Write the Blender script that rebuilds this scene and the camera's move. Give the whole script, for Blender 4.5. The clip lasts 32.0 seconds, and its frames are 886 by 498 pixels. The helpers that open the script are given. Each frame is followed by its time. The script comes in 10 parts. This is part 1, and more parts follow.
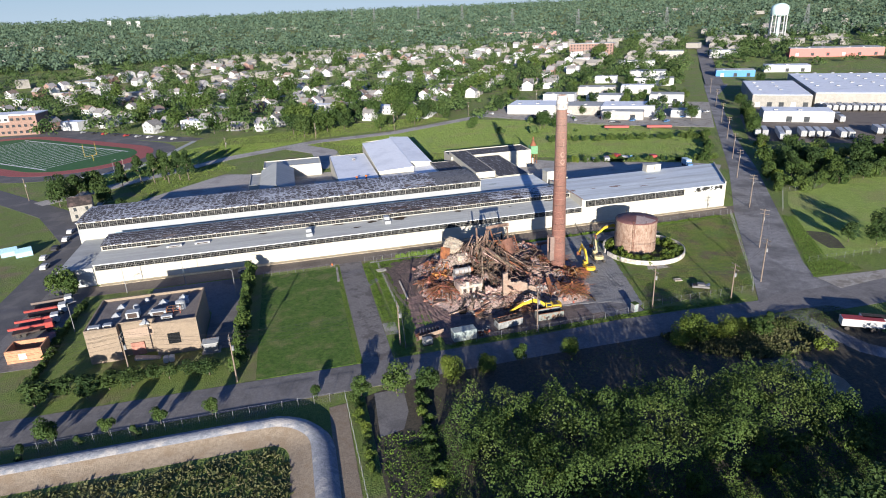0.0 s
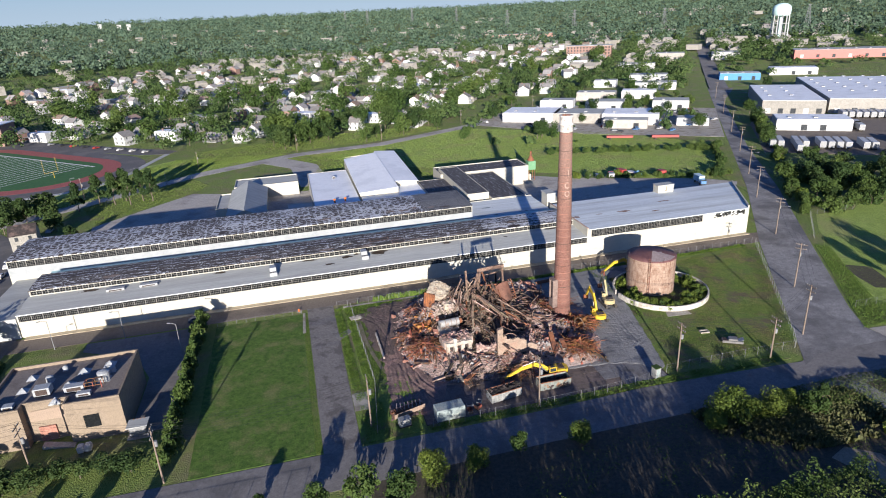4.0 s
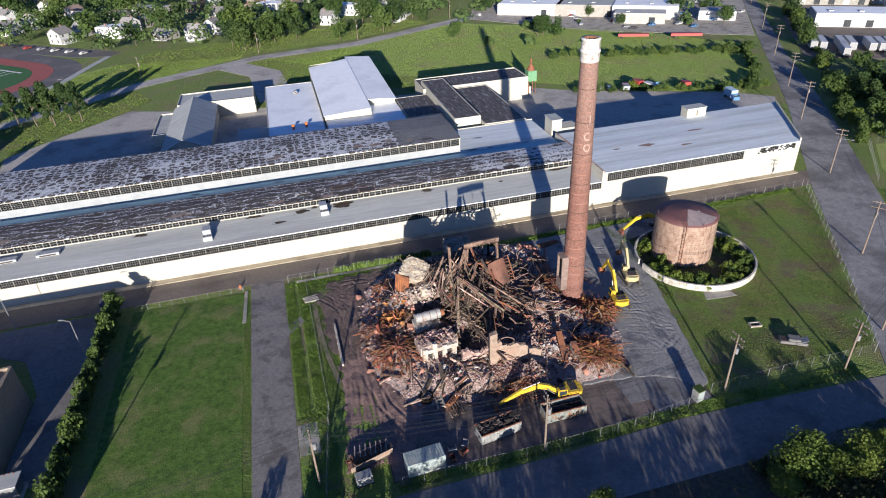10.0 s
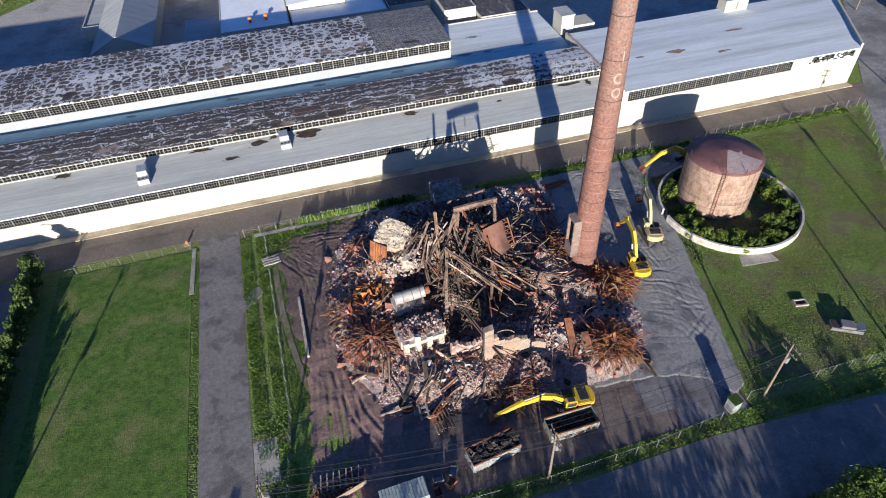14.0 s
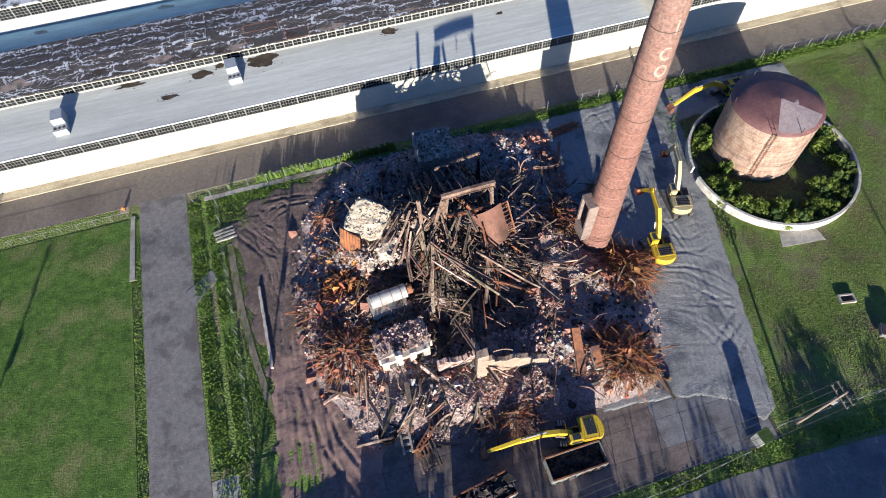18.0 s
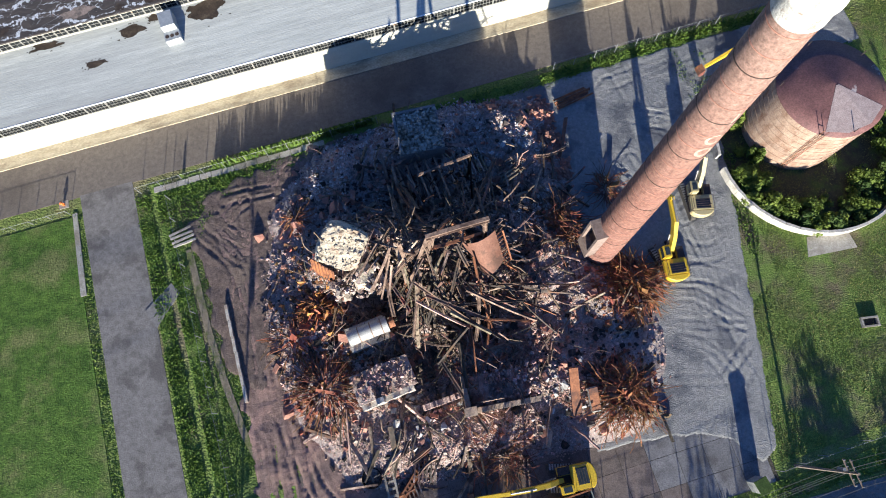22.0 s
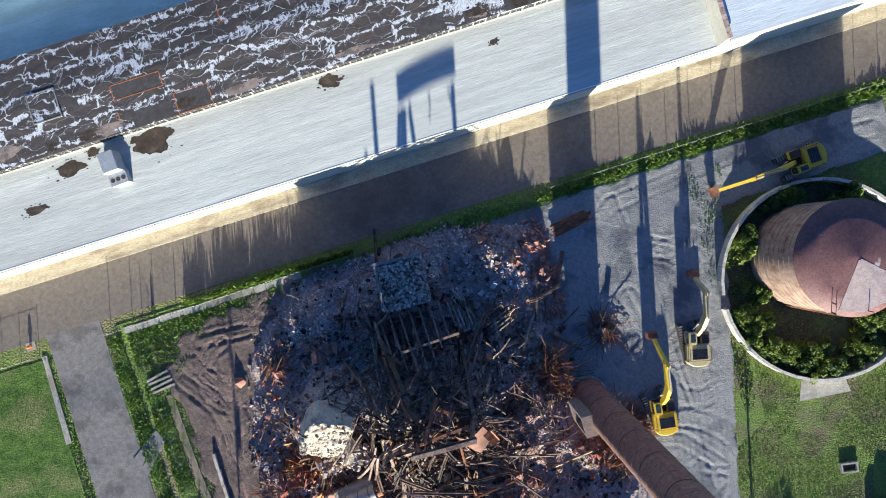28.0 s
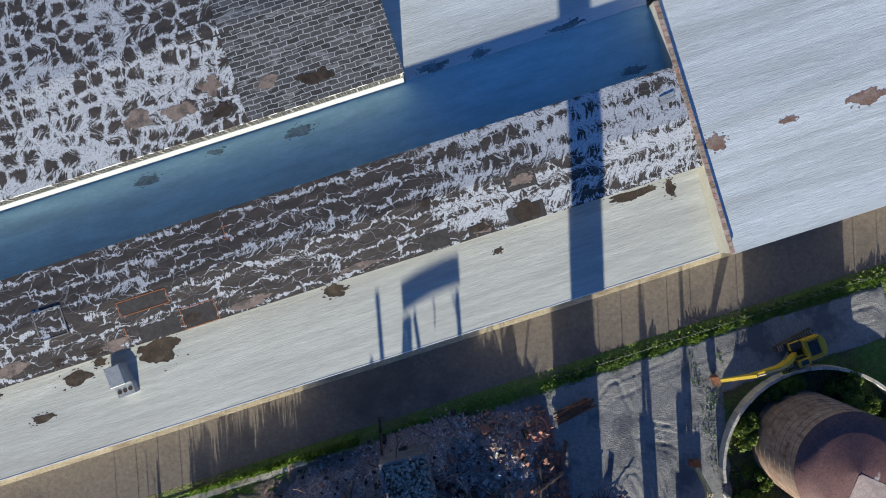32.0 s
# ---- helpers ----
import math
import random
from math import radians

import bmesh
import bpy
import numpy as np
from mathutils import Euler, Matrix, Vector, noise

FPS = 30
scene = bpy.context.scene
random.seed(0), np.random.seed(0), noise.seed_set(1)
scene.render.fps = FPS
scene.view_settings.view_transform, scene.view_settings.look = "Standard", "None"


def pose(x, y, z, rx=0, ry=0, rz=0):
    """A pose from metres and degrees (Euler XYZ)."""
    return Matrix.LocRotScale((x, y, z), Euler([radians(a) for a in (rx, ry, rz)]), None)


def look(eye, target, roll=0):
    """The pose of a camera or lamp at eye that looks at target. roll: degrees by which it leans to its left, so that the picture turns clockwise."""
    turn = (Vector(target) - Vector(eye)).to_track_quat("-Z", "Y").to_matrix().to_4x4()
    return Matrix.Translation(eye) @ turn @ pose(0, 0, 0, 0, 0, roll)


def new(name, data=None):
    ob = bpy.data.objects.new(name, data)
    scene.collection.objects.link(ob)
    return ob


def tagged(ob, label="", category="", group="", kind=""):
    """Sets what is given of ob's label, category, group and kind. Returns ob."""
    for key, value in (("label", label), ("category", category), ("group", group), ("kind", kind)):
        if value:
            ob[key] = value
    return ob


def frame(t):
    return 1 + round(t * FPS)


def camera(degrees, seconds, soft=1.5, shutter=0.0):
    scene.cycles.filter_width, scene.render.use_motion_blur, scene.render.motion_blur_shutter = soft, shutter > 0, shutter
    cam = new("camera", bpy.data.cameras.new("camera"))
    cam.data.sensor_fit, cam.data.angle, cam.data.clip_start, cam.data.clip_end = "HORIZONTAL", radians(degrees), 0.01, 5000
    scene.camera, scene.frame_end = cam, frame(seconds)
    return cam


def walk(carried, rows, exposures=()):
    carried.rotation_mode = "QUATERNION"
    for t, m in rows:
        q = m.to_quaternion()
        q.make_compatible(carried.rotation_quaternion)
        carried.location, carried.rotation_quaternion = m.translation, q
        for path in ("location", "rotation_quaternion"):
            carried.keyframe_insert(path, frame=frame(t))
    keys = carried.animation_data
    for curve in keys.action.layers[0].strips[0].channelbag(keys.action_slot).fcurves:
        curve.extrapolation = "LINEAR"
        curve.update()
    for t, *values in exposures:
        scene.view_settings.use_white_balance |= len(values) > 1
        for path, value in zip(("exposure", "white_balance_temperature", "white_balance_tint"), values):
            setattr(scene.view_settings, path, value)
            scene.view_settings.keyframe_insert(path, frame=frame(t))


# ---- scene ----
cam = camera(71.71, 32.0, soft=1.0)
PATH = [
    (0, -146.42, -181.30, 69.18, 68.89, 2.38, -14.02),
    (1, -143.89, -174.63, 69.39, 68.75, 2.46, -14.13),
    (2, -141.40, -168.03, 69.58, 68.68, 2.53, -14.23),
    (3, -138.98, -161.58, 69.70, 68.78, 2.60, -14.34),
    (4, -136.69, -155.35, 69.72, 68.98, 2.65, -14.45),
    (4.5, -135.61, -152.34, 69.68, 68.92, 2.67, -14.51),
    (5, -134.55, -149.38, 69.63, 68.65, 2.69, -14.57),
    (5.5, -133.52, -146.46, 69.56, 68.14, 2.71, -14.63),
    (6, -132.52, -143.57, 69.48, 67.40, 2.72, -14.69),
    (7, -130.54, -137.78, 69.36, 65.45, 2.73, -14.82),
    (8, -128.56, -131.87, 69.34, 63.24, 2.71, -14.96),
    (9, -126.55, -125.75, 69.46, 61.10, 2.67, -15.10),
    (10, -124.51, -119.47, 69.68, 58.81, 2.60, -15.25),
    (10.5, -123.50, -116.31, 69.81, 57.50, 2.56, -15.33),
    (11, -122.49, -113.14, 69.93, 56.10, 2.51, -15.41),
    (11.5, -121.48, -109.99, 70.03, 54.66, 2.46, -15.49),
    (12, -120.50, -106.86, 70.12, 53.14, 2.41, -15.57),
    (12.5, -119.52, -103.76, 70.17, 51.51, 2.35, -15.65),
    (13, -118.56, -100.70, 70.20, 49.81, 2.29, -15.73),
    (14, -116.68, -94.66, 70.20, 46.27, 2.16, -15.88),
    (15, -114.82, -88.70, 70.17, 42.66, 2.02, -16.03),
    (16, -112.96, -82.80, 70.17, 39.07, 1.88, -16.17),
    (17, -111.09, -76.93, 70.24, 35.49, 1.73, -16.30),
    (18, -109.19, -71.07, 70.37, 31.89, 1.59, -16.43),
    (19, -107.28, -65.21, 70.56, 28.13, 1.44, -16.54),
    (20, -105.34, -59.34, 70.81, 24.07, 1.30, -16.65),
    (21, -103.37, -53.44, 71.10, 19.85, 1.16, -16.75),
    (22, -101.38, -47.51, 71.41, 15.63, 1.02, -16.84),
    (23, -99.38, -41.53, 71.70, 11.22, 0.89, -16.93),
    (24, -97.36, -35.50, 71.94, 6.83, 0.76, -17.02),
    (24.7, -95.94, -31.25, 72.07, 4.10, 0.68, -17.07),
    (25.3, -94.73, -27.60, 72.15, 2.18, 0.61, -17.12),
    (26, -93.34, -23.35, 72.23, 0.56, 0.53, -17.18),
    (26.5, -92.37, -20.33, 72.27, -0.16, 0.48, -17.22),
    (27, -91.42, -17.33, 72.30, -0.53, 0.43, -17.25),
    (28, -89.63, -11.44, 72.35, -0.67, 0.33, -17.33),
    (29, -87.98, -5.72, 72.39, -0.67, 0.23, -17.40),
    (30, -86.47, -0.13, 72.42, -0.77, 0.13, -17.47),
    (31, -85.04, 5.36, 72.45, -0.99, 0.04, -17.55),
    (32, -83.65, 10.81, 72.47, -1.29, -0.05, -17.62),
]
walk(cam, [(t, pose(*row)) for t, *row in PATH], exposures=((0.0, 1.06, 6500.0, 12.0), (6.0, 0.92, 6450.0, 14.0), (13.0, 1.0, 6450.0, 12.0), (18.0, 1.38, 6450.0, 9.0), (21.0, 1.5, 6450.0, 7.0), (25.0, 1.7, 6400.0, 4.0), (27.0, 1.8, 6450.0, 3.0), (29.0, 1.6, 6500.0, 4.0), (32.0, 1.15, 6750.0, 4.0)))

# ---- world and sun ----
SUN_AZ, SUN_EL = radians(194.3), radians(11.0)
world = bpy.data.worlds.new("sky")
scene.world = world
world.use_nodes = True
wn = world.node_tree.nodes
sky = wn.new("ShaderNodeTexSky")
sky.sky_type = "NISHITA"
sky.sun_disc = False
sky.sun_elevation, sky.sun_rotation = SUN_EL, SUN_AZ
sky.air_density, sky.dust_density, sky.ozone_density = 1.0, 0.6, 5.0
wn["Background"].inputs["Strength"].default_value = 0.055
clear = wn.new("ShaderNodeMix")     # a clear, deep blue morning sky
clear.data_type, clear.blend_type = "RGBA", "MULTIPLY"
clear.inputs["Factor"].default_value = 1.0
clear.inputs[7].default_value = (0.80, 0.98, 1.38, 1)
world.node_tree.links.new(sky.outputs[0], clear.inputs[6])
way = wn.new("ShaderNodeTexCoord")      # pale haze low over the horizon, all round
up = wn.new("ShaderNodeSeparateXYZ")
low = wn.new("ShaderNodeMapRange")
low.inputs["From Min"].default_value, low.inputs["From Max"].default_value = 0.0, 0.13
low.inputs["To Min"].default_value, low.inputs["To Max"].default_value = 0.95, 0.0
hazy = wn.new("ShaderNodeMix")
hazy.data_type = "RGBA"
hazy.inputs[7].default_value = (4.6, 6.0, 7.4, 1)
world.node_tree.links.new(way.outputs["Generated"], up.inputs[0])
world.node_tree.links.new(up.outputs[2], low.inputs["Value"])
world.node_tree.links.new(low.outputs[0], hazy.inputs["Factor"])
world.node_tree.links.new(clear.outputs[2], hazy.inputs[6])
world.node_tree.links.new(hazy.outputs[2], wn["Background"].inputs["Color"])
sun_data = bpy.data.lights.new("sun", "SUN")
sun_data.energy, sun_data.angle, sun_data.color = 4.8, radians(0.55), (1.0, 0.945, 0.84)
sun_ob = new("sun", sun_data)
sun_dir = Vector((math.sin(SUN_AZ) * math.cos(SUN_EL), math.cos(SUN_AZ) * math.cos(SUN_EL), math.sin(SUN_EL)))
sun_ob.matrix_world = look(tuple(sun_dir * 400), (0, 0, 0))

# ---- mesh tools ----
class MB:
    """Collects vertices and faces for one mesh."""

    def __init__(self):
        self.v, self.f = [], []

    def add(self, verts, faces):
        o = len(self.v)
        self.v += [tuple(p) for p in verts]
        self.f += [tuple(i + o for i in f) for f in faces]
        return self

    def box(self, x0, y0, z0, x1, y1, z1):
        v = [(x, y, z) for z in (z0, z1) for x, y in ((x0, y0), (x1, y0), (x1, y1), (x0, y1))]
        return self.add(v, [(3, 2, 1, 0), (4, 5, 6, 7), (0, 1, 5, 4), (1, 2, 6, 5), (2, 3, 7, 6), (3, 0, 4, 7)])

    def block(self, c, s, rx=0, ry=0, rz=0):
        """A box of size s about c, turned."""
        m = pose(*c, rx, ry, rz)
        h = [a / 2 for a in s]
        v = [m @ Vector((x, y, z)) for z in (-h[2], h[2]) for x, y in ((-h[0], -h[1]), (h[0], -h[1]), (h[0], h[1]), (-h[0], h[1]))]
        return self.add(v, [(3, 2, 1, 0), (4, 5, 6, 7), (0, 1, 5, 4), (1, 2, 6, 5), (2, 3, 7, 6), (3, 0, 4, 7)])

    def prism(self, poly, z0, z1):
        """An upright prism over a plan; z0, z1 numbers or functions of x, y."""
        n = len(poly)
        lo = z0 if callable(z0) else (lambda x, y: z0)
        hi = z1 if callable(z1) else (lambda x, y: z1)
        v = [(x, y, lo(x, y)) for x, y in poly] + [(x, y, hi(x, y)) for x, y in poly]
        f = [tuple(reversed(range(n))), tuple(range(n, 2 * n))] + [(i, (i + 1) % n, n + (i + 1) % n, n + i) for i in range(n)]
        return self.add(v, f)

    def extrude_x(self, prof, x0, x1):
        """A profile of (y, z) points carried along x."""
        n = len(prof)
        v = [(x0, y, z) for y, z in prof] + [(x1, y, z) for y, z in prof]
        return self.add(v, [tuple(range(n)), tuple(reversed(range(n, 2 * n)))] + [(i, n + i, n + (i + 1) % n, (i + 1) % n) for i in range(n)])

    def tube(self, a, b, r0, r1=None, n=8, caps=True):
        a, b = Vector(a), Vector(b)
        r1 = r0 if r1 is None else r1
        d = (b - a)
        if d.length < 1e-6:
            return self
        q = d.to_track_quat("Z", "Y")
        ring = [q @ Vector((math.cos(2 * math.pi * i / n), math.sin(2 * math.pi * i / n), 0)) for i in range(n)]
        v = [a + p * r0 for p in ring] + [b + p * r1 for p in ring]
        f = [(i, (i + 1) % n, n + (i + 1) % n, n + i) for i in range(n)]
        if caps:
            f += [tuple(reversed(range(n))), tuple(range(n, 2 * n))]
        return self.add(v, f)

    def path(self, pts, r, n=5):
        """A round bar bent through the points, as one skin."""
        pts = [Vector(p) for p in pts]
        v, u = [], None
        for i, p in enumerate(pts):
            d = (pts[min(i + 1, len(pts) - 1)] - pts[max(i - 1, 0)])
            d = d.normalized() if d.length > 1e-6 else Vector((0, 0, 1))
            u = d.orthogonal() if u is None else u - d * u.dot(d)
            u = (u if u.length > 1e-4 else d.orthogonal()).normalized()
            w = d.cross(u)
            v += [p + (u * math.cos(2 * math.pi * k / n) + w * math.sin(2 * math.pi * k / n)) * r for k in range(n)]
        e = (len(pts) - 1) * n
        f = [(i * n + k, i * n + (k + 1) % n, (i + 1) * n + (k + 1) % n, (i + 1) * n + k) for i in range(len(pts) - 1) for k in range(n)]
        return self.add(v, f + [tuple(reversed(range(n))), tuple(range(e, e + n))])

    def lathe(self, prof, n=24, cx=0, cy=0, closed=False):
        """A profile of (radius, z) turned about an upright axis."""
        m = len(prof)
        v = [(cx + r * math.cos(2 * math.pi * i / n), cy + r * math.sin(2 * math.pi * i / n), z) for r, z in prof for i in range(n)]
        f = [(j * n + i, j * n + (i + 1) % n, ((j + 1) % m) * n + (i + 1) % n, ((j + 1) % m) * n + i)
             for j in range(m if closed else m - 1) for i in range(n)]
        return self.add(v, f)

    def sweep(self, prof, centres, q):
        """A profile of (y, z) points carried through a run of centres as one closed body."""
        k = len(prof)
        v = [Vector(c) + q @ Vector((0, y, z)) for c in centres for y, z in prof]
        f = [(i * k + j, i * k + (j + 1) % k, (i + 1) * k + (j + 1) % k, (i + 1) * k + j) for i in range(len(centres) - 1) for j in range(k)]
        e = (len(centres) - 1) * k
        return self.add(v, f + [tuple(reversed(range(k))), tuple(range(e, e + k))])

    def chunk(self, c, s, rng):
        """A broken lump: a bent box, or a four-faced splinter where it is small."""
        if s < 0.26:
            m = Matrix.LocRotScale(c, Euler((rng.gauss(0, .3), rng.gauss(0, .3), rng.uniform(0, 6.3))), None)
            v = [m @ Vector(p) for p in ((s * rng.uniform(.5, .9), 0, -s * .1), (-s * .5, s * rng.uniform(.35, .8), -s * .1), (-s * .5, -s * rng.uniform(.35, .8), -s * .1), (0, 0, s * rng.uniform(.15, .5)))]
            return self.add(v, [(0, 1, 2), (0, 3, 1), (1, 3, 2), (2, 3, 0)])
        m = Matrix.LocRotScale(c, Euler([rng.uniform(0, 6.3) for _ in range(3)]), None)
        h = [s * rng.uniform(0.5, 1.3) / 2 for _ in range(3)]
        v = [m @ Vector((x * h[0] * rng.uniform(.6, 1.2), y * h[1] * rng.uniform(.6, 1.2), z * h[2] * rng.uniform(.6, 1.2)))
             for z in (-1, 1) for x, y in ((-1, -1), (1, -1), (1, 1), (-1, 1))]
        return self.add(v, [(3, 2, 1, 0), (4, 5, 6, 7), (0, 1, 5, 4), (1, 2, 6, 5), (2, 3, 7, 6), (3, 0, 4, 7)])

    def mesh(self, name, smooth=False):
        me = bpy.data.meshes.new(name)
        me.from_pydata(self.v, [], self.f)
        if smooth:
            me.polygons.foreach_set("use_smooth", [True] * len(me.polygons))
        me.update()
        return me


def lump(size, n, amp, seed):
    """A rough broken block: a gridded box pushed in and out by noise."""
    mb = MB()
    h = [a / 2 for a in size]
    for ax in range(3):
        for sg in (-1, 1):
            o = len(mb.v)
            for i in range(n + 1):
                for j in range(n + 1):
                    p = [0, 0, 0]
                    p[ax], p[(ax + 1) % 3], p[(ax + 2) % 3] = sg * h[ax], (2 * i / n - 1) * h[(ax + 1) % 3], (2 * j / n - 1) * h[(ax + 2) % 3]
                    v = Vector(p)
                    v = v * (1 - .12 * (v.x / h[0]) ** 2 * (v.y / h[1]) ** 2 - .06 * (v.z / h[2]) ** 4)
                    k = v * .8 + Vector((seed, 0, 0))
                    mb.v.append(tuple(v + amp * noise.noise_vector(k) + amp * .45 * noise.noise_vector(k * 3)))
            f = [(o + i * (n + 1) + j, o + (i + 1) * (n + 1) + j, o + (i + 1) * (n + 1) + j + 1, o + i * (n + 1) + j + 1) for i in range(n) for j in range(n)]
            mb.f += f if sg > 0 else [tuple(reversed(q)) for q in f]
    # weld the six sides into one skin
    seen, idx, vs = {}, [], []
    for p in mb.v:
        key = tuple(round(a, 4) for a in p)
        if key not in seen:
            seen[key] = len(vs)
            vs.append(p)
        idx.append(seen[key])
    mb.v, mb.f = vs, [tuple(idx[i] for i in q) for q in mb.f]
    return mb


def bevelled(mb, w=0.05, seg=1):
    """The same mesh with its sharp edges rounded."""
    bm = bmesh.new()
    me = mb.mesh("tmp")
    bm.from_mesh(me)
    bpy.data.meshes.remove(me)
    bmesh.ops.remove_doubles(bm, verts=bm.verts, dist=1e-4)
    bmesh.ops.bevel(bm, geom=list(bm.edges), offset=w, segments=seg, affect="EDGES", clamp_overlap=True)
    out = MB()
    bm.verts.ensure_lookup_table()
    out.add([v.co[:] for v in bm.verts], [[v.index for v in f.verts] for f in bm.faces])
    bm.free()
    return out


def bar_profile(w, h):
    return [(-w, -h), (w, -h), (w, h), (-w, h)]


def girder_profile(w, h, t):
    """An I section."""
    return [(-w, -h), (w, -h), (w, -h + t), (t / 2, -h + t), (t / 2, h - t), (w, h - t), (w, h), (-w, h), (-w, h - t), (-t / 2, h - t), (-t / 2, -h + t), (-w, -h + t)]


def part(name, mb, material, parent=None, label="", smooth=False):
    """Links one mesh as a part under a thing, or alone."""
    me = mb if isinstance(mb, bpy.types.Mesh) else mb.mesh(name, smooth)
    if material is not None and not me.materials:
        me.materials.append(material)
    ob = new(name, me)
    ob.parent = parent
    if label:
        tagged(ob, label)
    return ob


def thing(name, label, category, loc=(0, 0, 0), rz=0, group="", kind=""):
    ob = new(name)
    ob.empty_display_size = 0.3
    ob.matrix_basis = pose(*loc, 0, 0, rz)
    return tagged(ob, label, category, group, kind)


def piece(name, mb, material, label, category, group="", kind="", loc=None, smooth=False):
    """A thing that is a single mesh."""
    ob = part(name, mb, material, None, "", smooth)
    if loc:
        ob.location = loc
    return tagged(ob, label, category, group, kind)


def rise(x, y):
    """Height of the land, which climbs gently far away."""
    r = math.hypot(x + 100, y)
    if r < 450:
        return 0.0
    return (min(r, 1500) - 450) * 0.0321 * min(1.0, (r - 450) / 250) + max(0.0, r - 1500) * 0.0235


# ---- materials ----
def mat(name, c1, c2, scale=1.0, rough=0.85, metal=0.0, bump=0.0, bscale=None, c3=None, scale3=0.15, cut=(0.35, 0.65), vary=0.0, island=0.0,
        stretch=(1, 1, 1), local=False, cut3=(0.5, 0.62), spec=0.4, grain=0.3, leafy=0.0):
    """Two colours mixed by fine noise, a third by broad noise, with relief and variation from piece to piece."""
    m = bpy.data.materials.new(name)
    m.use_nodes = True
    nt = m.node_tree
    n, l = nt.nodes, nt.links
    b = n["Principled BSDF"]
    b.inputs["Roughness"].default_value = rough
    b.inputs["Metallic"].default_value = metal
    b.inputs["Specular IOR Level"].default_value = spec
    if local:
        co = n.new("ShaderNodeTexCoord").outputs["Object"]
    else:
        co = n.new("ShaderNodeNewGeometry").outputs["Position"]
    mp = n.new("ShaderNodeMapping")
    mp.inputs["Scale"].default_value = stretch
    l.new(co, mp.inputs["Vector"])

    def noisy(sc, lo, hi, detail=5.0):
        t = n.new("ShaderNodeTexNoise")
        t.inputs["Scale"].default_value, t.inputs["Detail"].default_value, t.inputs["Roughness"].default_value = sc, detail, 0.62
        l.new(mp.outputs[0], t.inputs["Vector"])
        r = n.new("ShaderNodeMapRange")
        r.inputs["From Min"].default_value, r.inputs["From Max"].default_value = lo, hi
        l.new(t.outputs[0], r.inputs["Value"])
        return r.outputs[0], t.outputs[0]

    def mix(f, a, bb, mode="MIX"):
        x = n.new("ShaderNodeMix")
        x.data_type, x.blend_type = "RGBA", mode
        if isinstance(f, float):
            x.inputs["Factor"].default_value = f
        else:
            l.new(f, x.inputs["Factor"])
        for k, val in (("A", a), ("B", bb)):
            s = [i for i in x.inputs if i.name == k and i.type == "RGBA"][0]
            if isinstance(val, tuple):
                s.default_value = (*val, 1)
            else:
                l.new(val, s)
        return [o for o in x.outputs if o.type == "RGBA"][0]

    f1, raw = noisy(scale, *cut)
    col = mix(f1, c1, c2)
    if c3 is not None:
        f3, _ = noisy(scale3, *cut3)
        col = mix(f3, col, c3)
    if grain:       # fine light and dark specks
        g, _ = noisy(scale * 6.5, 0.3, 0.7, 3.0)
        gr = n.new("ShaderNodeMapRange")
        gr.inputs["To Min"].default_value, gr.inputs["To Max"].default_value = 1 - grain, 1 + grain
        l.new(g, gr.inputs["Value"])
        gh = n.new("ShaderNodeHueSaturation")
        l.new(gr.outputs[0], gh.inputs["Value"])
        l.new(col, gh.inputs["Color"])
        col = gh.outputs[0]
    if vary or island:
        src = n.new("ShaderNodeObjectInfo").outputs["Random"] if vary else n.new("ShaderNodeNewGeometry").outputs["Random Per Island"]
        amt = vary or island
        hs = n.new("ShaderNodeHueSaturation")
        r = n.new("ShaderNodeMapRange")
        r.inputs["To Min"].default_value, r.inputs["To Max"].default_value = 1 - amt, 1 + amt
        l.new(src, r.inputs["Value"])
        l.new(r.outputs[0], hs.inputs["Value"])
        r2 = n.new("ShaderNodeMapRange")
        r2.inputs["To Min"].default_value, r2.inputs["To Max"].default_value = 0.5 + amt * 0.06, 0.5 - amt * 0.06
        l.new(src, r2.inputs["Value"])
        l.new(r2.outputs[0], hs.inputs["Hue"])
        l.new(col, hs.inputs["Color"])
        col = hs.outputs[0]
    l.new(col, b.inputs["Base Color"])
    if bump:
        bt = n.new("ShaderNodeTexNoise")
        bt.inputs["Scale"].default_value, bt.inputs["Detail"].default_value = bscale or scale * 2, 4.0
        l.new(mp.outputs[0], bt.inputs["Vector"])
        bn = n.new("ShaderNodeBump")
        bn.inputs["Strength"].default_value, bn.inputs["Distance"].default_value = min(1.0, bump), 0.1 if bump <= 1 else 0.1 * bump
        l.new(bt.outputs[0], bn.inputs["Height"])
        l.new(bn.outputs[0], b.inputs["Normal"])
    if leafy:       # leaves let some light through
        tb, ms = n.new("ShaderNodeBsdfTranslucent"), n.new("ShaderNodeMixShader")
        l.new(col, tb.inputs["Color"])
        ms.inputs["Fac"].default_value = leafy
        l.new(b.outputs[0], ms.inputs[1])
        l.new(tb.outputs[0], ms.inputs[2])
        l.new(ms.outputs[0], n["Material Output"].inputs["Surface"])
    return m


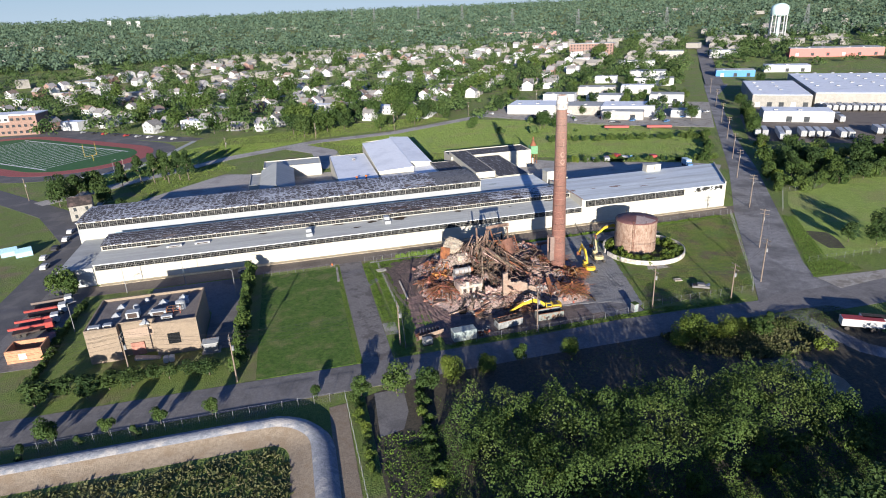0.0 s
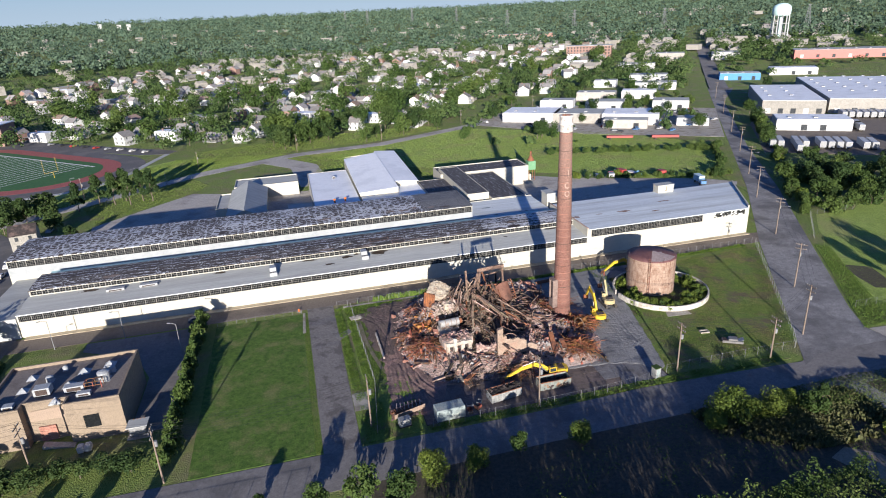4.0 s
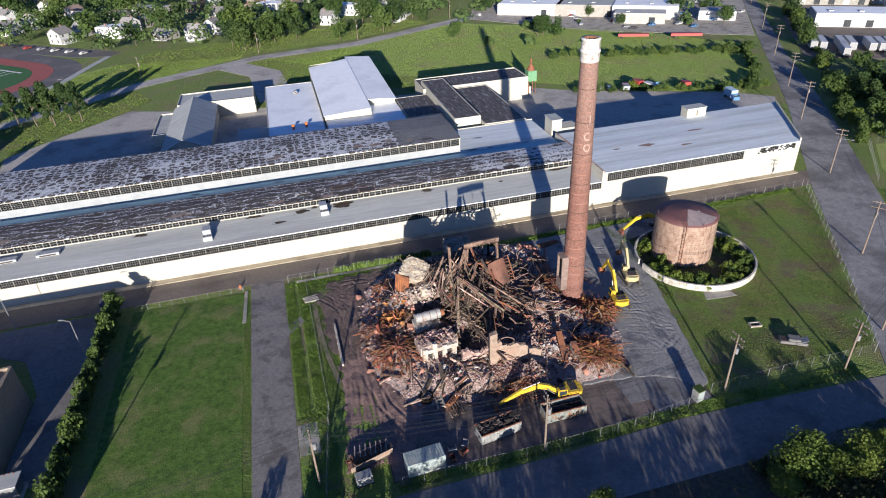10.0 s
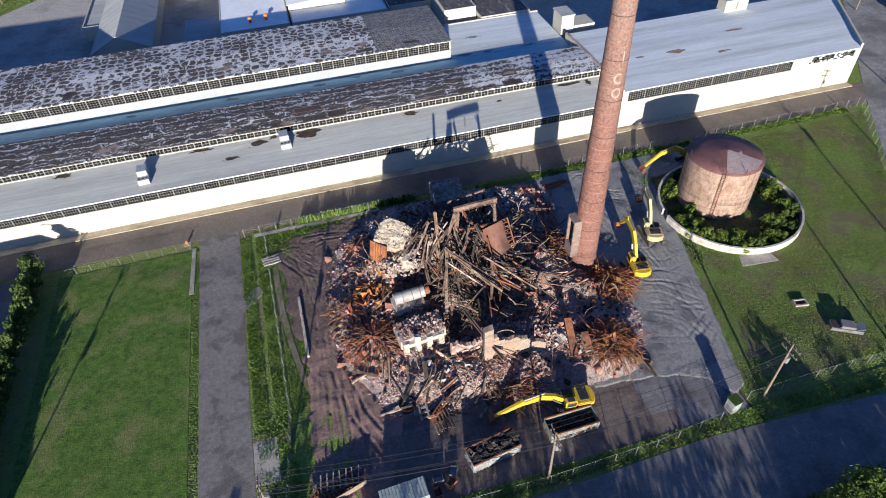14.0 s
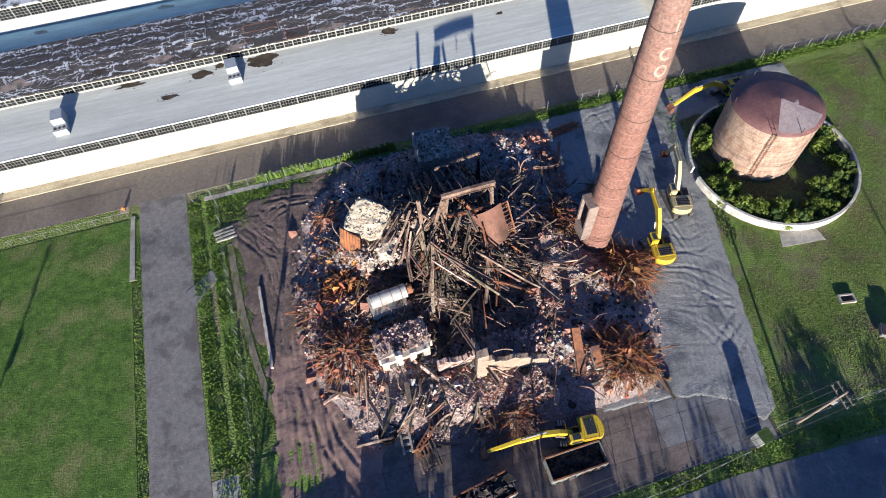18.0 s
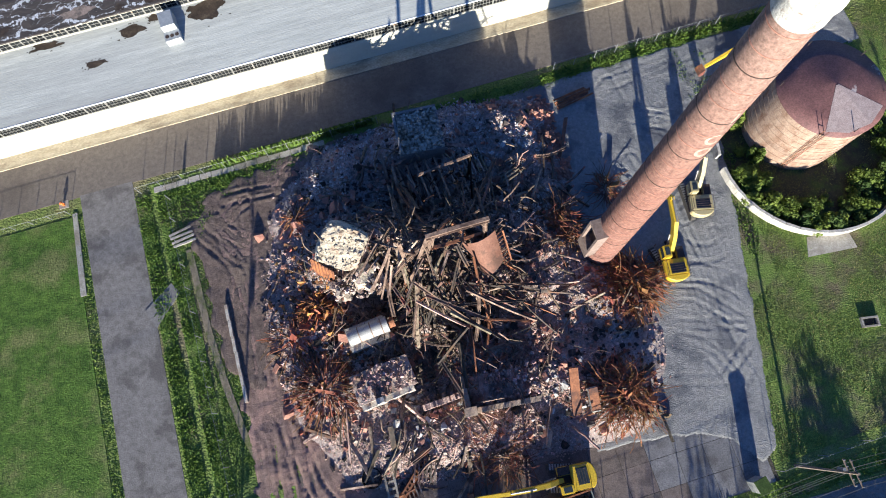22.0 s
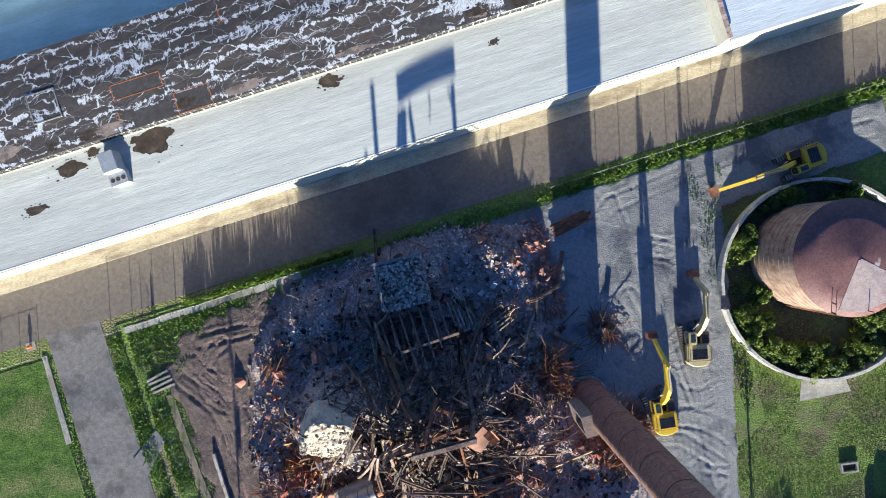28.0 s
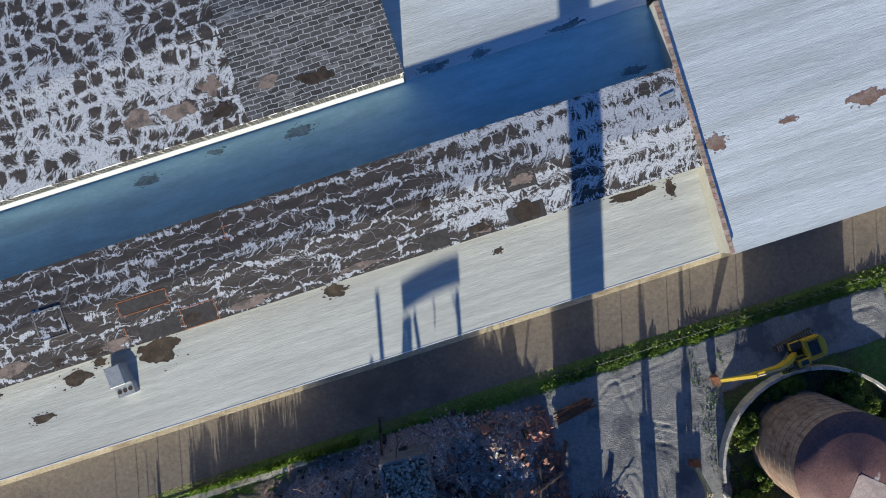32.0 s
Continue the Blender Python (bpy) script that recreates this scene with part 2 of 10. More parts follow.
M = {}
M["ground"] = mat("ground_grass", (0.118, 0.180, 0.036), (0.19, 0.245, 0.058), 1.3, 0.95, bump=5, bscale=4, c3=(0.204, 0.175, 0.095), scale3=0.09, cut3=(0.48, 0.68), grain=0.45)
M["lawn"] = mat("mown_lawn", (0.048, 0.102, 0.013), (0.104, 0.184, 0.028), 0.9, 0.95, bump=1.0, bscale=7, c3=(0.17, 0.185, 0.062), scale3=0.22, cut3=(0.5, 0.66), grain=0.5)
M["rough_grass"] = mat("patchy_rough_grass", (0.092, 0.160, 0.027), (0.165, 0.235, 0.050), 1.6, 0.95, bump=3, bscale=7, c3=(0.140, 0.118, 0.067), scale3=0.17, cut3=(0.47, 0.62), grain=0.5)
M["meadow"] = mat("meadow_grass", (0.235, 0.325, 0.066), (0.31, 0.395, 0.095), 0.3, 0.95, bump=6, bscale=2.5, c3=(0.300, 0.328, 0.110), scale3=0.05)
M["weeds"] = mat("weeds", (0.12, 0.20, 0.030), (0.185, 0.275, 0.052), 2.5, 0.9, bump=4, bscale=6, c3=(0.16, 0.145, 0.065), scale3=0.25, grain=0.4)
M["asphalt"] = mat("asphalt", (0.095, 0.092, 0.095), (0.13, 0.126, 0.126), 3, 0.9, bump=0.2, bscale=18, c3=(0.16, 0.15, 0.145), scale3=0.09)
M["asphalt_old"] = mat("old_asphalt", (0.150, 0.124, 0.104), (0.205, 0.172, 0.143), 2.0, 0.92, bump=0.25, bscale=14, c3=(0.115, 0.094, 0.080), scale3=0.12, cut3=(0.5, 0.7))
M["apron"] = mat("tan_worn_concrete", (0.40, 0.335, 0.235), (0.50, 0.43, 0.315), 0.9, 0.9, bump=0.2, bscale=8, c3=(0.27, 0.215, 0.15), scale3=0.35, cut3=(0.5, 0.66), stretch=(0.5, 1.6, 1))
M["road_gray"] = mat("pale_gray_road", (0.165, 0.155, 0.15), (0.22, 0.207, 0.198), 1.2, 0.92, bump=0.2, bscale=10, c3=(0.135, 0.128, 0.124), scale3=0.14)
M["drive"] = mat("cracked_brown_gray_asphalt", (0.165, 0.15, 0.14), (0.24, 0.222, 0.206), 1.6, 0.92, bump=0.3, bscale=8, c3=(0.125, 0.112, 0.104), scale3=0.3, cut3=(0.5, 0.62))
M["slab"] = mat("dirty_brown_concrete_slab", (0.135, 0.105, 0.092), (0.185, 0.148, 0.13), 1.8, 0.92, bump=0.25, bscale=9, c3=(0.10, 0.08, 0.072), scale3=0.4, vary=0.12)
# mud colour lowered to deepen the shade on the south lot
M["mud"] = mat("mud_darkened_for_shade", (0.050, 0.044, 0.032), (0.095, 0.080, 0.056), 1.5, 0.9, bump=0.8, bscale=6)
M["concrete"] = mat("concrete", (0.33, 0.30, 0.26), (0.42, 0.39, 0.34), 1.2, 0.9, bump=0.2, bscale=8, c3=(0.24, 0.21, 0.17), scale3=0.25)
M["gravel"] = mat("gray_gravel", (0.205, 0.203, 0.200), (0.295, 0.29, 0.284), 3.5, 0.95, bump=1.0, bscale=9, c3=(0.123, 0.126, 0.138), scale3=0.22)
M["dirt"] = mat("reddish_brown_dirt", (0.16, 0.106, 0.09), (0.26, 0.175, 0.148), 2.4, 0.95, bump=0.8, bscale=9, c3=(0.32, 0.20, 0.165), scale3=0.2, cut3=(0.5, 0.64), grain=0.45)
M["white_wall"] = mat("cream_painted_wall", (0.44, 0.415, 0.345), (0.49, 0.465, 0.39), 0.5, 0.8, bump=0.08, bscale=6, c3=(0.39, 0.355, 0.29), scale3=0.3, cut3=(0.58, 0.8), stretch=(1, 1, 2.5), grain=0.1)
M["gray_wall"] = mat("pale_gray_painted_wall", (0.28, 0.295, 0.30), (0.34, 0.355, 0.36), 0.6, 0.8, bump=0.08, bscale=6, grain=0.12)
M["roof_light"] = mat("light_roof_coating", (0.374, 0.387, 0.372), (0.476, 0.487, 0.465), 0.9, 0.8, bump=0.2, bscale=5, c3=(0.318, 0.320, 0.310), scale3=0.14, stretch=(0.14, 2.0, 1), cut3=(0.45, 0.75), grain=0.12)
M["roof_bright"] = mat("bright_roof_coating", (0.57, 0.615, 0.64), (0.68, 0.73, 0.755), 0.9, 0.8, bump=0.2, bscale=5, c3=(0.40, 0.42, 0.42), scale3=0.14, stretch=(0.14, 2.0, 1), cut3=(0.45, 0.75), grain=0.12)
M["roof_white"] = mat("white_metal_roof", (0.84, 0.855, 0.87), (0.90, 0.91, 0.92), 0.4, 0.5, bump=0.03, bscale=3, c3=(0.77, 0.785, 0.80), scale3=0.12, grain=0.08)
M["glass_dark"] = mat("dark_dirty_glass", (0.008, 0.009, 0.010), (0.02, 0.022, 0.024), 2.5, 0.12, spec=0.25, vary=0.3)
M["frame_white"] = mat("pale_painted_steel", (0.20, 0.195, 0.18), (0.27, 0.26, 0.24), 2, 0.6, c3=(0.25, 0.16, 0.10), scale3=0.8, cut3=(0.6, 0.75))
M["rust"] = mat("rusty_steel", (0.16, 0.066, 0.034), (0.27, 0.115, 0.052), 2.5, 0.85, bump=0.3, bscale=9, c3=(0.085, 0.042, 0.03), scale3=0.6, island=0.5)
M["rust_bright"] = mat("fresh_orange_rust", (0.24, 0.095, 0.036), (0.34, 0.14, 0.05), 3.0, 0.85, bump=0.3, bscale=9, c3=(0.12, 0.052, 0.03), scale3=0.7, cut3=(0.45, 0.6), island=0.45)
M["brick_red"] = mat("weathered_red_brick", (0.30, 0.135, 0.10), (0.40, 0.20, 0.15), 1.5, 0.9, bump=0.4, bscale=10, c3=(0.24, 0.12, 0.09), scale3=0.25)
M["rubble"] = mat("brick_rubble", (0.27, 0.176, 0.148), (0.47, 0.345, 0.30), 1.5, 0.95, bump=0.6, bscale=8, c3=(0.20, 0.115, 0.092), scale3=0.25, island=0.4)
M["bank_soil"] = mat("trodden_tan_earth", (0.20, 0.16, 0.11), (0.29, 0.235, 0.165), 2.0, 0.95, bump=0.5, bscale=8, c3=(0.13, 0.14, 0.05), scale3=0.4, cut3=(0.5, 0.6))
M["leaf"] = mat("green_leaves", (0.045, 0.085, 0.016), (0.085, 0.135, 0.028), 0.8, 0.75, vary=0.28, leafy=0.3)
M["leaf_dark"] = mat("dark_green_leaves", (0.028, 0.06, 0.014), (0.055, 0.095, 0.022), 0.7, 0.75, vary=0.25, leafy=0.3)
M["leaf_yellow"] = mat("yellow_green_leaves", (0.09, 0.14, 0.02), (0.15, 0.20, 0.03), 0.8, 0.7, vary=0.2, leafy=0.3)
M["yard_pale"] = mat("pale_paved_yard", (0.354, 0.331, 0.304), (0.467, 0.435, 0.396), 0.9, 0.92, bump=0.2, bscale=8, c3=(0.283, 0.262, 0.244), scale3=0.08)
# far leaves, with the bluish haze of distance mixed into their colours
M["leaf_hazed"] = mat("distant_woods", (0.050, 0.088, 0.062), (0.106, 0.152, 0.098), 0.03, 1.0, island=0.12, grain=0.0, spec=0.05)
M["leaf_street"] = mat("street_tree_leaves", (0.052, 0.094, 0.034), (0.112, 0.164, 0.056), 0.06, 0.95, spec=0.08, island=0.15, grain=0.0, leafy=0.3)
M["leaf_town"] = mat("town_tree_leaves", (0.050, 0.092, 0.026), (0.098, 0.150, 0.042), 0.25, 0.9, spec=0.1, vary=0.3, leafy=0.3)
M["bark"] = mat("bark", (0.10, 0.08, 0.06), (0.16, 0.13, 0.10), 6, 0.9, bump=0.4)

# ---- the setting: land, roads, yards ----
def land():
    mb = MB()
    radii = [0, 60, 120, 180, 240, 300, 360, 420, 480, 560, 660, 800, 1000, 1250, 1550, 1900, 2300, 2800, 3400, 4000, 4550]
    n = 72
    mb.v = [(-100, 0, 0)]
    for r in radii[1:]:
        for i in range(n):
            a = 2 * math.pi * i / n
            x, y = -100 + r * math.cos(a), r * math.sin(a)
            mb.v.append((x, y, rise(x, y)))
    mb.f = [(0, 1 + i, 1 + (i + 1) % n) for i in range(n)]
    for j in range(len(radii) - 2):
        o = 1 + j * n
        mb.f += [(o + i, o + n + i, o + n + (i + 1) % n, o + (i + 1) % n) for i in range(n)]
    return tagged(part("ground", mb, M["ground"], smooth=True), "rough grass and bare earth reaching the horizon", "ground", kind="structure")


land()


def sheet(name, poly, z, material, label, category, thick=0.12):
    return tagged(part(name, MB().prism(poly, -thick, z), material), label, category, kind="structure")


def band(name, line, w, z, material, label, category="road"):
    """A strip of even width along a line."""
    left, right = [], []
    for i, p in enumerate(line):
        a, b = Vector(line[max(0, i - 1)]), Vector(line[min(len(line) - 1, i + 1)])
        d = (b - a).normalized()
        s = Vector((-d.y, d.x)) * w / 2
        left.append(tuple(Vector(p) + s))
        right.append(tuple(Vector(p) - s))
    mb = MB()
    n = len(line)
    mb.add([(x, y, rise(x, y) + z) for x, y in left] + [(x, y, rise(x, y) + z) for x, y in right] +
           [(x, y, rise(x, y) - .1) for x, y in left] + [(x, y, rise(x, y) - .1) for x, y in right],
           [(i, n + i, n + i + 1, i + 1) for i in range(n - 1)] + [(2 * n + i, i, i + 1, 2 * n + i + 1) for i in range(n - 1)] +
           [(n + i, 3 * n + i, 3 * n + i + 1, n + i + 1) for i in range(n - 1)])
    return tagged(part(name, mb, material), label, category, kind="structure")


sheet("road_service", [(-214, -8.2), (-2, -8.2), (4, -1.0), (-214, -1.0)], 0.03, M["asphalt_old"], "brown worn asphalt service road beside the long wall", "road")
sheet("pavement_wall", [(-206, -1.75), (0, -1.75), (0, -0.004), (-206, -0.004)], 0.15, M["apron"], "tan concrete apron along the foot of the wall", "pavement")
PAVE = sheet("pavement_yard", [(-129.2, -10.42), (-107.2, -10.32), (-107.2, -9.78), (-129.2, -9.82)], 0.07, M["concrete"], "dirty concrete footpath beside the yard", "pavement")
for i in range(15):
    part("slab", MB().block((-128.5 + i * 1.47, -10.1 + .05 * math.sin(5 * i), .06), (1.4, .74 + .05 * math.sin(3 * i), .12), 1.2 * math.sin(7 * i), 0, 1.6 * math.sin(2.3 * i)), M["concrete"], PAVE)
sheet("driveway", [(-138.3, -70), (-131.7, -70), (-131.7, -8.0), (-138.3, -8.0)], 0.034, M["drive"], "cracked gray asphalt driveway between grass strips", "road")
sheet("road_south", [(-330, -75.5), (-143, -76), (-100, -75.3), (-73, -75.4), (-57, -76.8), (-38, -77.4), (80, -79), (80, -67.2), (-15, -66.4), (-36, -64.5), (-41.4, -67.6), (-58, -66.6), (-77, -65.8), (-96, -66.6), (-133, -66.6), (-330, -65.5)], 0.038, M["road_gray"], "shaded asphalt street along the fenced yard", "road")
M["road_worn"] = mat("worn_gray_road", (0.21, 0.203, 0.20), (0.30, 0.288, 0.28), 0.7, 0.92, bump=0.2, bscale=10, c3=(0.14, 0.134, 0.132), scale3=0.08, cut3=(0.44, 0.6), grain=0.35)
sheet("bare_patch", [(6, -30.5), (11.5, -34.5), (9, -41), (5.5, -47), (1.5, -45), (3, -38)], 0.05, M["mud"], "bare dark patch in the meadow", "soil")
sheet("road_east", [(-42, -69), (-34.7, -58.3), (-2.7, -9.4), (35.9, 43.9), (122.5, 174), (210.3, 305.8), (228, 296), (175.3, 239.4), (86.3, 105.2), (46.4, 39.3), (10.4, -15.4), (-13.6, -52), (-18.0, -60.5), (-17, -66.2), (-36, -66.2)], 0.042, M["road_worn"], "wide gray asphalt road running to the horizon", "road")
band("road_east_far", [(215, 297), (262, 367), (330, 470), (420, 605)], 15, 0.5, M["road_gray"], "far stretch of the gray asphalt road")
sheet("road_side", [(-17.6, -61.0), (-2, -62.3), (80, -64), (80, -67.6), (-4.5, -66.8), (-17.4, -68.2)], 0.05, M["concrete"], "pale broken concrete side road", "road")
band("road_west", [(-222, -90), (-225, -20), (-224, 45), (-244, 85), (-300, 150)], 11, 0.046, M["asphalt"], "dark asphalt street with parked cars")
band("road_north", [(-256, 104), (-231, 125), (-184, 166), (-134, 193), (-85, 201), (-28, 230), (30, 262), (90, 300)], 9, 0.05, M["yard_pale"], "gray street bordering the grass field")
band("road_field", [(-150, 186), (-132, 162), (-128, 120)], 14, 0.054, M["yard_pale"], "gray yard entrance behind the white roofs")
sheet("lawn", [(-160.5, -66.2), (-139.6, -66.2), (-139.6, -10.6), (-160.5, -10.6)], 0.06, M["lawn"], "mown green lawn between hedge and driveway", "lawn")
sheet("meadow", [(-86, 140), (30, 58), (58, 85), (78, 118), (40, 175), (-28, 226), (-84, 196), (-130, 188)], 0.022, M["meadow"], "bright mown meadow behind the factory", "meadow")
sheet("rough_lot", [(-57.5, -16.6), (-4, -10.4), (-36, -60.8), (-69, -62.2), (-64, -44.6), (-60.2, -30)], 0.036, M["rough_grass"], "patchy rough grass round the storage tank", "grass")
sheet("meadow_east", [(22, -6), (33, 6.5), (48, 6), (60, 14), (84, 10), (84, -48), (-6, -51)], 0.03, M["meadow"], "bright grass field beside the east road", "meadow")
sheet("meadow_west", [(-254, 110), (-228, 130), (-182, 172), (-140, 198), (-200, 210), (-240, 180)], 0.026, M["meadow"], "bright grass slope beside the sports ground", "meadow")
YARD = sheet("yard_concrete", [(-119.8, -64.4), (-69.4, -64.4), (-69.4, -54.4), (-84, -48), (-119.8, -48.6)], 0.02, M["mud"], "dirty brown concrete slab yard", "yard")
M["slab_gray"] = mat("gray_dusty_concrete_slab", (0.150, 0.145, 0.148), (0.215, 0.208, 0.21), 1.4, 0.92, bump=0.3, bscale=9, c3=(0.115, 0.108, 0.108), scale3=0.35, vary=0.10)
for i in range(16):
    for j in range(5):
        x_, y_ = -119.4 + i * 3.1, -64.2 + j * 3.2
        if j < 3 or x_ < -90:
            part("slab", MB().box(x_, y_, -.1, x_ + 3.05, y_ + 3.15, .044 + .006 * ((i * 7 + j * 3) % 4)), M["slab"] if x_ < -82 - j else M["slab_gray"], YARD)


def tracked(name, poly, z, material, label, tracks, seed, step=0.21, rough=0.045, deep=1.0, ragged_=0.3):
    """Loose ground as a fine sheet, ploughed by wheel and crawler tracks: (points, gauge, cleated)."""
    rng = np.random.default_rng(seed)
    P = np.array(poly)
    x0, y0 = P.min(0) - 1
    x1, y1 = P.max(0) + 1
    nx, ny = int((x1 - x0) / step), int((y1 - y0) / step)
    X, Y = np.meshgrid(x0 + np.arange(nx + 1) * step, y0 + np.arange(ny + 1) * step)
    X, Y = X + rng.uniform(-.1, .1, X.shape) * step, Y + rng.uniform(-.1, .1, X.shape) * step
    wob = np.array([[noise.noise(Vector((a * .5, b * .5, seed))) for a, b in zip(r, q)] for r, q in zip(X, Y)])
    wide = np.array([[noise.noise(Vector((a * .14, b * .14, seed + 5))) for a, b in zip(r, q)] for r, q in zip(X, Y)])
    keep, edge = np.zeros(X.shape, bool), np.full(X.shape, 99.0)
    for (ax, ay), (bx, by) in zip(poly, poly[1:] + poly[:1]):
        keep ^= ((ay > Y) != (by > Y)) & (X < (bx - ax) * (Y - ay) / (by - ay + 1e-9) + ax)
        t = np.clip(((X - ax) * (bx - ax) + (Y - ay) * (by - ay)) / ((bx - ax) ** 2 + (by - ay) ** 2), 0, 1)
        edge = np.minimum(edge, np.hypot(X - ax - t * (bx - ax), Y - ay - t * (by - ay)))
    edge = np.where(keep, edge, -edge) + wob * ragged_
    H = rough * 1.2 * wob + .05 * wide + rng.normal(0, rough * .3, X.shape)
    for pts, gauge, cleat in tracks:
        best, run, tot, side = np.full(X.shape, 99.0), np.zeros(X.shape), 0.0, np.zeros(X.shape)
        for (ax, ay), (bx, by) in zip(pts, pts[1:]):
            ln = math.hypot(bx - ax, by - ay)
            ux_, uy_ = (bx - ax) / ln, (by - ay) / ln
            t = np.clip((X - ax) * ux_ + (Y - ay) * uy_, 0, ln)
            d = np.hypot(X - ax - t * ux_, Y - ay - t * uy_)
            near_ = d < best
            best, run = np.where(near_, d, best), np.where(near_, tot + t, run)
            tot += ln
        for off in (gauge / 2,):
            e = np.abs(best - off)
            H += (-.05 * np.exp(-(e / .26) ** 2) + .04 * np.exp(-((e - .42) / .13) ** 2)) * np.clip(.7 + 1.1 * wide, .15, 2)
            if cleat:
                H += .015 * np.exp(-(e / .3) ** 2) * np.sin(run * 2 * math.pi / .5)
    Z = z + np.clip(H * deep, -.2, .3) * np.clip(edge / 1.2, 0, 1) - .1 * (edge < 0)
    mb = MB()
    mb.v = [(float(a), float(b), float(c)) for a, b, c in zip(X.ravel(), Y.ravel(), Z.ravel())]
    on = edge > -step
    w = nx + 1
    mb.f = [(j * w + i, j * w + i + 1, (j + 1) * w + i + 1, (j + 1) * w + i) for j in range(ny) for i in range(nx) if on[j, i] and on[j + 1, i + 1] and on[j + 1, i] and on[j, i + 1]]
    return tagged(part(name, mb, material, smooth=True), label, "yard", kind="structure")


def arc(cx, cy, r, a0, a1, n=9):
    return [(cx + r * math.cos(math.radians(a0 + (a1 - a0) * i / n)), cy + r * math.sin(math.radians(a0 + (a1 - a0) * i / n))) for i in range(n + 1)]


tracked("yard_gravel", [(-84, -10.6), (-58, -10.4), (-36, -10.6), (-36, -16.5), (-57.5, -17.0), (-60.4, -30), (-64.2, -44.6), (-68.4, -60.5), (-70.5, -61.5), (-72.5, -58.2), (-76.5, -56.4), (-82, -55.6), (-87, -55.2), (-88, -45), (-86, -25)], 0.14, M["gravel"], "gray crushed gravel yard with crawler tracks",
        [([(-76, -50.5), (-71, -52), (-66.5, -49)], 1.2, False), ([(-75, -46), (-71, -49.5), (-69, -56)], 1.2, False), ([(-77, -44), (-72, -45), (-66, -47)], 1.0, False), ([(-70, -62), (-67, -50), (-66, -40), (-66.5, -28), (-68, -12)], 2.2, True), ([(-74, -62), (-70.5, -50), (-69, -38), (-69.5, -26), (-72, -12)], 2.2, True), (arc(-70, -26, 7, -70, 60), 2.2, True), (arc(-72, -48, 9, -40, 80), 2.2, True),
         (arc(-64, -14, 6, 170, 290), 2.2, True), ([(-80, -12), (-72, -16), (-62, -22)], 2.2, True), ([(-78, -18), (-70, -13), (-60, -12)], 1.8, False), ([(-72, -58), (-66, -52), (-64, -44)], 1.8, False), ([(-84, -60), (-74, -55), (-69, -46)], 2.2, True),
         (arc(-76, -52, 6, -60, 70), 1.8, False), (arc(-66, -34, 4, 0, 300), 2.0, True), ([(-76, -40), (-70, -42), (-65, -48)], 1.6, False), ([(-75, -44), (-69, -47), (-67, -56)], 1.6, False), ([(-62, -14), (-50, -13), (-38, -13.5)], 2.0, True), ([(-72, -63), (-69.5, -52), (-68.6, -40), (-71, -24)], 2.3, True), ([(-78, -62), (-72.5, -56), (-67, -46), (-65, -36)], 2.3, True)], 3, step=.16, deep=.6)
tracked("yard_dirt", [(-125.5, -61), (-116, -61), (-112, -52), (-108, -40), (-102, -9.8), (-112, -10.6), (-119, -13), (-124, -18), (-123.2, -30), (-124, -48)], 0.12, M["dirt"], "tracked reddish-brown earth beside the rubble",
        [([(-121, -60), (-120.5, -48), (-120, -36), (-119, -24), (-114, -14)], 2.2, True), ([(-119, -60), (-119.2, -46), (-118.6, -34), (-117, -22), (-112, -13)], 2.2, True), ([(-123, -52), (-121.5, -40), (-121.4, -28), (-119, -18)], 1.8, False), (arc(-114, -26, 6, 90, 200), 2.2, True),
         ([(-114, -59), (-118, -50), (-119.5, -42)], 2.0, True), ([(-122, -18), (-116, -22), (-111, -16)], 2.2, True), (arc(-117, -16, 4, 120, 300), 1.8, True)], 9, deep=1.7, ragged_=1.3)
M["earth"] = mat("dark_brown_earth", (0.092, 0.066, 0.056), (0.172, 0.126, 0.108), 2.2, 0.95, bump=0.8, bscale=9, c3=(0.17, 0.125, 0.10), scale3=0.22, cut3=(0.54, 0.68), grain=0.4)
tracked("yard_earth", [(-126.2, -15.4), (-121.5, -12.6), (-116.5, -11.4), (-110.8, -12.2), (-112.5, -17), (-115.4, -22), (-118, -30), (-121.5, -38), (-124.6, -34), (-124.8, -22)], 0.17, M["earth"], "dark tracked earth at the corner of the heap",
        [([(-125, -17), (-121.5, -22), (-120, -30), (-121, -38)], 1.6, True), ([(-122.5, -16), (-119.4, -21), (-118, -28)], 1.6, True), ([(-118, -12.6), (-119, -18), (-117.4, -24)], 1.4, True), ([(-121, -14), (-115, -14.4), (-112, -15.5)], 1.4, False), (arc(-118, -19, 4, 100, 260), 1.6, True)], 13, deep=1.5, ragged_=1.2)
sheet("yard_north", [(-57, 28), (17, 28), (38, 52), (28, 62), (-22, 86), (-40, 100), (-57, 96)], 0.028, M["yard_pale"], "gray paved yard behind the hall", "yard")
sheet("yard_west", [(-206, 47), (-163, 58), (-163, 120), (-182, 128), (-214, 92)], 0.03, M["yard_pale"], "empty gray paved yard", "yard")
sheet("yard_middle", [(-163, 47), (-40, 47), (-40, 100), (-120, 112), (-163, 112)], 0.024, M["yard_pale"], "gray paved courtyard between the back buildings", "yard")
# dark ground sheet; part of the lot's shade sits in its colour
sheet("lot_dirt", [(-128.5, -75.2), (-100, -74.4), (-60, -72.6), (-30, -73), (-24, -104), (-24, -150), (-139.5, -150), (-139.5, -79)], 0.028, M["mud"], "bare lot before the thicket, darkened for its shade", "yard")
sheet("lot_drive", [(-137.6, -78.4), (-131.8, -78.2), (-132.2, -86), (-134, -91), (-138.4, -92)], 0.033, M["road_gray"], "gray paved lot entrance south of the street", "road")
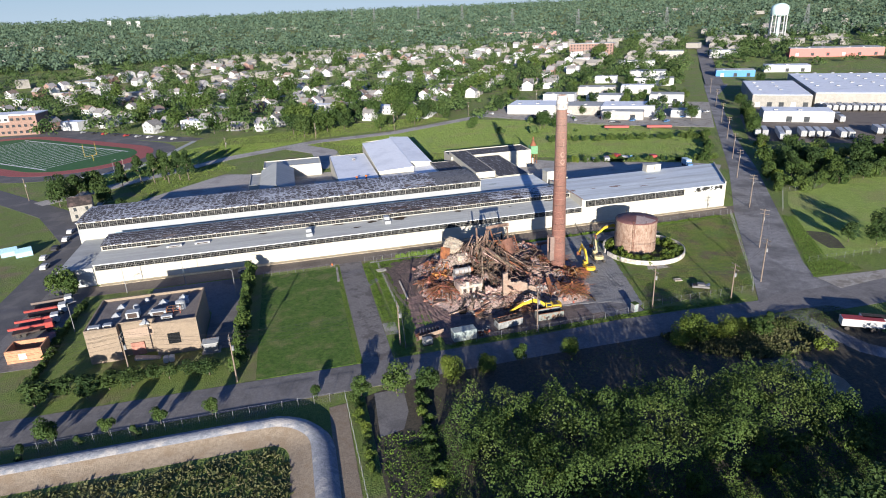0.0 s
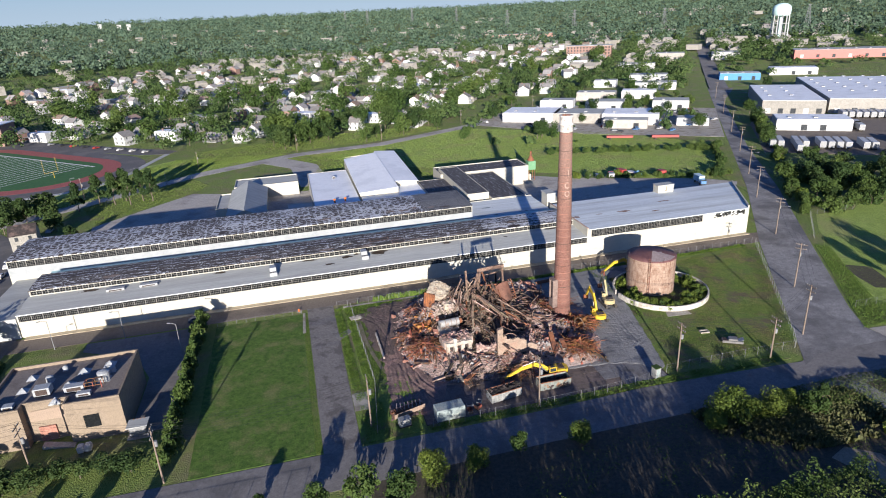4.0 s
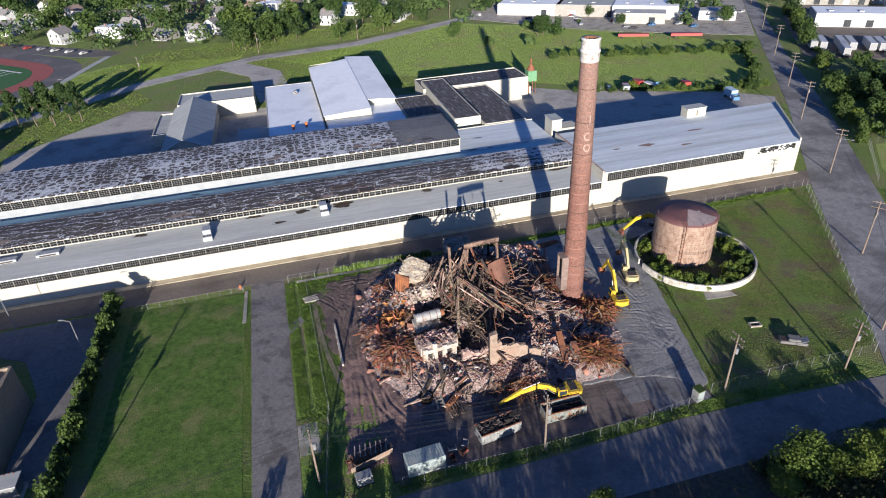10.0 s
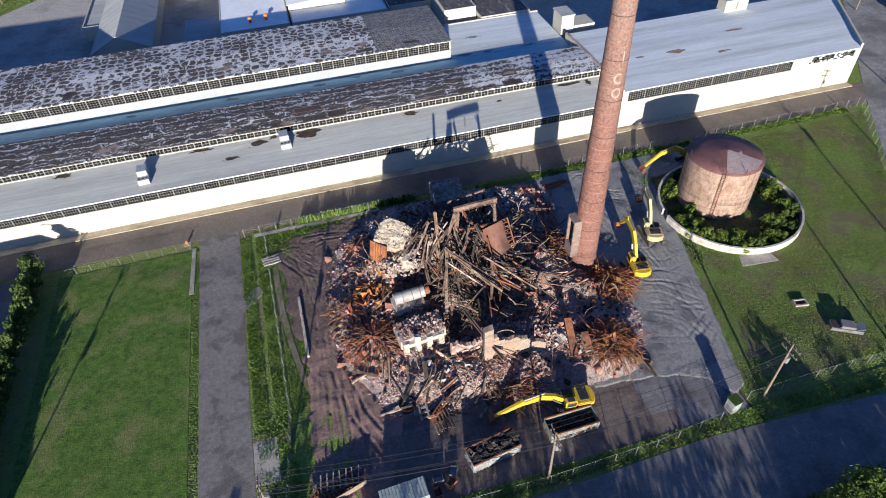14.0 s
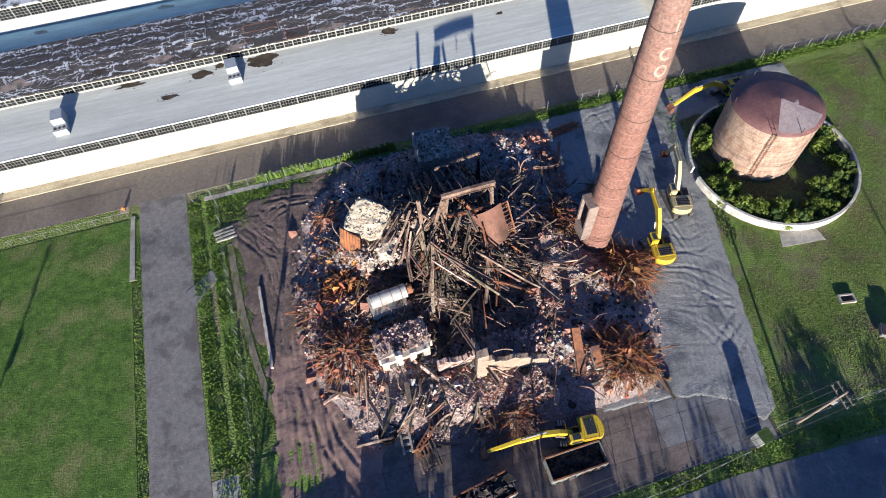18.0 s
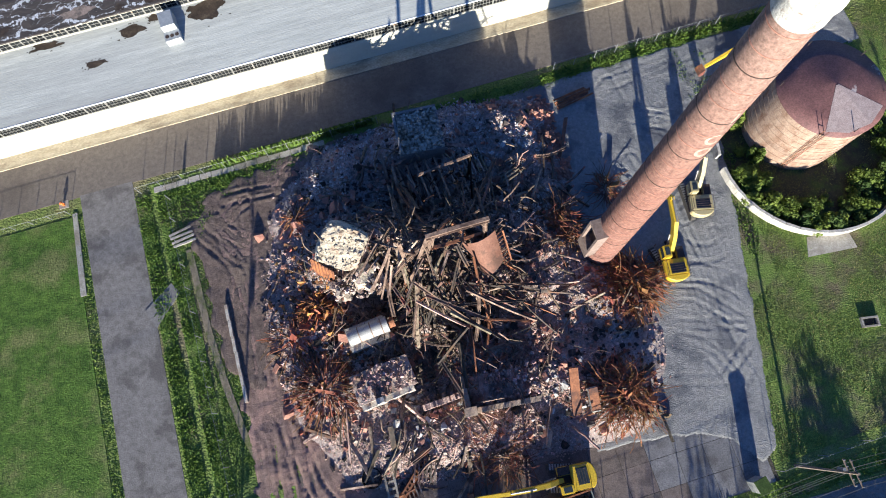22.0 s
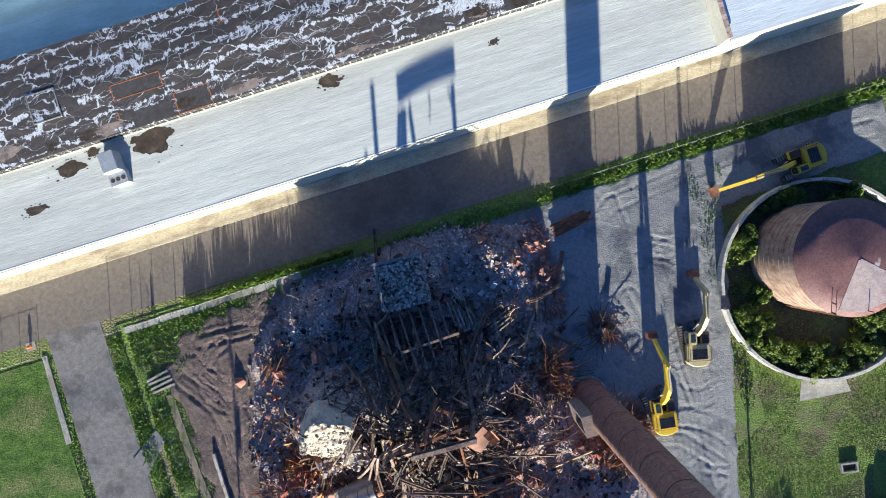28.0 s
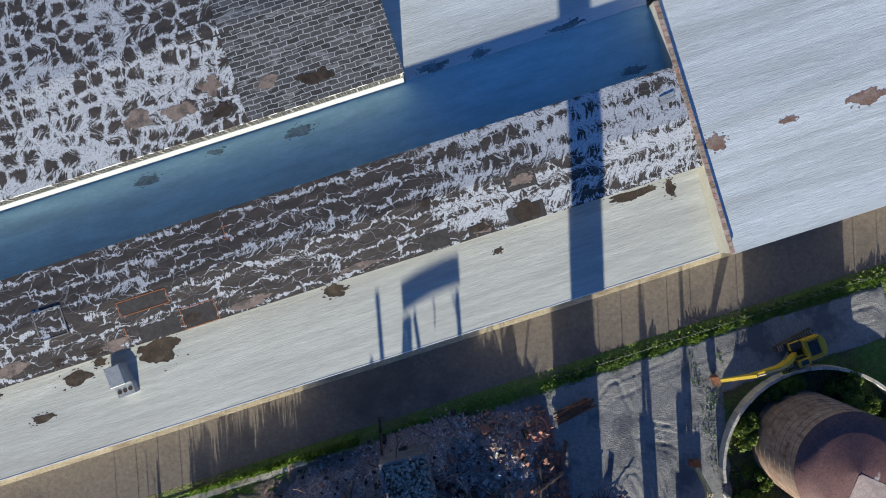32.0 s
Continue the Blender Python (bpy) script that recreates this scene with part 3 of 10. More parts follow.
sheet("office_drive", [(-172.6, -50), (-165.5, -50), (-165.5, -9), (-190, -9), (-190, -13), (-177, -20), (-172.6, -30)], 0.048, M["road_gray"], "dark asphalt drive beside the office block", "road")
sheet("parking_west", [(-222, -46), (-208, -46), (-208, 2), (-219, 2)], 0.05, M["road_gray"], "gravelly parking strip with trucks", "yard")

# ---- the factory ----
def tar_material(name, amount, east=None, net=0.06):
    """Black tar roof with flaking silver coating in combed streaks."""
    m = bpy.data.materials.new(name)
    m.use_nodes = True
    nt = m.node_tree
    n, l = nt.nodes, nt.links
    b = n["Principled BSDF"]
    b.inputs["Roughness"].default_value = 0.8
    pos = n.new("ShaderNodeNewGeometry").outputs["Position"]
    mp = n.new("ShaderNodeMapping")
    mp.inputs["Scale"].default_value = (1, 1, 1)
    l.new(pos, mp.inputs["Vector"])
    warp = n.new("ShaderNodeTexNoise")
    warp.inputs["Scale"].default_value, warp.inputs["Detail"].default_value = 0.35, 3
    l.new(mp.outputs[0], warp.inputs["Vector"])
    vm = n.new("ShaderNodeVectorMath")
    vm.operation = "MULTIPLY_ADD"
    vm.inputs[1].default_value = (3.0, 3.0, 3.0)
    l.new(warp.outputs["Color"], vm.inputs[0])
    l.new(mp.outputs[0], vm.inputs[2])

    def tex(scale, stretch, detail):
        q = n.new("ShaderNodeMapping")
        q.inputs["Scale"].default_value = stretch
        l.new(vm.outputs[0], q.inputs["Vector"])
        t = n.new("ShaderNodeTexNoise")
        t.inputs["Scale"].default_value, t.inputs["Detail"].default_value, t.inputs["Roughness"].default_value = scale, detail, 0.6
        l.new(q.outputs[0], t.inputs["Vector"])
        return t.outputs[0]

    def ramp(v, lo, hi):
        r = n.new("ShaderNodeMapRange")
        r.inputs["From Min"].default_value, r.inputs["From Max"].default_value = lo, hi
        l.new(v, r.inputs["Value"])
        return r.outputs[0]

    def op(kind, a, c):
        x = n.new("ShaderNodeMath")
        x.operation = kind
        for i, val in ((0, a), (1, c)):
            if isinstance(val, float):
                x.inputs[i].default_value = val
            else:
                l.new(val, x.inputs[i])
        x.use_clamp = True
        return x.outputs[0]

    def lift(x0, x1, gain):
        """More coating left between two places along the roof."""
        sp = n.new("ShaderNodeSeparateXYZ")
        l.new(vm.outputs[0], sp.inputs[0])
        r = n.new("ShaderNodeMapRange")
        r.inputs["From Min"].default_value, r.inputs["From Max"].default_value, r.inputs["To Max"].default_value = x0, x1, gain
        l.new(sp.outputs[0], r.inputs["Value"])
        return r.outputs[0]

    # brush strokes: bowed lines in rows about two metres deep
    sp = n.new("ShaderNodeSeparateXYZ")
    l.new(pos, sp.inputs[0])
    small = n.new("ShaderNodeTexNoise")
    small.inputs["Scale"].default_value, small.inputs["Detail"].default_value = 0.55, 3
    l.new(pos, small.inputs["Vector"])

    def m_(kind, a, c=0.0, clamp=False):
        x = n.new("ShaderNodeMath")
        x.operation, x.use_clamp = kind, clamp
        for i, val in ((0, a), (1, c)):
            if isinstance(val, (int, float)):
                x.inputs[i].default_value = val
            else:
                l.new(val, x.inputs[i])
        return x.outputs[0]

    v = m_("ADD", m_("MULTIPLY", sp.outputs[1], 0.47), m_("MULTIPLY", small.outputs[0], 1.5))
    row, fr = m_("FLOOR", v), m_("FRACT", v)
    cen = m_("SUBTRACT", fr, 0.5)
    bow = m_("MULTIPLY", m_("MULTIPLY", m_("MULTIPLY", cen, cen), 5.0), m_("SINE", m_("MULTIPLY", row, 2.4)))
    u = m_("ADD", m_("ADD", sp.outputs[0], bow), m_("MULTIPLY", small.outputs[0], 1.6))
    cmb = n.new("ShaderNodeCombineXYZ")
    l.new(u, cmb.inputs[0])
    l.new(m_("ADD", m_("MULTIPLY", row, 3.7), m_("MULTIPLY", fr, 0.5)), cmb.inputs[1])
    st = n.new("ShaderNodeTexNoise")
    st.inputs["Scale"].default_value, st.inputs["Detail"].default_value, st.inputs["Roughness"].default_value = 2.4, 6, 0.72
    l.new(cmb.outputs[0], st.inputs["Vector"])
    seam = m_("MULTIPLY", m_("ABSOLUTE", cen), 0.32)
    broad = tex(0.11, (1, 1.3, 1), 3)
    grain = tex(6.0, (1, 1, 1), 3)
    total = m_("ADD", m_("ADD", st.outputs[0], seam), m_("MULTIPLY", m_("SUBTRACT", broad, 0.5), 0.45))
    if east is not None:
        total = m_("ADD", total, lift(*east))
    streak = ramp(total, 0.70 - amount, 0.75 - amount)
    # ragged flakes along the laps of the sheets, and some across them
    wob = tex(0.30, (1, 1, 1), 2)
    teeth = n.new("ShaderNodeTexNoise")
    teeth.inputs["Scale"].default_value, teeth.inputs["Detail"].default_value, teeth.inputs["Roughness"].default_value = 1.0, 4, 0.7
    tm = n.new("ShaderNodeMapping")
    tm.inputs["Scale"].default_value = (2.6, 0.9, 1)
    l.new(pos, tm.inputs["Vector"])
    l.new(tm.outputs[0], teeth.inputs["Vector"])

    def laps(coord, pitch, drift, lo, hi, gain):
        w_ = m_("ADD", m_("ADD", m_("MULTIPLY", coord, pitch), m_("MULTIPLY", wob, drift)), m_("MULTIPLY", small.outputs[0], .32))
        off = m_("SUBTRACT", 0.5, m_("ABSOLUTE", m_("SUBTRACT", m_("FRACT", w_), 0.5)))
        wide = m_("MULTIPLY", m_("MULTIPLY", m_("SUBTRACT", teeth.outputs[0], 0.42), gain, True), ramp(tex(0.45, (1, 1, 1), 3), lo, hi))
        return ramp(m_("SUBTRACT", wide, off), -0.012, 0.012)
    # coating left in a net of crooked lines round bare ovals
    q = n.new("ShaderNodeMapping")
    q.inputs["Scale"].default_value = (0.55, 0.62, 0) if net > .1 else (0.36, 0.85, 0)
    jog = n.new("ShaderNodeVectorMath")
    jog.operation = "MULTIPLY_ADD"
    jog.inputs[1].default_value = (1.6, 0.7, 0) if net > .1 else (3, 3, 0)
    l.new(warp.outputs["Color"], jog.inputs[0])
    l.new(pos, jog.inputs[2])
    l.new(jog.outputs[0], q.inputs["Vector"])
    vo = n.new("ShaderNodeTexVoronoi")
    vo.feature = "DISTANCE_TO_EDGE"
    vo.inputs["Scale"].default_value = 1.0
    vo.inputs["Randomness"].default_value = 0.55 if net > .1 else 1.0
    l.new(q.outputs[0], vo.inputs["Vector"])
    if net > .1:
        rag = m_("MULTIPLY", m_("SUBTRACT", st.outputs[0], 0.5), 1.1)
        lines = ramp(m_("SUBTRACT", m_("ADD", m_("ADD", rag, net), m_("MULTIPLY", m_("SUBTRACT", broad, 0.5), 0.5)), vo.outputs["Distance"]), -0.03, 0.05)
        streak = m_("MAXIMUM", m_("MULTIPLY", streak, 0.85), lines)
    else:
        wide = m_("MULTIPLY", m_("MULTIPLY", ramp(tex(0.4, (1, 1, 1), 3), 0.47, 0.66), net), m_("MULTIPLY", ramp(teeth.outputs[0], 0.42, 0.66), 2.2))
        lines = m_("MAXIMUM", laps(sp.outputs[1], 0.52, 1.3, 0.30, 0.52, 0.85), ramp(m_("SUBTRACT", wide, vo.outputs["Distance"]), -0.012, 0.012))
        streak = m_("MAXIMUM", streak, lines)
    cover = op("MULTIPLY", streak, ramp(grain, 0.2, 0.4))
    cover = op("MULTIPLY", cover, ramp(grain, 0.25, 0.5))
    x = n.new("ShaderNodeMix")
    x.data_type = "RGBA"
    l.new(cover, x.inputs["Factor"])
    base = n.new("ShaderNodeMix")
    base.data_type = "RGBA"
    l.new(ramp(tex(0.8, (0.35, 2.2, 1), 5), 0.38, 0.66), base.inputs["Factor"])
    base.inputs[6].default_value = (0.036, 0.031, 0.030, 1)
    base.inputs[7].default_value = (0.075, 0.060, 0.054, 1)
    l.new(base.outputs[2], x.inputs[6])
    x.inputs[7].default_value = (0.55, 0.57, 0.61, 1)
    l.new(x.outputs[2], b.inputs["Base Color"])
    bn = n.new("ShaderNodeBump")
    bn.inputs["Strength"].default_value, bn.inputs["Distance"].default_value = 0.3, 0.05
    l.new(grain, bn.inputs["Height"])
    l.new(bn.outputs[0], b.inputs["Normal"])
    return m


M["tar"] = tar_material("flaking_tar_roof", 0.0, (-84, -78, 0.15))
M["tar_pale"] = tar_material("flaking_tar_roof_pale", 0.02, net=0.12)


def felt_material():
    """Gray felt sheets laid like bricks, with pale worn edges."""
    m = bpy.data.materials.new("gray_felt_sheets")
    m.use_nodes = True
    nt = m.node_tree
    n, l = nt.nodes, nt.links
    b = n["Principled BSDF"]
    b.inputs["Roughness"].default_value = 0.85
    pos = n.new("ShaderNodeNewGeometry").outputs["Position"]

    def noisy(vec, sc, det, st=None):
        if st:
            q = n.new("ShaderNodeMapping")
            q.inputs["Scale"].default_value = st
            l.new(vec, q.inputs["Vector"])
            vec = q.outputs[0]
        t = n.new("ShaderNodeTexNoise")
        t.inputs["Scale"].default_value, t.inputs["Detail"].default_value = sc, det
        l.new(vec, t.inputs["Vector"])
        return t
    w = noisy(pos, 0.9, 3)
    vm = n.new("ShaderNodeVectorMath")
    vm.operation = "MULTIPLY_ADD"
    vm.inputs[1].default_value = (0.8, 0.35, 0)
    l.new(w.outputs["Color"], vm.inputs[0])
    l.new(pos, vm.inputs[2])
    br = n.new("ShaderNodeTexBrick")
    for k, val in (("Scale", 1.0), ("Brick Width", 1.15), ("Row Height", 0.5), ("Mortar Size", 0.04), ("Mortar Smooth", 0.4)):
        br.inputs[k].default_value = val
    br.inputs["Color1"].default_value, br.inputs["Color2"].default_value, br.inputs["Mortar"].default_value = (0.035, 0.034, 0.036, 1), (0.095, 0.094, 0.098, 1), (0.40, 0.41, 0.43, 1)
    l.new(vm.outputs[0], br.inputs["Vector"])
    st = noisy(vm.outputs[0], 1.6, 5, (0.35, 2.2, 1))
    r = n.new("ShaderNodeMapRange")
    r.inputs["From Min"].default_value, r.inputs["From Max"].default_value, r.inputs["To Max"].default_value = 0.54, 0.70, 0.6
    l.new(st.outputs[0], r.inputs["Value"])
    x = n.new("ShaderNodeMix")
    x.data_type = "RGBA"
    l.new(r.outputs[0], x.inputs["Factor"])
    l.new(br.outputs["Color"], x.inputs[6])
    x.inputs[7].default_value = (0.36, 0.37, 0.39, 1)
    l.new(x.outputs[2], b.inputs["Base Color"])
    return m


M["felt_sheets"] = felt_material()
M["tar_far"] = mat("weathered_tar_sheets", (0.045, 0.042, 0.044), (0.115, 0.108, 0.11), 1.2, 0.85, stretch=(1.6, 0.3, 1), c3=(0.30, 0.30, 0.32), scale3=0.9, cut3=(0.55, 0.68), bump=0.3)

FAC = thing("factory_building", "long cream factory with flat roofs and dark flaking roof monitors", "factory")
XW, XJ = -206.5, -55.3      # west end, joint with the hall
WIN_MESH = {}


def window(parent, x0, x1, z0, z1, y, cols, rows, glass=None):
    """One steel window in a wall that faces south: panes set behind a frame with bars."""
    w, h = x1 - x0, z1 - z0
    key = (round(w, 2), round(h, 2), cols, rows)
    if key not in WIN_MESH:
        g = MB().box(0, 0.10, 0, w, 0.14, h).mesh("window")
        g.materials.append(glass or M["glass_dark"])
        f = MB()
        for i in range(cols + 1):
            t = 0.07 if i in (0, cols) else 0.03
            f.box(i * w / cols - t / 2, 0.02, 0, i * w / cols + t / 2, 0.098, h)
        for j in range(rows + 1):
            t = 0.07 if j in (0, rows) else 0.03
            f.box(0, 0.03, j * h / rows - t / 2, w, 0.095, j * h / rows + t / 2)
        fm = f.mesh("window_frame")
        fm.materials.append(M["frame_white"])
        WIN_MESH[key] = (g, fm)
    g, fm = WIN_MESH[key]
    ob = part("window", g, None, parent)
    ob.location = (x0, y, z0)
    part("window_frame", fm, None, ob)
    return ob


def strip(parent, x0, x1, z0, z1, y, pitch, cols, rows):
    n = max(1, round((x1 - x0) / pitch))
    p = (x1 - x0) / n
    for i in range(n):
        window(parent, x0 + i * p + 0.05, x0 + (i + 1) * p - 0.05, z0, z1, y, cols, rows)


# south wall below, above and behind the window strip
part("south_wall", MB().box(XW, 0, -0.3, XJ, 0.35, 4.25), M["white_wall"], FAC, "cream painted wall with dirt at its foot")
part("window_head", MB().box(XW, 0, 5.90, XJ, 0.35, 6.0), M["white_wall"], FAC)
part("window_backing", MB().box(XW, 0.2, 4.252, XJ, 0.35, 5.898), M["glass_dark"], FAC)
strip(FAC, XW + 0.2, XJ - 0.3, 4.26, 5.90, 0.03, 2.62, 6, 3)
part("west_wall", MB().box(XW - 0.35, 0, -0.3, XW, 46.5, 6.0), M["white_wall"], FAC)
part("north_wall", MB().box(XW, 46.2, -0.3, -82.6, 46.5, 10.6).box(-82.6, 44.3, -0.3, XJ, 44.6, 7.2), M["white_wall"], FAC)
part("south_roof", MB().extrude_x([(-0.06, 5.88), (9.75, 6.75), (9.75, 6.95), (-0.06, 6.076)], XW - 0.4, XJ - 0.32), M["roof_light"], FAC, "pale gray coated lower roof with dark stains")
part("eave_gutter", MB().box(XW - 0.4, -0.16, 5.94, XJ, -0.064, 6.1), M["roof_white"], FAC)
# monitor with a row of narrow windows
part("monitor_sill", MB().box(XW, 9.55, 6.6, XJ - 0.3, 9.85, 7.12).box(XW, 9.7, 7.12, XJ - 0.3, 9.85, 8.22).box(XW, 9.55, 8.2, XJ - 0.3, 9.85, 8.36), M["white_wall"], FAC)
strip(FAC, XW + 0.2, XJ - 0.4, 7.13, 8.2, 9.57, 1.36, 2, 2)
part("monitor_roof", MB().extrude_x([(9.48, 8.34), (14.8, 8.72), (20.25, 8.58), (20.25, 8.78), (14.8, 8.92), (9.48, 8.54)], XW - 0.2, XJ - 0.34), M["tar"], FAC, "black tar roof with flaking silver coating")
part("monitor_back", MB().box(XW, 19.9, 6.7, XJ - 0.3, 20.1, 8.58), M["white_wall"], FAC)
part("monitor_end", MB().box(XW - 0.1, 9.6, 6.0, XW + 0.1, 20, 8.4), M["white_wall"], FAC)
# pale coating with the blue of the monitor's shade put into its colour
M["roof_shade_blue"] = mat("shade_blue_pale_coating", (0.33, 0.53, 0.57), (0.41, 0.62, 0.66), 0.9, 0.75, bump=0.15, bscale=5, c3=(0.28, 0.40, 0.43), scale3=0.2, stretch=(0.3, 1.5, 1), cut3=(0.52, 0.75), grain=0.08)
part("valley_roof", MB().box(XW - 0.3, 19.8, 6.6, XJ - 0.32, 27.6, 6.9), M["roof_shade_blue"], FAC, "pale flat roof tinted blue for the monitor's shadow")
part("flat_roof", MB().box(-82.4, 27.6, 6.7, XJ - 0.32, 44.6, 7.02), M["roof_bright"], FAC)
# tall back range
part("back_range_wall", MB().box(-217.5, 27.45, 6.6, -82.6, 27.8, 9.1), M["gray_wall"], FAC)
part("back_range_backing", MB().box(-217.5, 27.65, 9.104, -82.6, 27.8, 10.926), M["white_wall"], FAC)
part("back_range_head", MB().box(-217.5, 27.45, 10.93, -82.6, 27.8, 11.1), M["white_wall"], FAC)
strip(FAC, -217.3, -82.8, 9.11, 10.92, 27.47, 2.3, 4, 4)
part("back_range_roof", MB().extrude_x([(27.36, 11.08), (37, 11.42), (47, 11.2), (47, 11.4), (37, 11.64), (27.36, 11.3)], -217.8, -98.6), M["tar_pale"], FAC, "black tar roof combed with silver streaks")
part("back_range_roof", MB().extrude_x([(27.36, 11.08), (37, 11.42), (47, 11.2), (47, 11.4), (37, 11.64), (27.36, 11.3)], -98.596, -82.4), M["felt_sheets"], FAC, "gray felt roof sheets laid like bricks")
part("back_range_end", MB().prism([(-82.7, 27.8), (-82.5, 27.8), (-82.5, 46.4), (-82.7, 46.4)], 6.6, lambda x, y: 11.05), M["white_wall"], FAC)
part("back_range_west", MB().box(-217.5, 27.8, -0.3, -217.2, 46.5, 11.0).box(-217.5, 46.2, -.3, -206, 46.5, 10.7).box(-217.5, 27.5, -.3, -206, 27.8, 6.7), M["white_wall"], FAC)
part("west_porch", MB().box(-216.2, -0.3, -0.3, -207, 27.4, 5.4), M["roof_light"], FAC, "low flat-roofed west annex")

# east hall, its end wall skewed along the road
HALL = thing("factory_hall", "east factory hall with pale low-pitched roof and cream walls", "factory hall", (0, 0, 0))
hall_z = lambda y: 8.35 + 0.15 * (1 - abs(y - 13.5) / 13.5)
part("south_wall", MB().box(XJ, 0, -0.3, 0, 0.4, 5.85).box(XJ, 0, 8.05, 0, 0.4, 8.3).box(XJ, 0, 5.85, -54.2, 0.4, 8.05).box(-16.6, 0, 5.85, -12.6, 0.4, 8.05).box(-1.4, 0, 5.85, 0, 0.4, 8.05).box(-12.6, 0, 5.85, -1.4, 0.4, 6.5).box(-54.2, 0.25, 5.85, -1.4, 0.4, 8.05), M["white_wall"], HALL, "cream painted wall with dirt at its foot")
strip(HALL, -54.2, -16.6, 5.86, 8.04, 0.04, 3.75, 7, 5)
strip(HALL, -12.6, -1.4, 6.5, 8.04, 0.04, 3.75, 7, 4)
pr = random.Random(5)
for i in range(46):
    xx, zz = -12.5 + .536 * pr.randrange(20), 6.52 + .385 * pr.randrange(4)
    part("pane", MB().box(xx, -0.01, zz, xx + .5, 0.02, zz + .35), M["roof_white"] if pr.random() < .6 else M["roof_light"], HALL, "patched pale pane")
part("east_wall", MB().prism([(0, 0), (14.6, 26.6), (14.25, 26.8), (-0.35, 0.2)], -0.3, lambda x, y: hall_z(y) + 0.75), M["white_wall"], HALL, "cream end wall with raised parapet")
part("north_wall", MB().box(XJ, 26.6, -0.3, 14.3, 26.95, 8.4), M["white_wall"], HALL)
part("west_parapet", MB().prism([(-55.6, -0.1), (-55.25, -0.1), (-55.25, 27.2), (-55.6, 27.2)], 4.0, lambda x, y: hall_z(y) + 0.35), M["white_wall"], HALL, "stepped cream parapet wall")
def hall_roof():
    mb = MB()
    ys = [-0.3, 4, 9, 13.5, 18, 23, 27.2]
    top = [(x, y, hall_z(y) + 0.05) for y in ys for x in (XJ + 0.06, -0.36 + y * 0.549)]
    low = [(x, y, z - 0.25) for x, y, z in top]
    k = len(ys)
    f = [(2 * j, 2 * j + 1, 2 * j + 3, 2 * j + 2) for j in range(k - 1)]
    f += [(2 * k + 2 * j + 2, 2 * k + 2 * j + 3, 2 * k + 2 * j + 1, 2 * k + 2 * j) for j in range(k - 1)]
    f += [(0, 2 * k, 2 * k + 1, 1), (2 * k - 2, 2 * k - 1, 4 * k - 1, 4 * k - 2)]
    return mb.add(top + low, f)
part("roof", hall_roof(), M["roof_bright"], HALL, "pale gray low-pitched sheet roof with rust stains")
ph = thing("roof_penthouse", "small cream stair tower on the hall roof", "penthouse", (-53.5, 32, 0))
part("tower", MB().box(-1.6, -1.4, 0, 1.4, 3.4, 11), M["white_wall"], ph)
part("annex", MB().box(1.4, -1, 0, 7, 4, 8.2), M["white_wall"], ph)
part("cap", MB().box(-1.8, -1.6, 11.002, 1.6, 3.6, 11.2), M["roof_light"], ph)
hut = thing("roof_hut", "cream roof hut with one dark opening", "roof hut", (-13.6, 26.2, 8.3))
hb = MB().box(-3, -1.5, 0, -0.5, 1.5, 2.7).box(0.4, -1.5, 0, 3, 1.5, 2.7).box(-0.5, -1.5, 0, 0.4, 1.5, 0.6).box(-0.5, -1.5, 2.2, 0.4, 1.5, 2.7).box(-0.5, -0.9, 0.6, 0.4, -0.8, 2.2)
part("wall", hb, M["white_wall"], hut)
part("cap", MB().box(-3.2, -1.7, 2.702, 3.2, 1.7, 2.85), M["roof_light"], hut)

# ---- buildings behind ----
def flat_block(name, label, x0, y0, x1, y1, h, roofmat, wallmat=None, parapet=0.4, over=0.0):
    ob = thing(name, label, "building", (x0, y0, 0))
    w, d = x1 - x0, y1 - y0
    wm = wallmat or M["white_wall"]
    t = 0.3
    for a in ((0, 0, w, t), (0, d - t, w, d), (0, t, t, d - t), (w - t, t, w, d - t)):
        part("wall", MB().box(a[0], a[1], -0.3, a[2], a[3], h), wm, ob)
    part("roof", MB().box(t, t, h - parapet - 0.3, w - t, d - t, h - parapet), roofmat, ob)
    return ob


def gable_block(name, label, x0, y0, x1, y1, h, ridge, roofmat, along="y", wallmat=None):
    ob = thing(name, label, "building", (x0, y0, 0))
    w, d = x1 - x0, y1 - y0
    mb, rf = MB(), MB()
    e = 0.35
    if along == "y":
        prof = [(0, -0.3), (w, -0.3), (w, h), (w / 2, ridge), (0, h)]
        mb.add([(x, 0, z) for x, z in prof] + [(x, d, z) for x, z in prof], [(0, 1, 2, 3, 4), (9, 8, 7, 6, 5), (1, 6, 7, 2), (5, 0, 4, 9), (0, 5, 6, 1)])
        s = (ridge - h) / (w / 2)
        for a, b in ((-e, w / 2), (w + e, w / 2)):
            za, zb = (h - s * e + 0.02, ridge + 0.02)
            v = [(a, -e, za), (b, -e, zb), (b, d + e, zb), (a, d + e, za)]
            rf.add(v + [(x, y, z + 0.2) for x, y, z in v], [(0, 1, 2, 3), (7, 6, 5, 4), (0, 4, 5, 1), (1, 5, 6, 2), (2, 6, 7, 3), (3, 7, 4, 0)])
    part("wall", mb, wallmat or M["white_wall"], ob)
    part("roof", rf, roofmat, ob)
    return ob


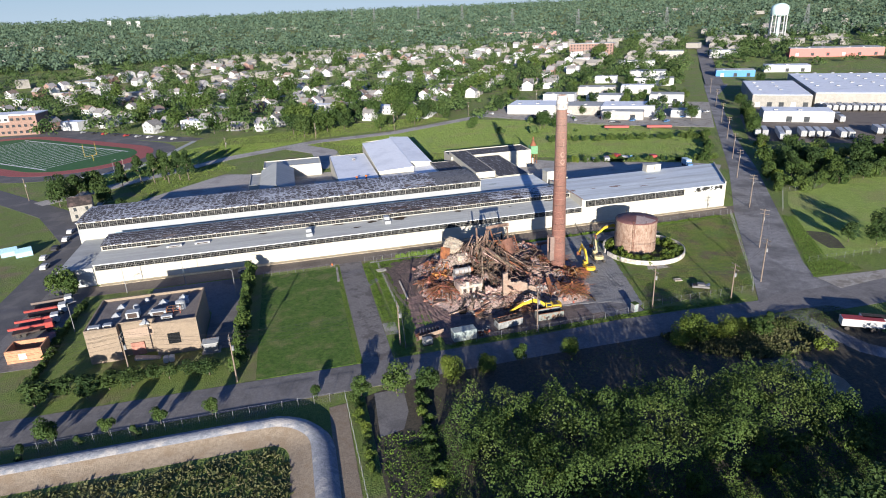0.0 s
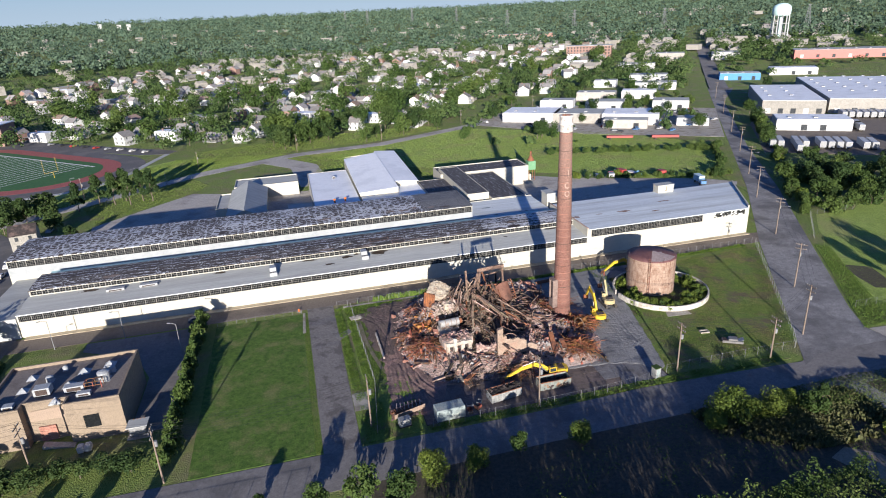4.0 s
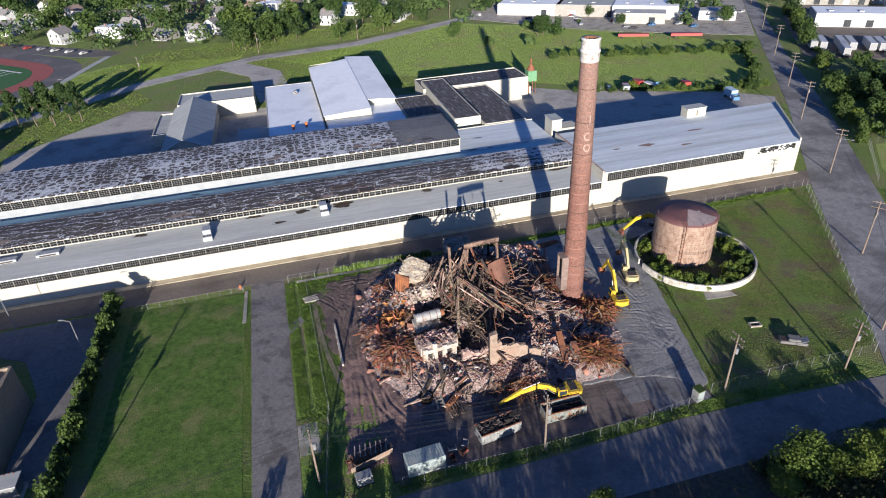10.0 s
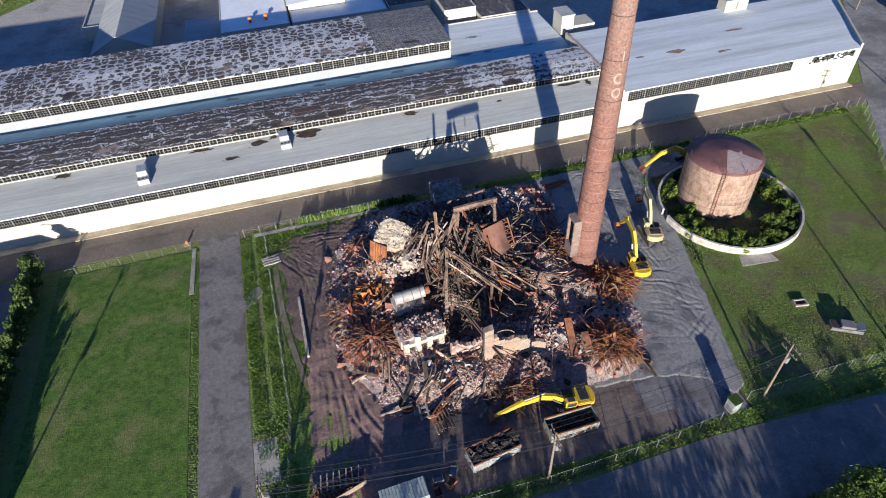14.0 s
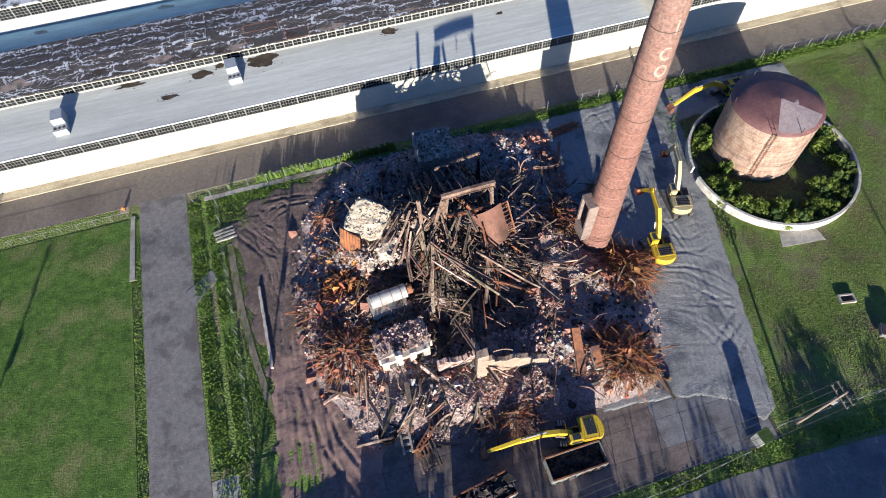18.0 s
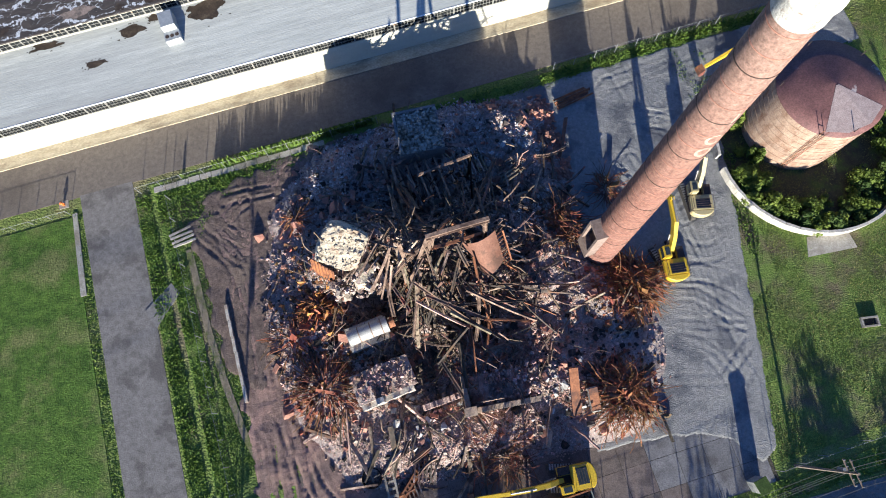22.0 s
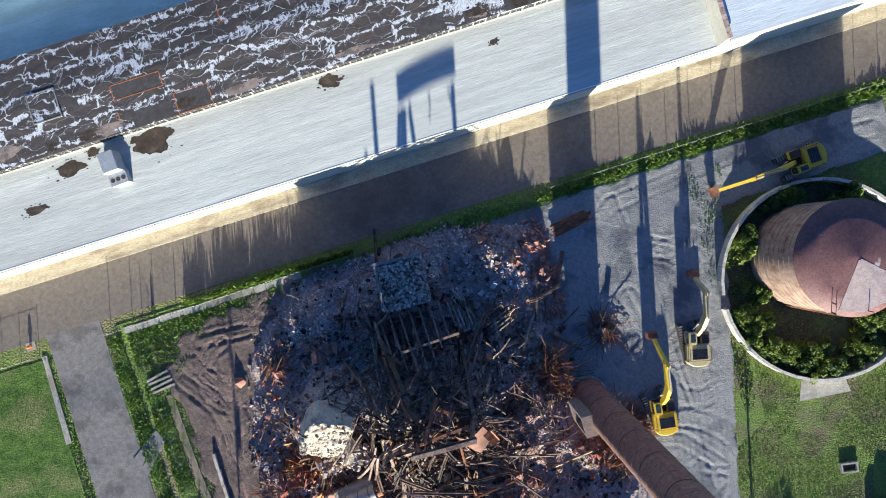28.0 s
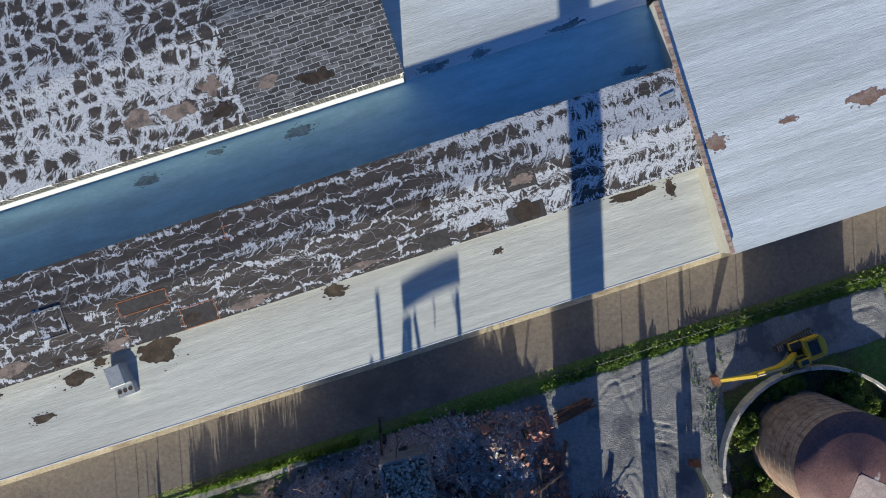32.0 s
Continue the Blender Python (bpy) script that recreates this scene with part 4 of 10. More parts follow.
gable_block("gabled_shed", "cream gabled shed with pale sheet roof", -162.9, 64, -149.1, 108, 4.5, 8, M["roof_light"])
flat_block("side_shed", "low flat-roofed cream side shed", -168, 84, -163.3, 106, 4, M["roof_light"])
flat_block("back_office", "cream flat-roofed building with parapet", -162.3, 108.6, -136, 123, 5.6, M["roof_light"])
flat_block("white_warehouse", "flat warehouse with bright white roof", -131.7, 58, -114.8, 112, 7.6, M["roof_white"], parapet=0.1)
flat_block("link_building", "small gray flat-roofed link building", -141, 58, -131.8, 76, 5, M["roof_light"], parapet=0.1)
flat_block("white_annex", "low annex with bright white flat roof", -114.4, 58, -90.2, 80, 7.5, M["roof_white"], parapet=0.1)
g2 = thing("white_hall", "tall hall with bright white pitched metal roof", "building", (-114.4, 66, 0))
part("wall", MB().box(0, 0, -0.3, 14.5, 58, 8.9), M["white_wall"], g2)
part("wall", MB().box(14.504, 10, -0.3, 23.8, 62, 8.9), M["white_wall"], g2)
for name_, gable_, y0_, y1_ in (("gable", [(0, 8.9), (14.5, 8.9), (14.5, 9.75), (0, 8.95)], 0, 58), ("gable", [(14.504, 8.9), (23.8, 8.9), (23.8, 8.95), (14.504, 9.75)], 10, 62)):
    part(name_, MB().add([(x, y, z + .026 * (y - y0_) + .0) for y in (y0_, y1_) for x, z in gable_], [(0, 1, 2, 3), (7, 6, 5, 4), (1, 5, 6, 2), (4, 0, 3, 7)]), M["white_wall"], g2)
rf_ = MB()
for quad in ([(-.3, -.3, 9.0), (14.55, -.3, 9.8), (14.55, 59, 11.34), (-.3, 55, 10.43)], [(14.56, 9, 9.8), (24.2, 9, 9.0), (24.2, 63, 10.4), (14.56, 63, 11.2)]):
    rf_.add(quad + [(x, y, z - .14) for x, y, z in quad], [(0, 1, 2, 3), (7, 6, 5, 4), (0, 4, 5, 1), (1, 5, 6, 2), (2, 6, 7, 3), (3, 7, 4, 0)])
part("roof", rf_, M["roof_white"], g2)
flat_block("tar_shed", "low shed with flaking black tar roof", -89.6, 60.5, -78.2, 81.4, 7, M["tar_far"], parapet=0.1)
flat_block("tar_range", "taller range with black tar roof and hatches", -78.1, 48.2, -70.0, 91, 9, M["tar_far"], parapet=0.1)
flat_block("tar_workshop", "workshop with flaking gray tar roof", -69.8, 45, -57, 82.5, 7.4, M["tar_far"], parapet=0.1)
flat_block("rear_range", "long cream rear range with worn dark roof", -79, 84, -40.5, 97.5, 8, M["tar_far"], parapet=0.35)

# ---- chimney ----
CH = thing("brick_chimney", "tall tapering red brick chimney with white banded top", "chimney", (-79.1, -33.6, 0))
HCH = 48.3
rad = lambda z: 2.05 - 0.72 * z / HCH


def stack_material():
    m = bpy.data.materials.new("chimney_brick")
    m.use_nodes = True
    nt = m.node_tree
    n, l = nt.nodes, nt.links
    b = n["Principled BSDF"]
    b.inputs["Roughness"].default_value = 0.88
    geo = n.new("ShaderNodeTexCoord").outputs["Object"]
    sep = n.new("ShaderNodeSeparateXYZ")
    l.new(geo, sep.inputs[0])

    def math_(op, a, c=0.0):
        x = n.new("ShaderNodeMath")
        x.operation = op
        for i, val in ((0, a), (1, c)):
            if isinstance(val, (int, float)):
                x.inputs[i].default_value = val
            else:
                l.new(val, x.inputs[i])
        return x.outputs[0]
    ang = math_("MULTIPLY", math_("ARCTAN2", sep.outputs[1], sep.outputs[0]), 1.7)
    cmb = n.new("ShaderNodeCombineXYZ")
    l.new(ang, cmb.inputs[0])
    l.new(sep.outputs[2], cmb.inputs[1])
    br = n.new("ShaderNodeTexBrick")
    br.inputs["Scale"].default_value = 1.0
    br.inputs["Brick Width"].default_value, br.inputs["Row Height"].default_value, br.inputs["Mortar Size"].default_value = 0.3, 0.16, 0.018
    br.inputs["Color1"].default_value, br.inputs["Color2"].default_value, br.inputs["Mortar"].default_value = (0.235, 0.098, 0.072, 1), (0.18, 0.07, 0.052, 1), (0.20, 0.125, 0.10, 1)
    l.new(cmb.outputs[0], br.inputs["Vector"])
    t = n.new("ShaderNodeTexNoise")
    t.inputs["Scale"].default_value, t.inputs["Detail"].default_value = 0.9, 6
    l.new(geo, t.inputs["Vector"])
    r = n.new("ShaderNodeMapRange")
    r.inputs["From Min"].default_value, r.inputs["From Max"].default_value, r.inputs["To Max"].default_value = 0.45, 0.75, 0.55
    l.new(t.outputs[0], r.inputs["Value"])
    # upper courses are paler and pitted
    soot = n.new("ShaderNodeMapRange")
    soot.inputs["From Min"].default_value, soot.inputs["From Max"].default_value, soot.inputs["To Max"].default_value = 22, 42, 0.6
    l.new(sep.outputs[2], soot.inputs["Value"])
    x1 = n.new("ShaderNodeMix")
    x1.data_type = "RGBA"
    l.new(r.outputs[0], x1.inputs["Factor"])
    l.new(br.outputs["Color"], x1.inputs[6])
    x1.inputs[7].default_value = (0.27, 0.14, 0.11, 1)
    x2 = n.new("ShaderNodeMix")
    x2.data_type = "RGBA"
    l.new(soot.outputs[0], x2.inputs["Factor"])
    l.new(x1.outputs[2], x2.inputs[6])
    x2.inputs[7].default_value = (0.29, 0.195, 0.16, 1)
    pit = n.new("ShaderNodeTexNoise")
    pit.inputs["Scale"].default_value, pit.inputs["Detail"].default_value, pit.inputs["Roughness"].default_value = 3.6, 6, 0.75
    l.new(geo, pit.inputs["Vector"])
    pr = n.new("ShaderNodeMapRange")
    pr.inputs["From Min"].default_value, pr.inputs["From Max"].default_value = 0.35, 0.68
    pr.inputs["To Min"].default_value, pr.inputs["To Max"].default_value = 0.55, 1.4
    l.new(pit.outputs[0], pr.inputs["Value"])
    hv = n.new("ShaderNodeHueSaturation")
    l.new(pr.outputs[0], hv.inputs["Value"])
    l.new(x2.outputs[2], hv.inputs["Color"])
    l.new(hv.outputs[0], b.inputs["Base Color"])
    bn = n.new("ShaderNodeBump")
    bn.inputs["Strength"].default_value, bn.inputs["Distance"].default_value = 0.6, 0.03
    l.new(br.outputs["Fac"], bn.inputs["Height"])
    bn.invert = True
    l.new(bn.outputs[0], b.inputs["Normal"])
    return m


M["stack"] = stack_material()
prof = [(rad(z), z) for z in (0, 5, 10, 15, 20, 25, 30, 35, 40, 44.8)]
part("shaft", MB().lathe(prof, 40), M["stack"], CH, "tapering red brick shaft", smooth=True)
part("flue", MB().lathe([(rad(HCH) - 0.28, HCH), (rad(HCH) - 0.28, 30), (0.01, 30)], 40), M["rust"], CH, "dark sooty flue", smooth=True)
M["stack_white"] = mat("flaked_white_paint_brick", (0.48, 0.455, 0.42), (0.62, 0.595, 0.555), 2.5, 0.85, bump=0.4, bscale=8, c3=(0.33, 0.255, 0.22), scale3=1.6, cut3=(0.56, 0.64), local=True)
part("crown", MB().lathe([(rad(44.8), 44.802), (rad(44.8) + 0.10, 45.0), (rad(46) + 0.08, 46.2), (rad(46) + 0.2, 46.3), (rad(46) + 0.2, 46.6), (rad(47) + 0.08, 46.7), (rad(48) + 0.08, 48.0), (rad(48) + 0.16, 48.05), (rad(48) + 0.16, HCH), (rad(HCH) - 0.29, HCH)], 40), M["stack_white"], CH, "white painted crown with flaking paint", smooth=True)
M["iron"] = mat("dark_iron", (0.04, 0.03, 0.028), (0.09, 0.06, 0.05), 4, 0.7, metal=0.3)
for i in range(24):
    z = 3.4 + i * 1.78
    part("hoop", MB().lathe([(rad(z) + 0.0, z - 0.06), (rad(z) + 0.025, z - 0.035), (rad(z) + 0.025, z + 0.035), (rad(z), z + 0.035)], 40), M["brick_red"] if i % 3 else M["iron"], CH, smooth=False)
part("foot", MB().lathe([(2.25, -0.3), (2.25, 0.6), (2.1, 0.8)], 40), M["concrete"], CH, "pale patched foot")
fl = MB()
for a in (-0.95, 0.95):
    fl.box(-2.85, a - 0.13, 3.5, -1.6, a + 0.13, 10.1)
fl.box(-2.85, -1.08, 10.102, -1.6, 1.08, 10.5).box(-2.85, -0.82, 3.5, -1.6, 0.82, 5.6)
part("flue_void", MB().box(-2.05, -.8, 5.6, -1.5, .8, 10.1), M["iron"], CH, "dark flue hole")
part("flue_opening", fl, mat("sooty_flue_brick", (0.17, 0.12, 0.10), (0.25, 0.185, 0.16), 2.0, 0.9, bump=0.3), CH, "broken brick flue opening at the base")
part("lightning_rod", MB().tube((-0.8, -1.05, 47.2), (-0.85, -1.1, 49.1), 0.035), M["iron"], CH)
M["letter"] = mat("faded_white_paint", (0.30, 0.20, 0.16), (0.42, 0.31, 0.26), 5, 0.9, local=True)


def stack_mark(z, kind):
    """A painted round mark that lies on the shaft, facing the street."""
    mb = MB()
    az = -1.65
    n = 28
    a0, a1 = (0, 2 * math.pi) if kind == "ring" else (0.75, 2 * math.pi - 0.75)
    pts = []
    for i in range(n + 1):
        a = a0 + (a1 - a0) * i / n
        for rr in (0.46, 0.72):
            u, v = rr * math.cos(a) * 0.82, rr * math.sin(a)
            r = rad(z + v) + 0.012
            pts.append((r * math.cos(az + u / r), r * math.sin(az + u / r), z + v))
    return mb.add(pts, [(2 * i, 2 * i + 1, 2 * i + 3, 2 * i + 2) for i in range(n)])


part("painted_mark", stack_mark(31.3, "ring"), M["letter"], CH, "faded white painted ring")
part("painted_mark", stack_mark(33.2, "arc"), M["letter"], CH, "faded white painted open ring")
bar = MB()
bar.add([(rad(z) * 1.008 * math.cos(-1.50 + u), rad(z) * 1.008 * math.sin(-1.50 + u), z) for z in (35.2, 36.7) for u in (-0.06, 0.06)], [(0, 1, 3, 2)])
part("painted_mark", bar, M["letter"], CH, "faded white painted bar")

# ---- tank in its round containment wall ----
M["tank"] = mat("rust_streaked_tank_plate", (0.255, 0.165, 0.12), (0.36, 0.26, 0.20), 1.6, 0.75, bump=0.2, bscale=7, c3=(0.165, 0.082, 0.052), scale3=1.0, cut3=(0.5, 0.72), stretch=(1.1, 1.1, 0.5))
M["tank_roof"] = mat("dull_red_oxide_paint", (0.125, 0.058, 0.056), (0.165, 0.078, 0.074), 0.8, 0.7, bump=0.1, c3=(0.40, 0.34, 0.33), scale3=0.35, cut3=(0.66, 0.72))
TK = thing("storage_tank", "rusty cylindrical storage tank with red oxide cone roof", "tank", (-50.3, -25.4, 0))
RT, HT = 6.0, 9.2
part("shell", MB().lathe([(RT, -0.2), (RT, HT)], 56), M["tank"], TK, smooth=True)
for i in range(1, 9):
    z = i * HT / 9
    part("seam", MB().lathe([(RT, z - 0.05), (RT + 0.05, z - 0.04), (RT + 0.05, z + 0.04), (RT, z + 0.05)], 56), M["tank"], TK)
part("roof", MB().lathe([(RT + 0.12, HT - 0.02), (RT + 0.12, HT + 0.1), (RT * 0.66, HT + 0.44), (RT * 0.33, HT + 0.74), (0.02, HT + 1.0)], 56), M["tank_roof"], TK, "dull red cone roof", smooth=True)
part("roof_patch", MB().add([((RT - .3) * math.cos(a) * k, (RT - .3) * math.sin(a) * k, HT + 0.20 + (1 - k) * 0.86) for a in (-2.15, -1.7, -1.2, -0.72) for k in (1.0, 0.04)], [(0, 2, 3, 1), (2, 4, 5, 3), (4, 6, 7, 5)]), mat("worn_pinkish_primer", (0.27, 0.205, 0.20), (0.36, 0.29, 0.28), 1.5, 0.8), TK, "bare gray patch on the roof")
lad = MB()
for s in (-0.25, 0.25):
    lad.tube((RT * math.cos(-2.2) - 0.1 + s * .8, RT * math.sin(-2.2) - 0.15 - s * .6, 0.2), (RT * math.cos(-2.2) - 0.1 + s * .8, RT * math.sin(-2.2) - 0.15 - s * .6, HT + 1), 0.04)
for i in range(28):
    z = 0.5 + i * 0.34
    lad.tube((RT * math.cos(-2.2) - 0.1 - .2, RT * math.sin(-2.2) - 0.15 + .15, z), (RT * math.cos(-2.2) - 0.1 + .2, RT * math.sin(-2.2) - 0.15 - .15, z), 0.025, n=5)
part("ladder", lad, M["rust"], TK)
for a in (-0.4, 0.5, 1.6, 2.8, -1.6):
    part("roof_rail", MB().tube((5.7 * math.cos(a), 5.7 * math.sin(a), HT), (5.7 * math.cos(a), 5.7 * math.sin(a), HT + 1.0), 0.05), M["iron"], TK)
# dark soil, with the shade inside the ring added to its colour
M["ring_soil"] = mat("shade_darkened_soil", (0.03, 0.032, 0.018), (0.06, 0.062, 0.03), 1.5, 0.8, bump=0.8, bscale=6, c3=(0.06, 0.10, 0.02), scale3=0.4)
sheet("ring_floor", [(-49.3 + 11.4 * math.cos(2 * math.pi * i / 40), -28.6 + 11.4 * math.sin(2 * math.pi * i / 40)) for i in range(40)], 0.045, M["ring_soil"], "dark soil inside the round wall, darkened further for shade", "soil")
RW = thing("containment_wall", "round whitewashed concrete containment wall with graffiti stains", "wall", (-49.3, -28.6, 0))
M["ring"] = mat("whitewashed_concrete", (0.46, 0.43, 0.38), (0.58, 0.55, 0.49), 1.2, 0.9, bump=0.2, c3=(0.33, 0.29, 0.24), scale3=0.7, cut3=(0.52, 0.66))
segs = 44
for i in range(segs):
    a, b = 2 * math.pi * i / segs, 2 * math.pi * (i + 1) / segs - 0.004
    if 2.96 < (a + b) / 2 < 3.1:
        continue
    r0, r1 = 11.5, 11.85
    pl = [(r0 * math.cos(a), r0 * math.sin(a)), (r1 * math.cos(a), r1 * math.sin(a)), (r1 * math.cos(b), r1 * math.sin(b)), (r0 * math.cos(b), r0 * math.sin(b))]
    part("wall_section", MB().prism(pl, -0.3, 1.35), M["ring"], RW)
sheet("ring_apron", [(-55.5, -41.8), (-49.4, -42.4), (-49.6, -40.1), (-54.6, -39.5)], 0.08, M["concrete"], "pale concrete slab outside the round wall", "pavement")

# ---- the heap of the torn-down works ----
prng = random.Random(11)
BUMPS = [(-96.5, -28.5, 7.4, 7.0), (-103, -28.5, 3.6, 4.5), (-89, -30, 2.4, 5), (-108.3, -26.3, 7.0, 4.2), (-107, -38.8, 2.8, 3.8), (-96, -42.5, 2.4, 3.8), (-84, -49.5, 2.4, 5), (-79, -40, 1.8, 3.5),
         (-113.5, -38.5, 2.2, 5), (-112.5, -32, 2.2, 4), (-95.7, -14.5, 3.4, 4.5), (-104.5, -14, 1.0, 5), (-85, -16, 1.6, 5), (-102, -35, 3.0, 5), (-88, -36, 2.6, 6), (-104, -18, 2.0, 6),
         (-84, -25, 1.8, 4), (-100, -52, 0.7, 4), (-110, -50, 0.6, 4), (-79, -14.6, 1.1, 1.6), (-79.2, -18.6, 1.2, 1.6), (-78.6, -22.6, 1.1, 1.5),
         (-111.6, -30.4, -2.6, 2.4), (-104.6, -32.0, -5.0, 2.6), (-96.6, -36.6, -5.0, 2.6), (-89.2, -32.0, -4.0, 1.9), (-103.2, -39.6, -3.4, 2.2), (-103.5, -48.0, 1.5, 3.2), (-96.5, -48.6, 1.5, 3.2), (-90.0, -46.6, 1.3, 3.0), (-109, -47.5, 1.0, 3.0), (-98.0, -20.5, -4.0, 3.6), (-91.0, -35.5, -3.0, 2.0)]
FOOT = [(-117, -16), (-120.5, -30), (-119, -44), (-115, -52), (-97, -55), (-80, -55.5), (-74.5, -48), (-74, -37), (-79, -30), (-78, -12), (-90, -9), (-108, -10)]


def inside(x, y, poly=FOOT):
    c = False
    for (x0, y0), (x1, y1) in zip(poly, poly[1:] + poly[:1]):
        if (y0 > y) != (y1 > y) and x < (x1 - x0) * (y - y0) / (y1 - y0) + x0:
            c = not c
    return c


def edge_fall(x, y):
    """How far inside the footprint, 0 at its edge to 1 three metres in."""
    if not inside(x, y):
        return 0.0
    d = 9.0
    for (x0, y0), (x1, y1) in zip(FOOT, FOOT[1:] + FOOT[:1]):
        t = max(0, min(1, ((x - x0) * (x1 - x0) + (y - y0) * (y1 - y0)) / ((x1 - x0) ** 2 + (y1 - y0) ** 2)))
        d = min(d, math.hypot(x - x0 - t * (x1 - x0), y - y0 - t * (y1 - y0)))
    return min(1.0, d / 3.0)


def heap(x, y):
    e = edge_fall(x, y)
    if e <= 0:
        return -0.15
    z = 0.5
    for bx, by, h, s in BUMPS:
        z += h * math.exp(-((x - bx) ** 2 + (y - by) ** 2) / (s * s))
    k = max(0.3, min(1.0, (y + 49) / 8)) * max(0.35, min(1.0, (x + 119) / 8))
    z *= 0.72 + 0.55 * k * noise.noise(Vector((x * 0.16, y * 0.16, 3.3)))
    z += k * 0.7 * noise.noise(Vector((x * 0.45, y * 0.45, 7.0))) + k * 0.35 * noise.noise(Vector((x * 1.1, y * 1.1, 1.0)))
    return max(0.1, z) * e - 0.15 * (1 - e)


def heap_mesh():
    mb = MB()
    st = 0.6
    nx, ny = int(48 / st), int(48 / st)
    for j in range(ny + 1):
        for i in range(nx + 1):
            x, y = -121.5 + i * st, -56.5 + j * st
            mb.v.append((x + prng.uniform(-.15, .15), y + prng.uniform(-.15, .15), heap(x, y)))
    for j in range(ny):
        for i in range(nx):
            a = j * (nx + 1) + i
            if max(mb.v[k][2] for k in (a, a + 1, a + nx + 1, a + nx + 2)) > -0.1:
                mb.f.append((a, a + 1, a + nx + 2, a + nx + 1))
    return mb


M["char"] = mat("charred_rubble", (0.024, 0.020, 0.019), (0.060, 0.048, 0.044), 1.5, 0.95, bump=0.8, bscale=6, c3=(0.13, 0.092, 0.078), scale3=0.35, cut3=(0.55, 0.68), island=0.5)
M["heap"] = mat("heaped_brick_rubble", (0.20, 0.160, 0.148), (0.42, 0.345, 0.32), 4.5, 0.95, bump=1.0, bscale=10, c3=(0.09, 0.068, 0.058), scale3=0.16, cut3=(0.56, 0.66), grain=0.5)
M["pale_rubble"] = mat("pale_concrete_rubble", (0.31, 0.24, 0.205), (0.46, 0.375, 0.33), 1.5, 0.95, bump=0.6, bscale=6, c3=(0.19, 0.14, 0.115), scale3=0.5, island=0.35)
M["wood"] = mat("weathered_timber_and_steel", (0.17, 0.112, 0.082), (0.44, 0.34, 0.255), 1.2, 0.9, bump=0.3, c3=(0.06, 0.04, 0.032), scale3=0.5, cut3=(0.48, 0.6), vary=0.55)
M["burnt"] = mat("fire_darkened_steel", (0.040, 0.031, 0.028), (0.12, 0.088, 0.074), 1.6, 0.85, bump=0.3, c3=(0.19, 0.10, 0.060), scale3=0.6, cut3=(0.5, 0.64), vary=0.5)
M["soot"] = mat("soot_black_steel", (0.008, 0.007, 0.006), (0.02, 0.016, 0.014), 2, 0.95, spec=0.04)
M["twist"] = mat("twisted_brown_steel", (0.11, 0.070, 0.052), (0.29, 0.20, 0.148), 3.0, 0.85, bump=0.2, c3=(0.08, 0.05, 0.038), scale3=0.7, island=0.45)
PILE = thing("debris_pile", "great heap of rubble, bent beams and rusty scrap", "debris pile", (0, 0, 0))
part("mound", heap_mesh(), M["heap"], PILE, "mound of broken brick and ash", smooth=False)


def scatter(n, smin, smax, pick, material, label, rng):
    mb = MB()
    k = 0
    while k < n:
        x, y = rng.uniform(-121, -73.5), rng.uniform(-56, -9)
        if inside(x, y) and rng.random() < pick(x, y):
            s = smin + (smax - smin) * rng.random() ** 3
            mb.chunk((x, y, heap(x, y) + s * 0.15), s, rng)
            k += 1
    return tagged(part("rubble", mb, material, PILE, label), kind="stuff")


def near(x, y, spots):
    return max(math.exp(-((x - a) ** 2 + (y - b) ** 2) / (r * r)) for a, b, r in spots)


scatter(13000, 0.07, 0.22, lambda x, y: 0.02 + near(x, y, [(-104, -49, 6), (-94, -50, 6), (-111, -48, 4), (-116, -33, 3), (-113, -22, 4), (-90, -44, 4)]), M["rubble"], "fine brick crumbs", random.Random(6))
scatter(32000, 0.08, 0.30, lambda x, y: 0.13 + 0.87 * near(x, y, [(-104, -48, 8), (-95, -50, 7), (-90, -42, 5), (-115, -27, 4), (-83, -14, 6), (-117, -36, 5), (-103, -13, 7), (-86, -34, 5)]), M["rubble"], "loose broken bricks", random.Random(3))
scatter(4300, 0.08, 0.40, lambda x, y: 0.1 + 0.9 * near(x, y, [(-104, -43.5, 4), (-90, -43, 4), (-108, -28, 4), (-85, -17, 3), (-95, -14, 4), (-85, -22, 3), (-84.6, -26, 2.5)]), M["pale_rubble"], "pale broken concrete and plaster", random.Random(4))
# black rubble, gathered over the pits so its colour deepens their shade
scatter(2600, 0.10, 0.5, lambda x, y: 0.05 + 0.95 * near(x, y, [(-96, -22, 7), (-92, -32, 5), (-104, -20, 6), (-82, -44, 4), (-101, -39, 4), (-96, -37, 5), (-111, -31, 4), (-104, -32, 4), (-93, -46, 3), (-106, -53, 3)]), M["char"], "blackened rubble and ash, thickened to darken the shaded voids", random.Random(5))

scatter(14000, 0.08, 0.30, lambda x, y: near(x, y, [(-107, -17.5, 3.6), (-102, -13, 4), (-89, -13.5, 4.5), (-84, -17, 4), (-104, -22, 3), (-88, -20, 4), (-86, -26, 3)]), mat("ashy_gray_rubble", (0.30, 0.285, 0.285), (0.52, 0.50, 0.50), 1.5, 0.95, island=0.4, c3=(0.20, 0.15, 0.14), scale3=0.4), "ash-gray broken rubble", random.Random(17))
scatter(2600, 0.06, 0.2, lambda x, y: near(x, y, [(-85.4, -21, 2.5), (-85, -26, 2.5), (-86.5, -16, 2.5), (-86, -31, 2)]), M["pale_rubble"], "fine pale concrete rubble", random.Random(15))
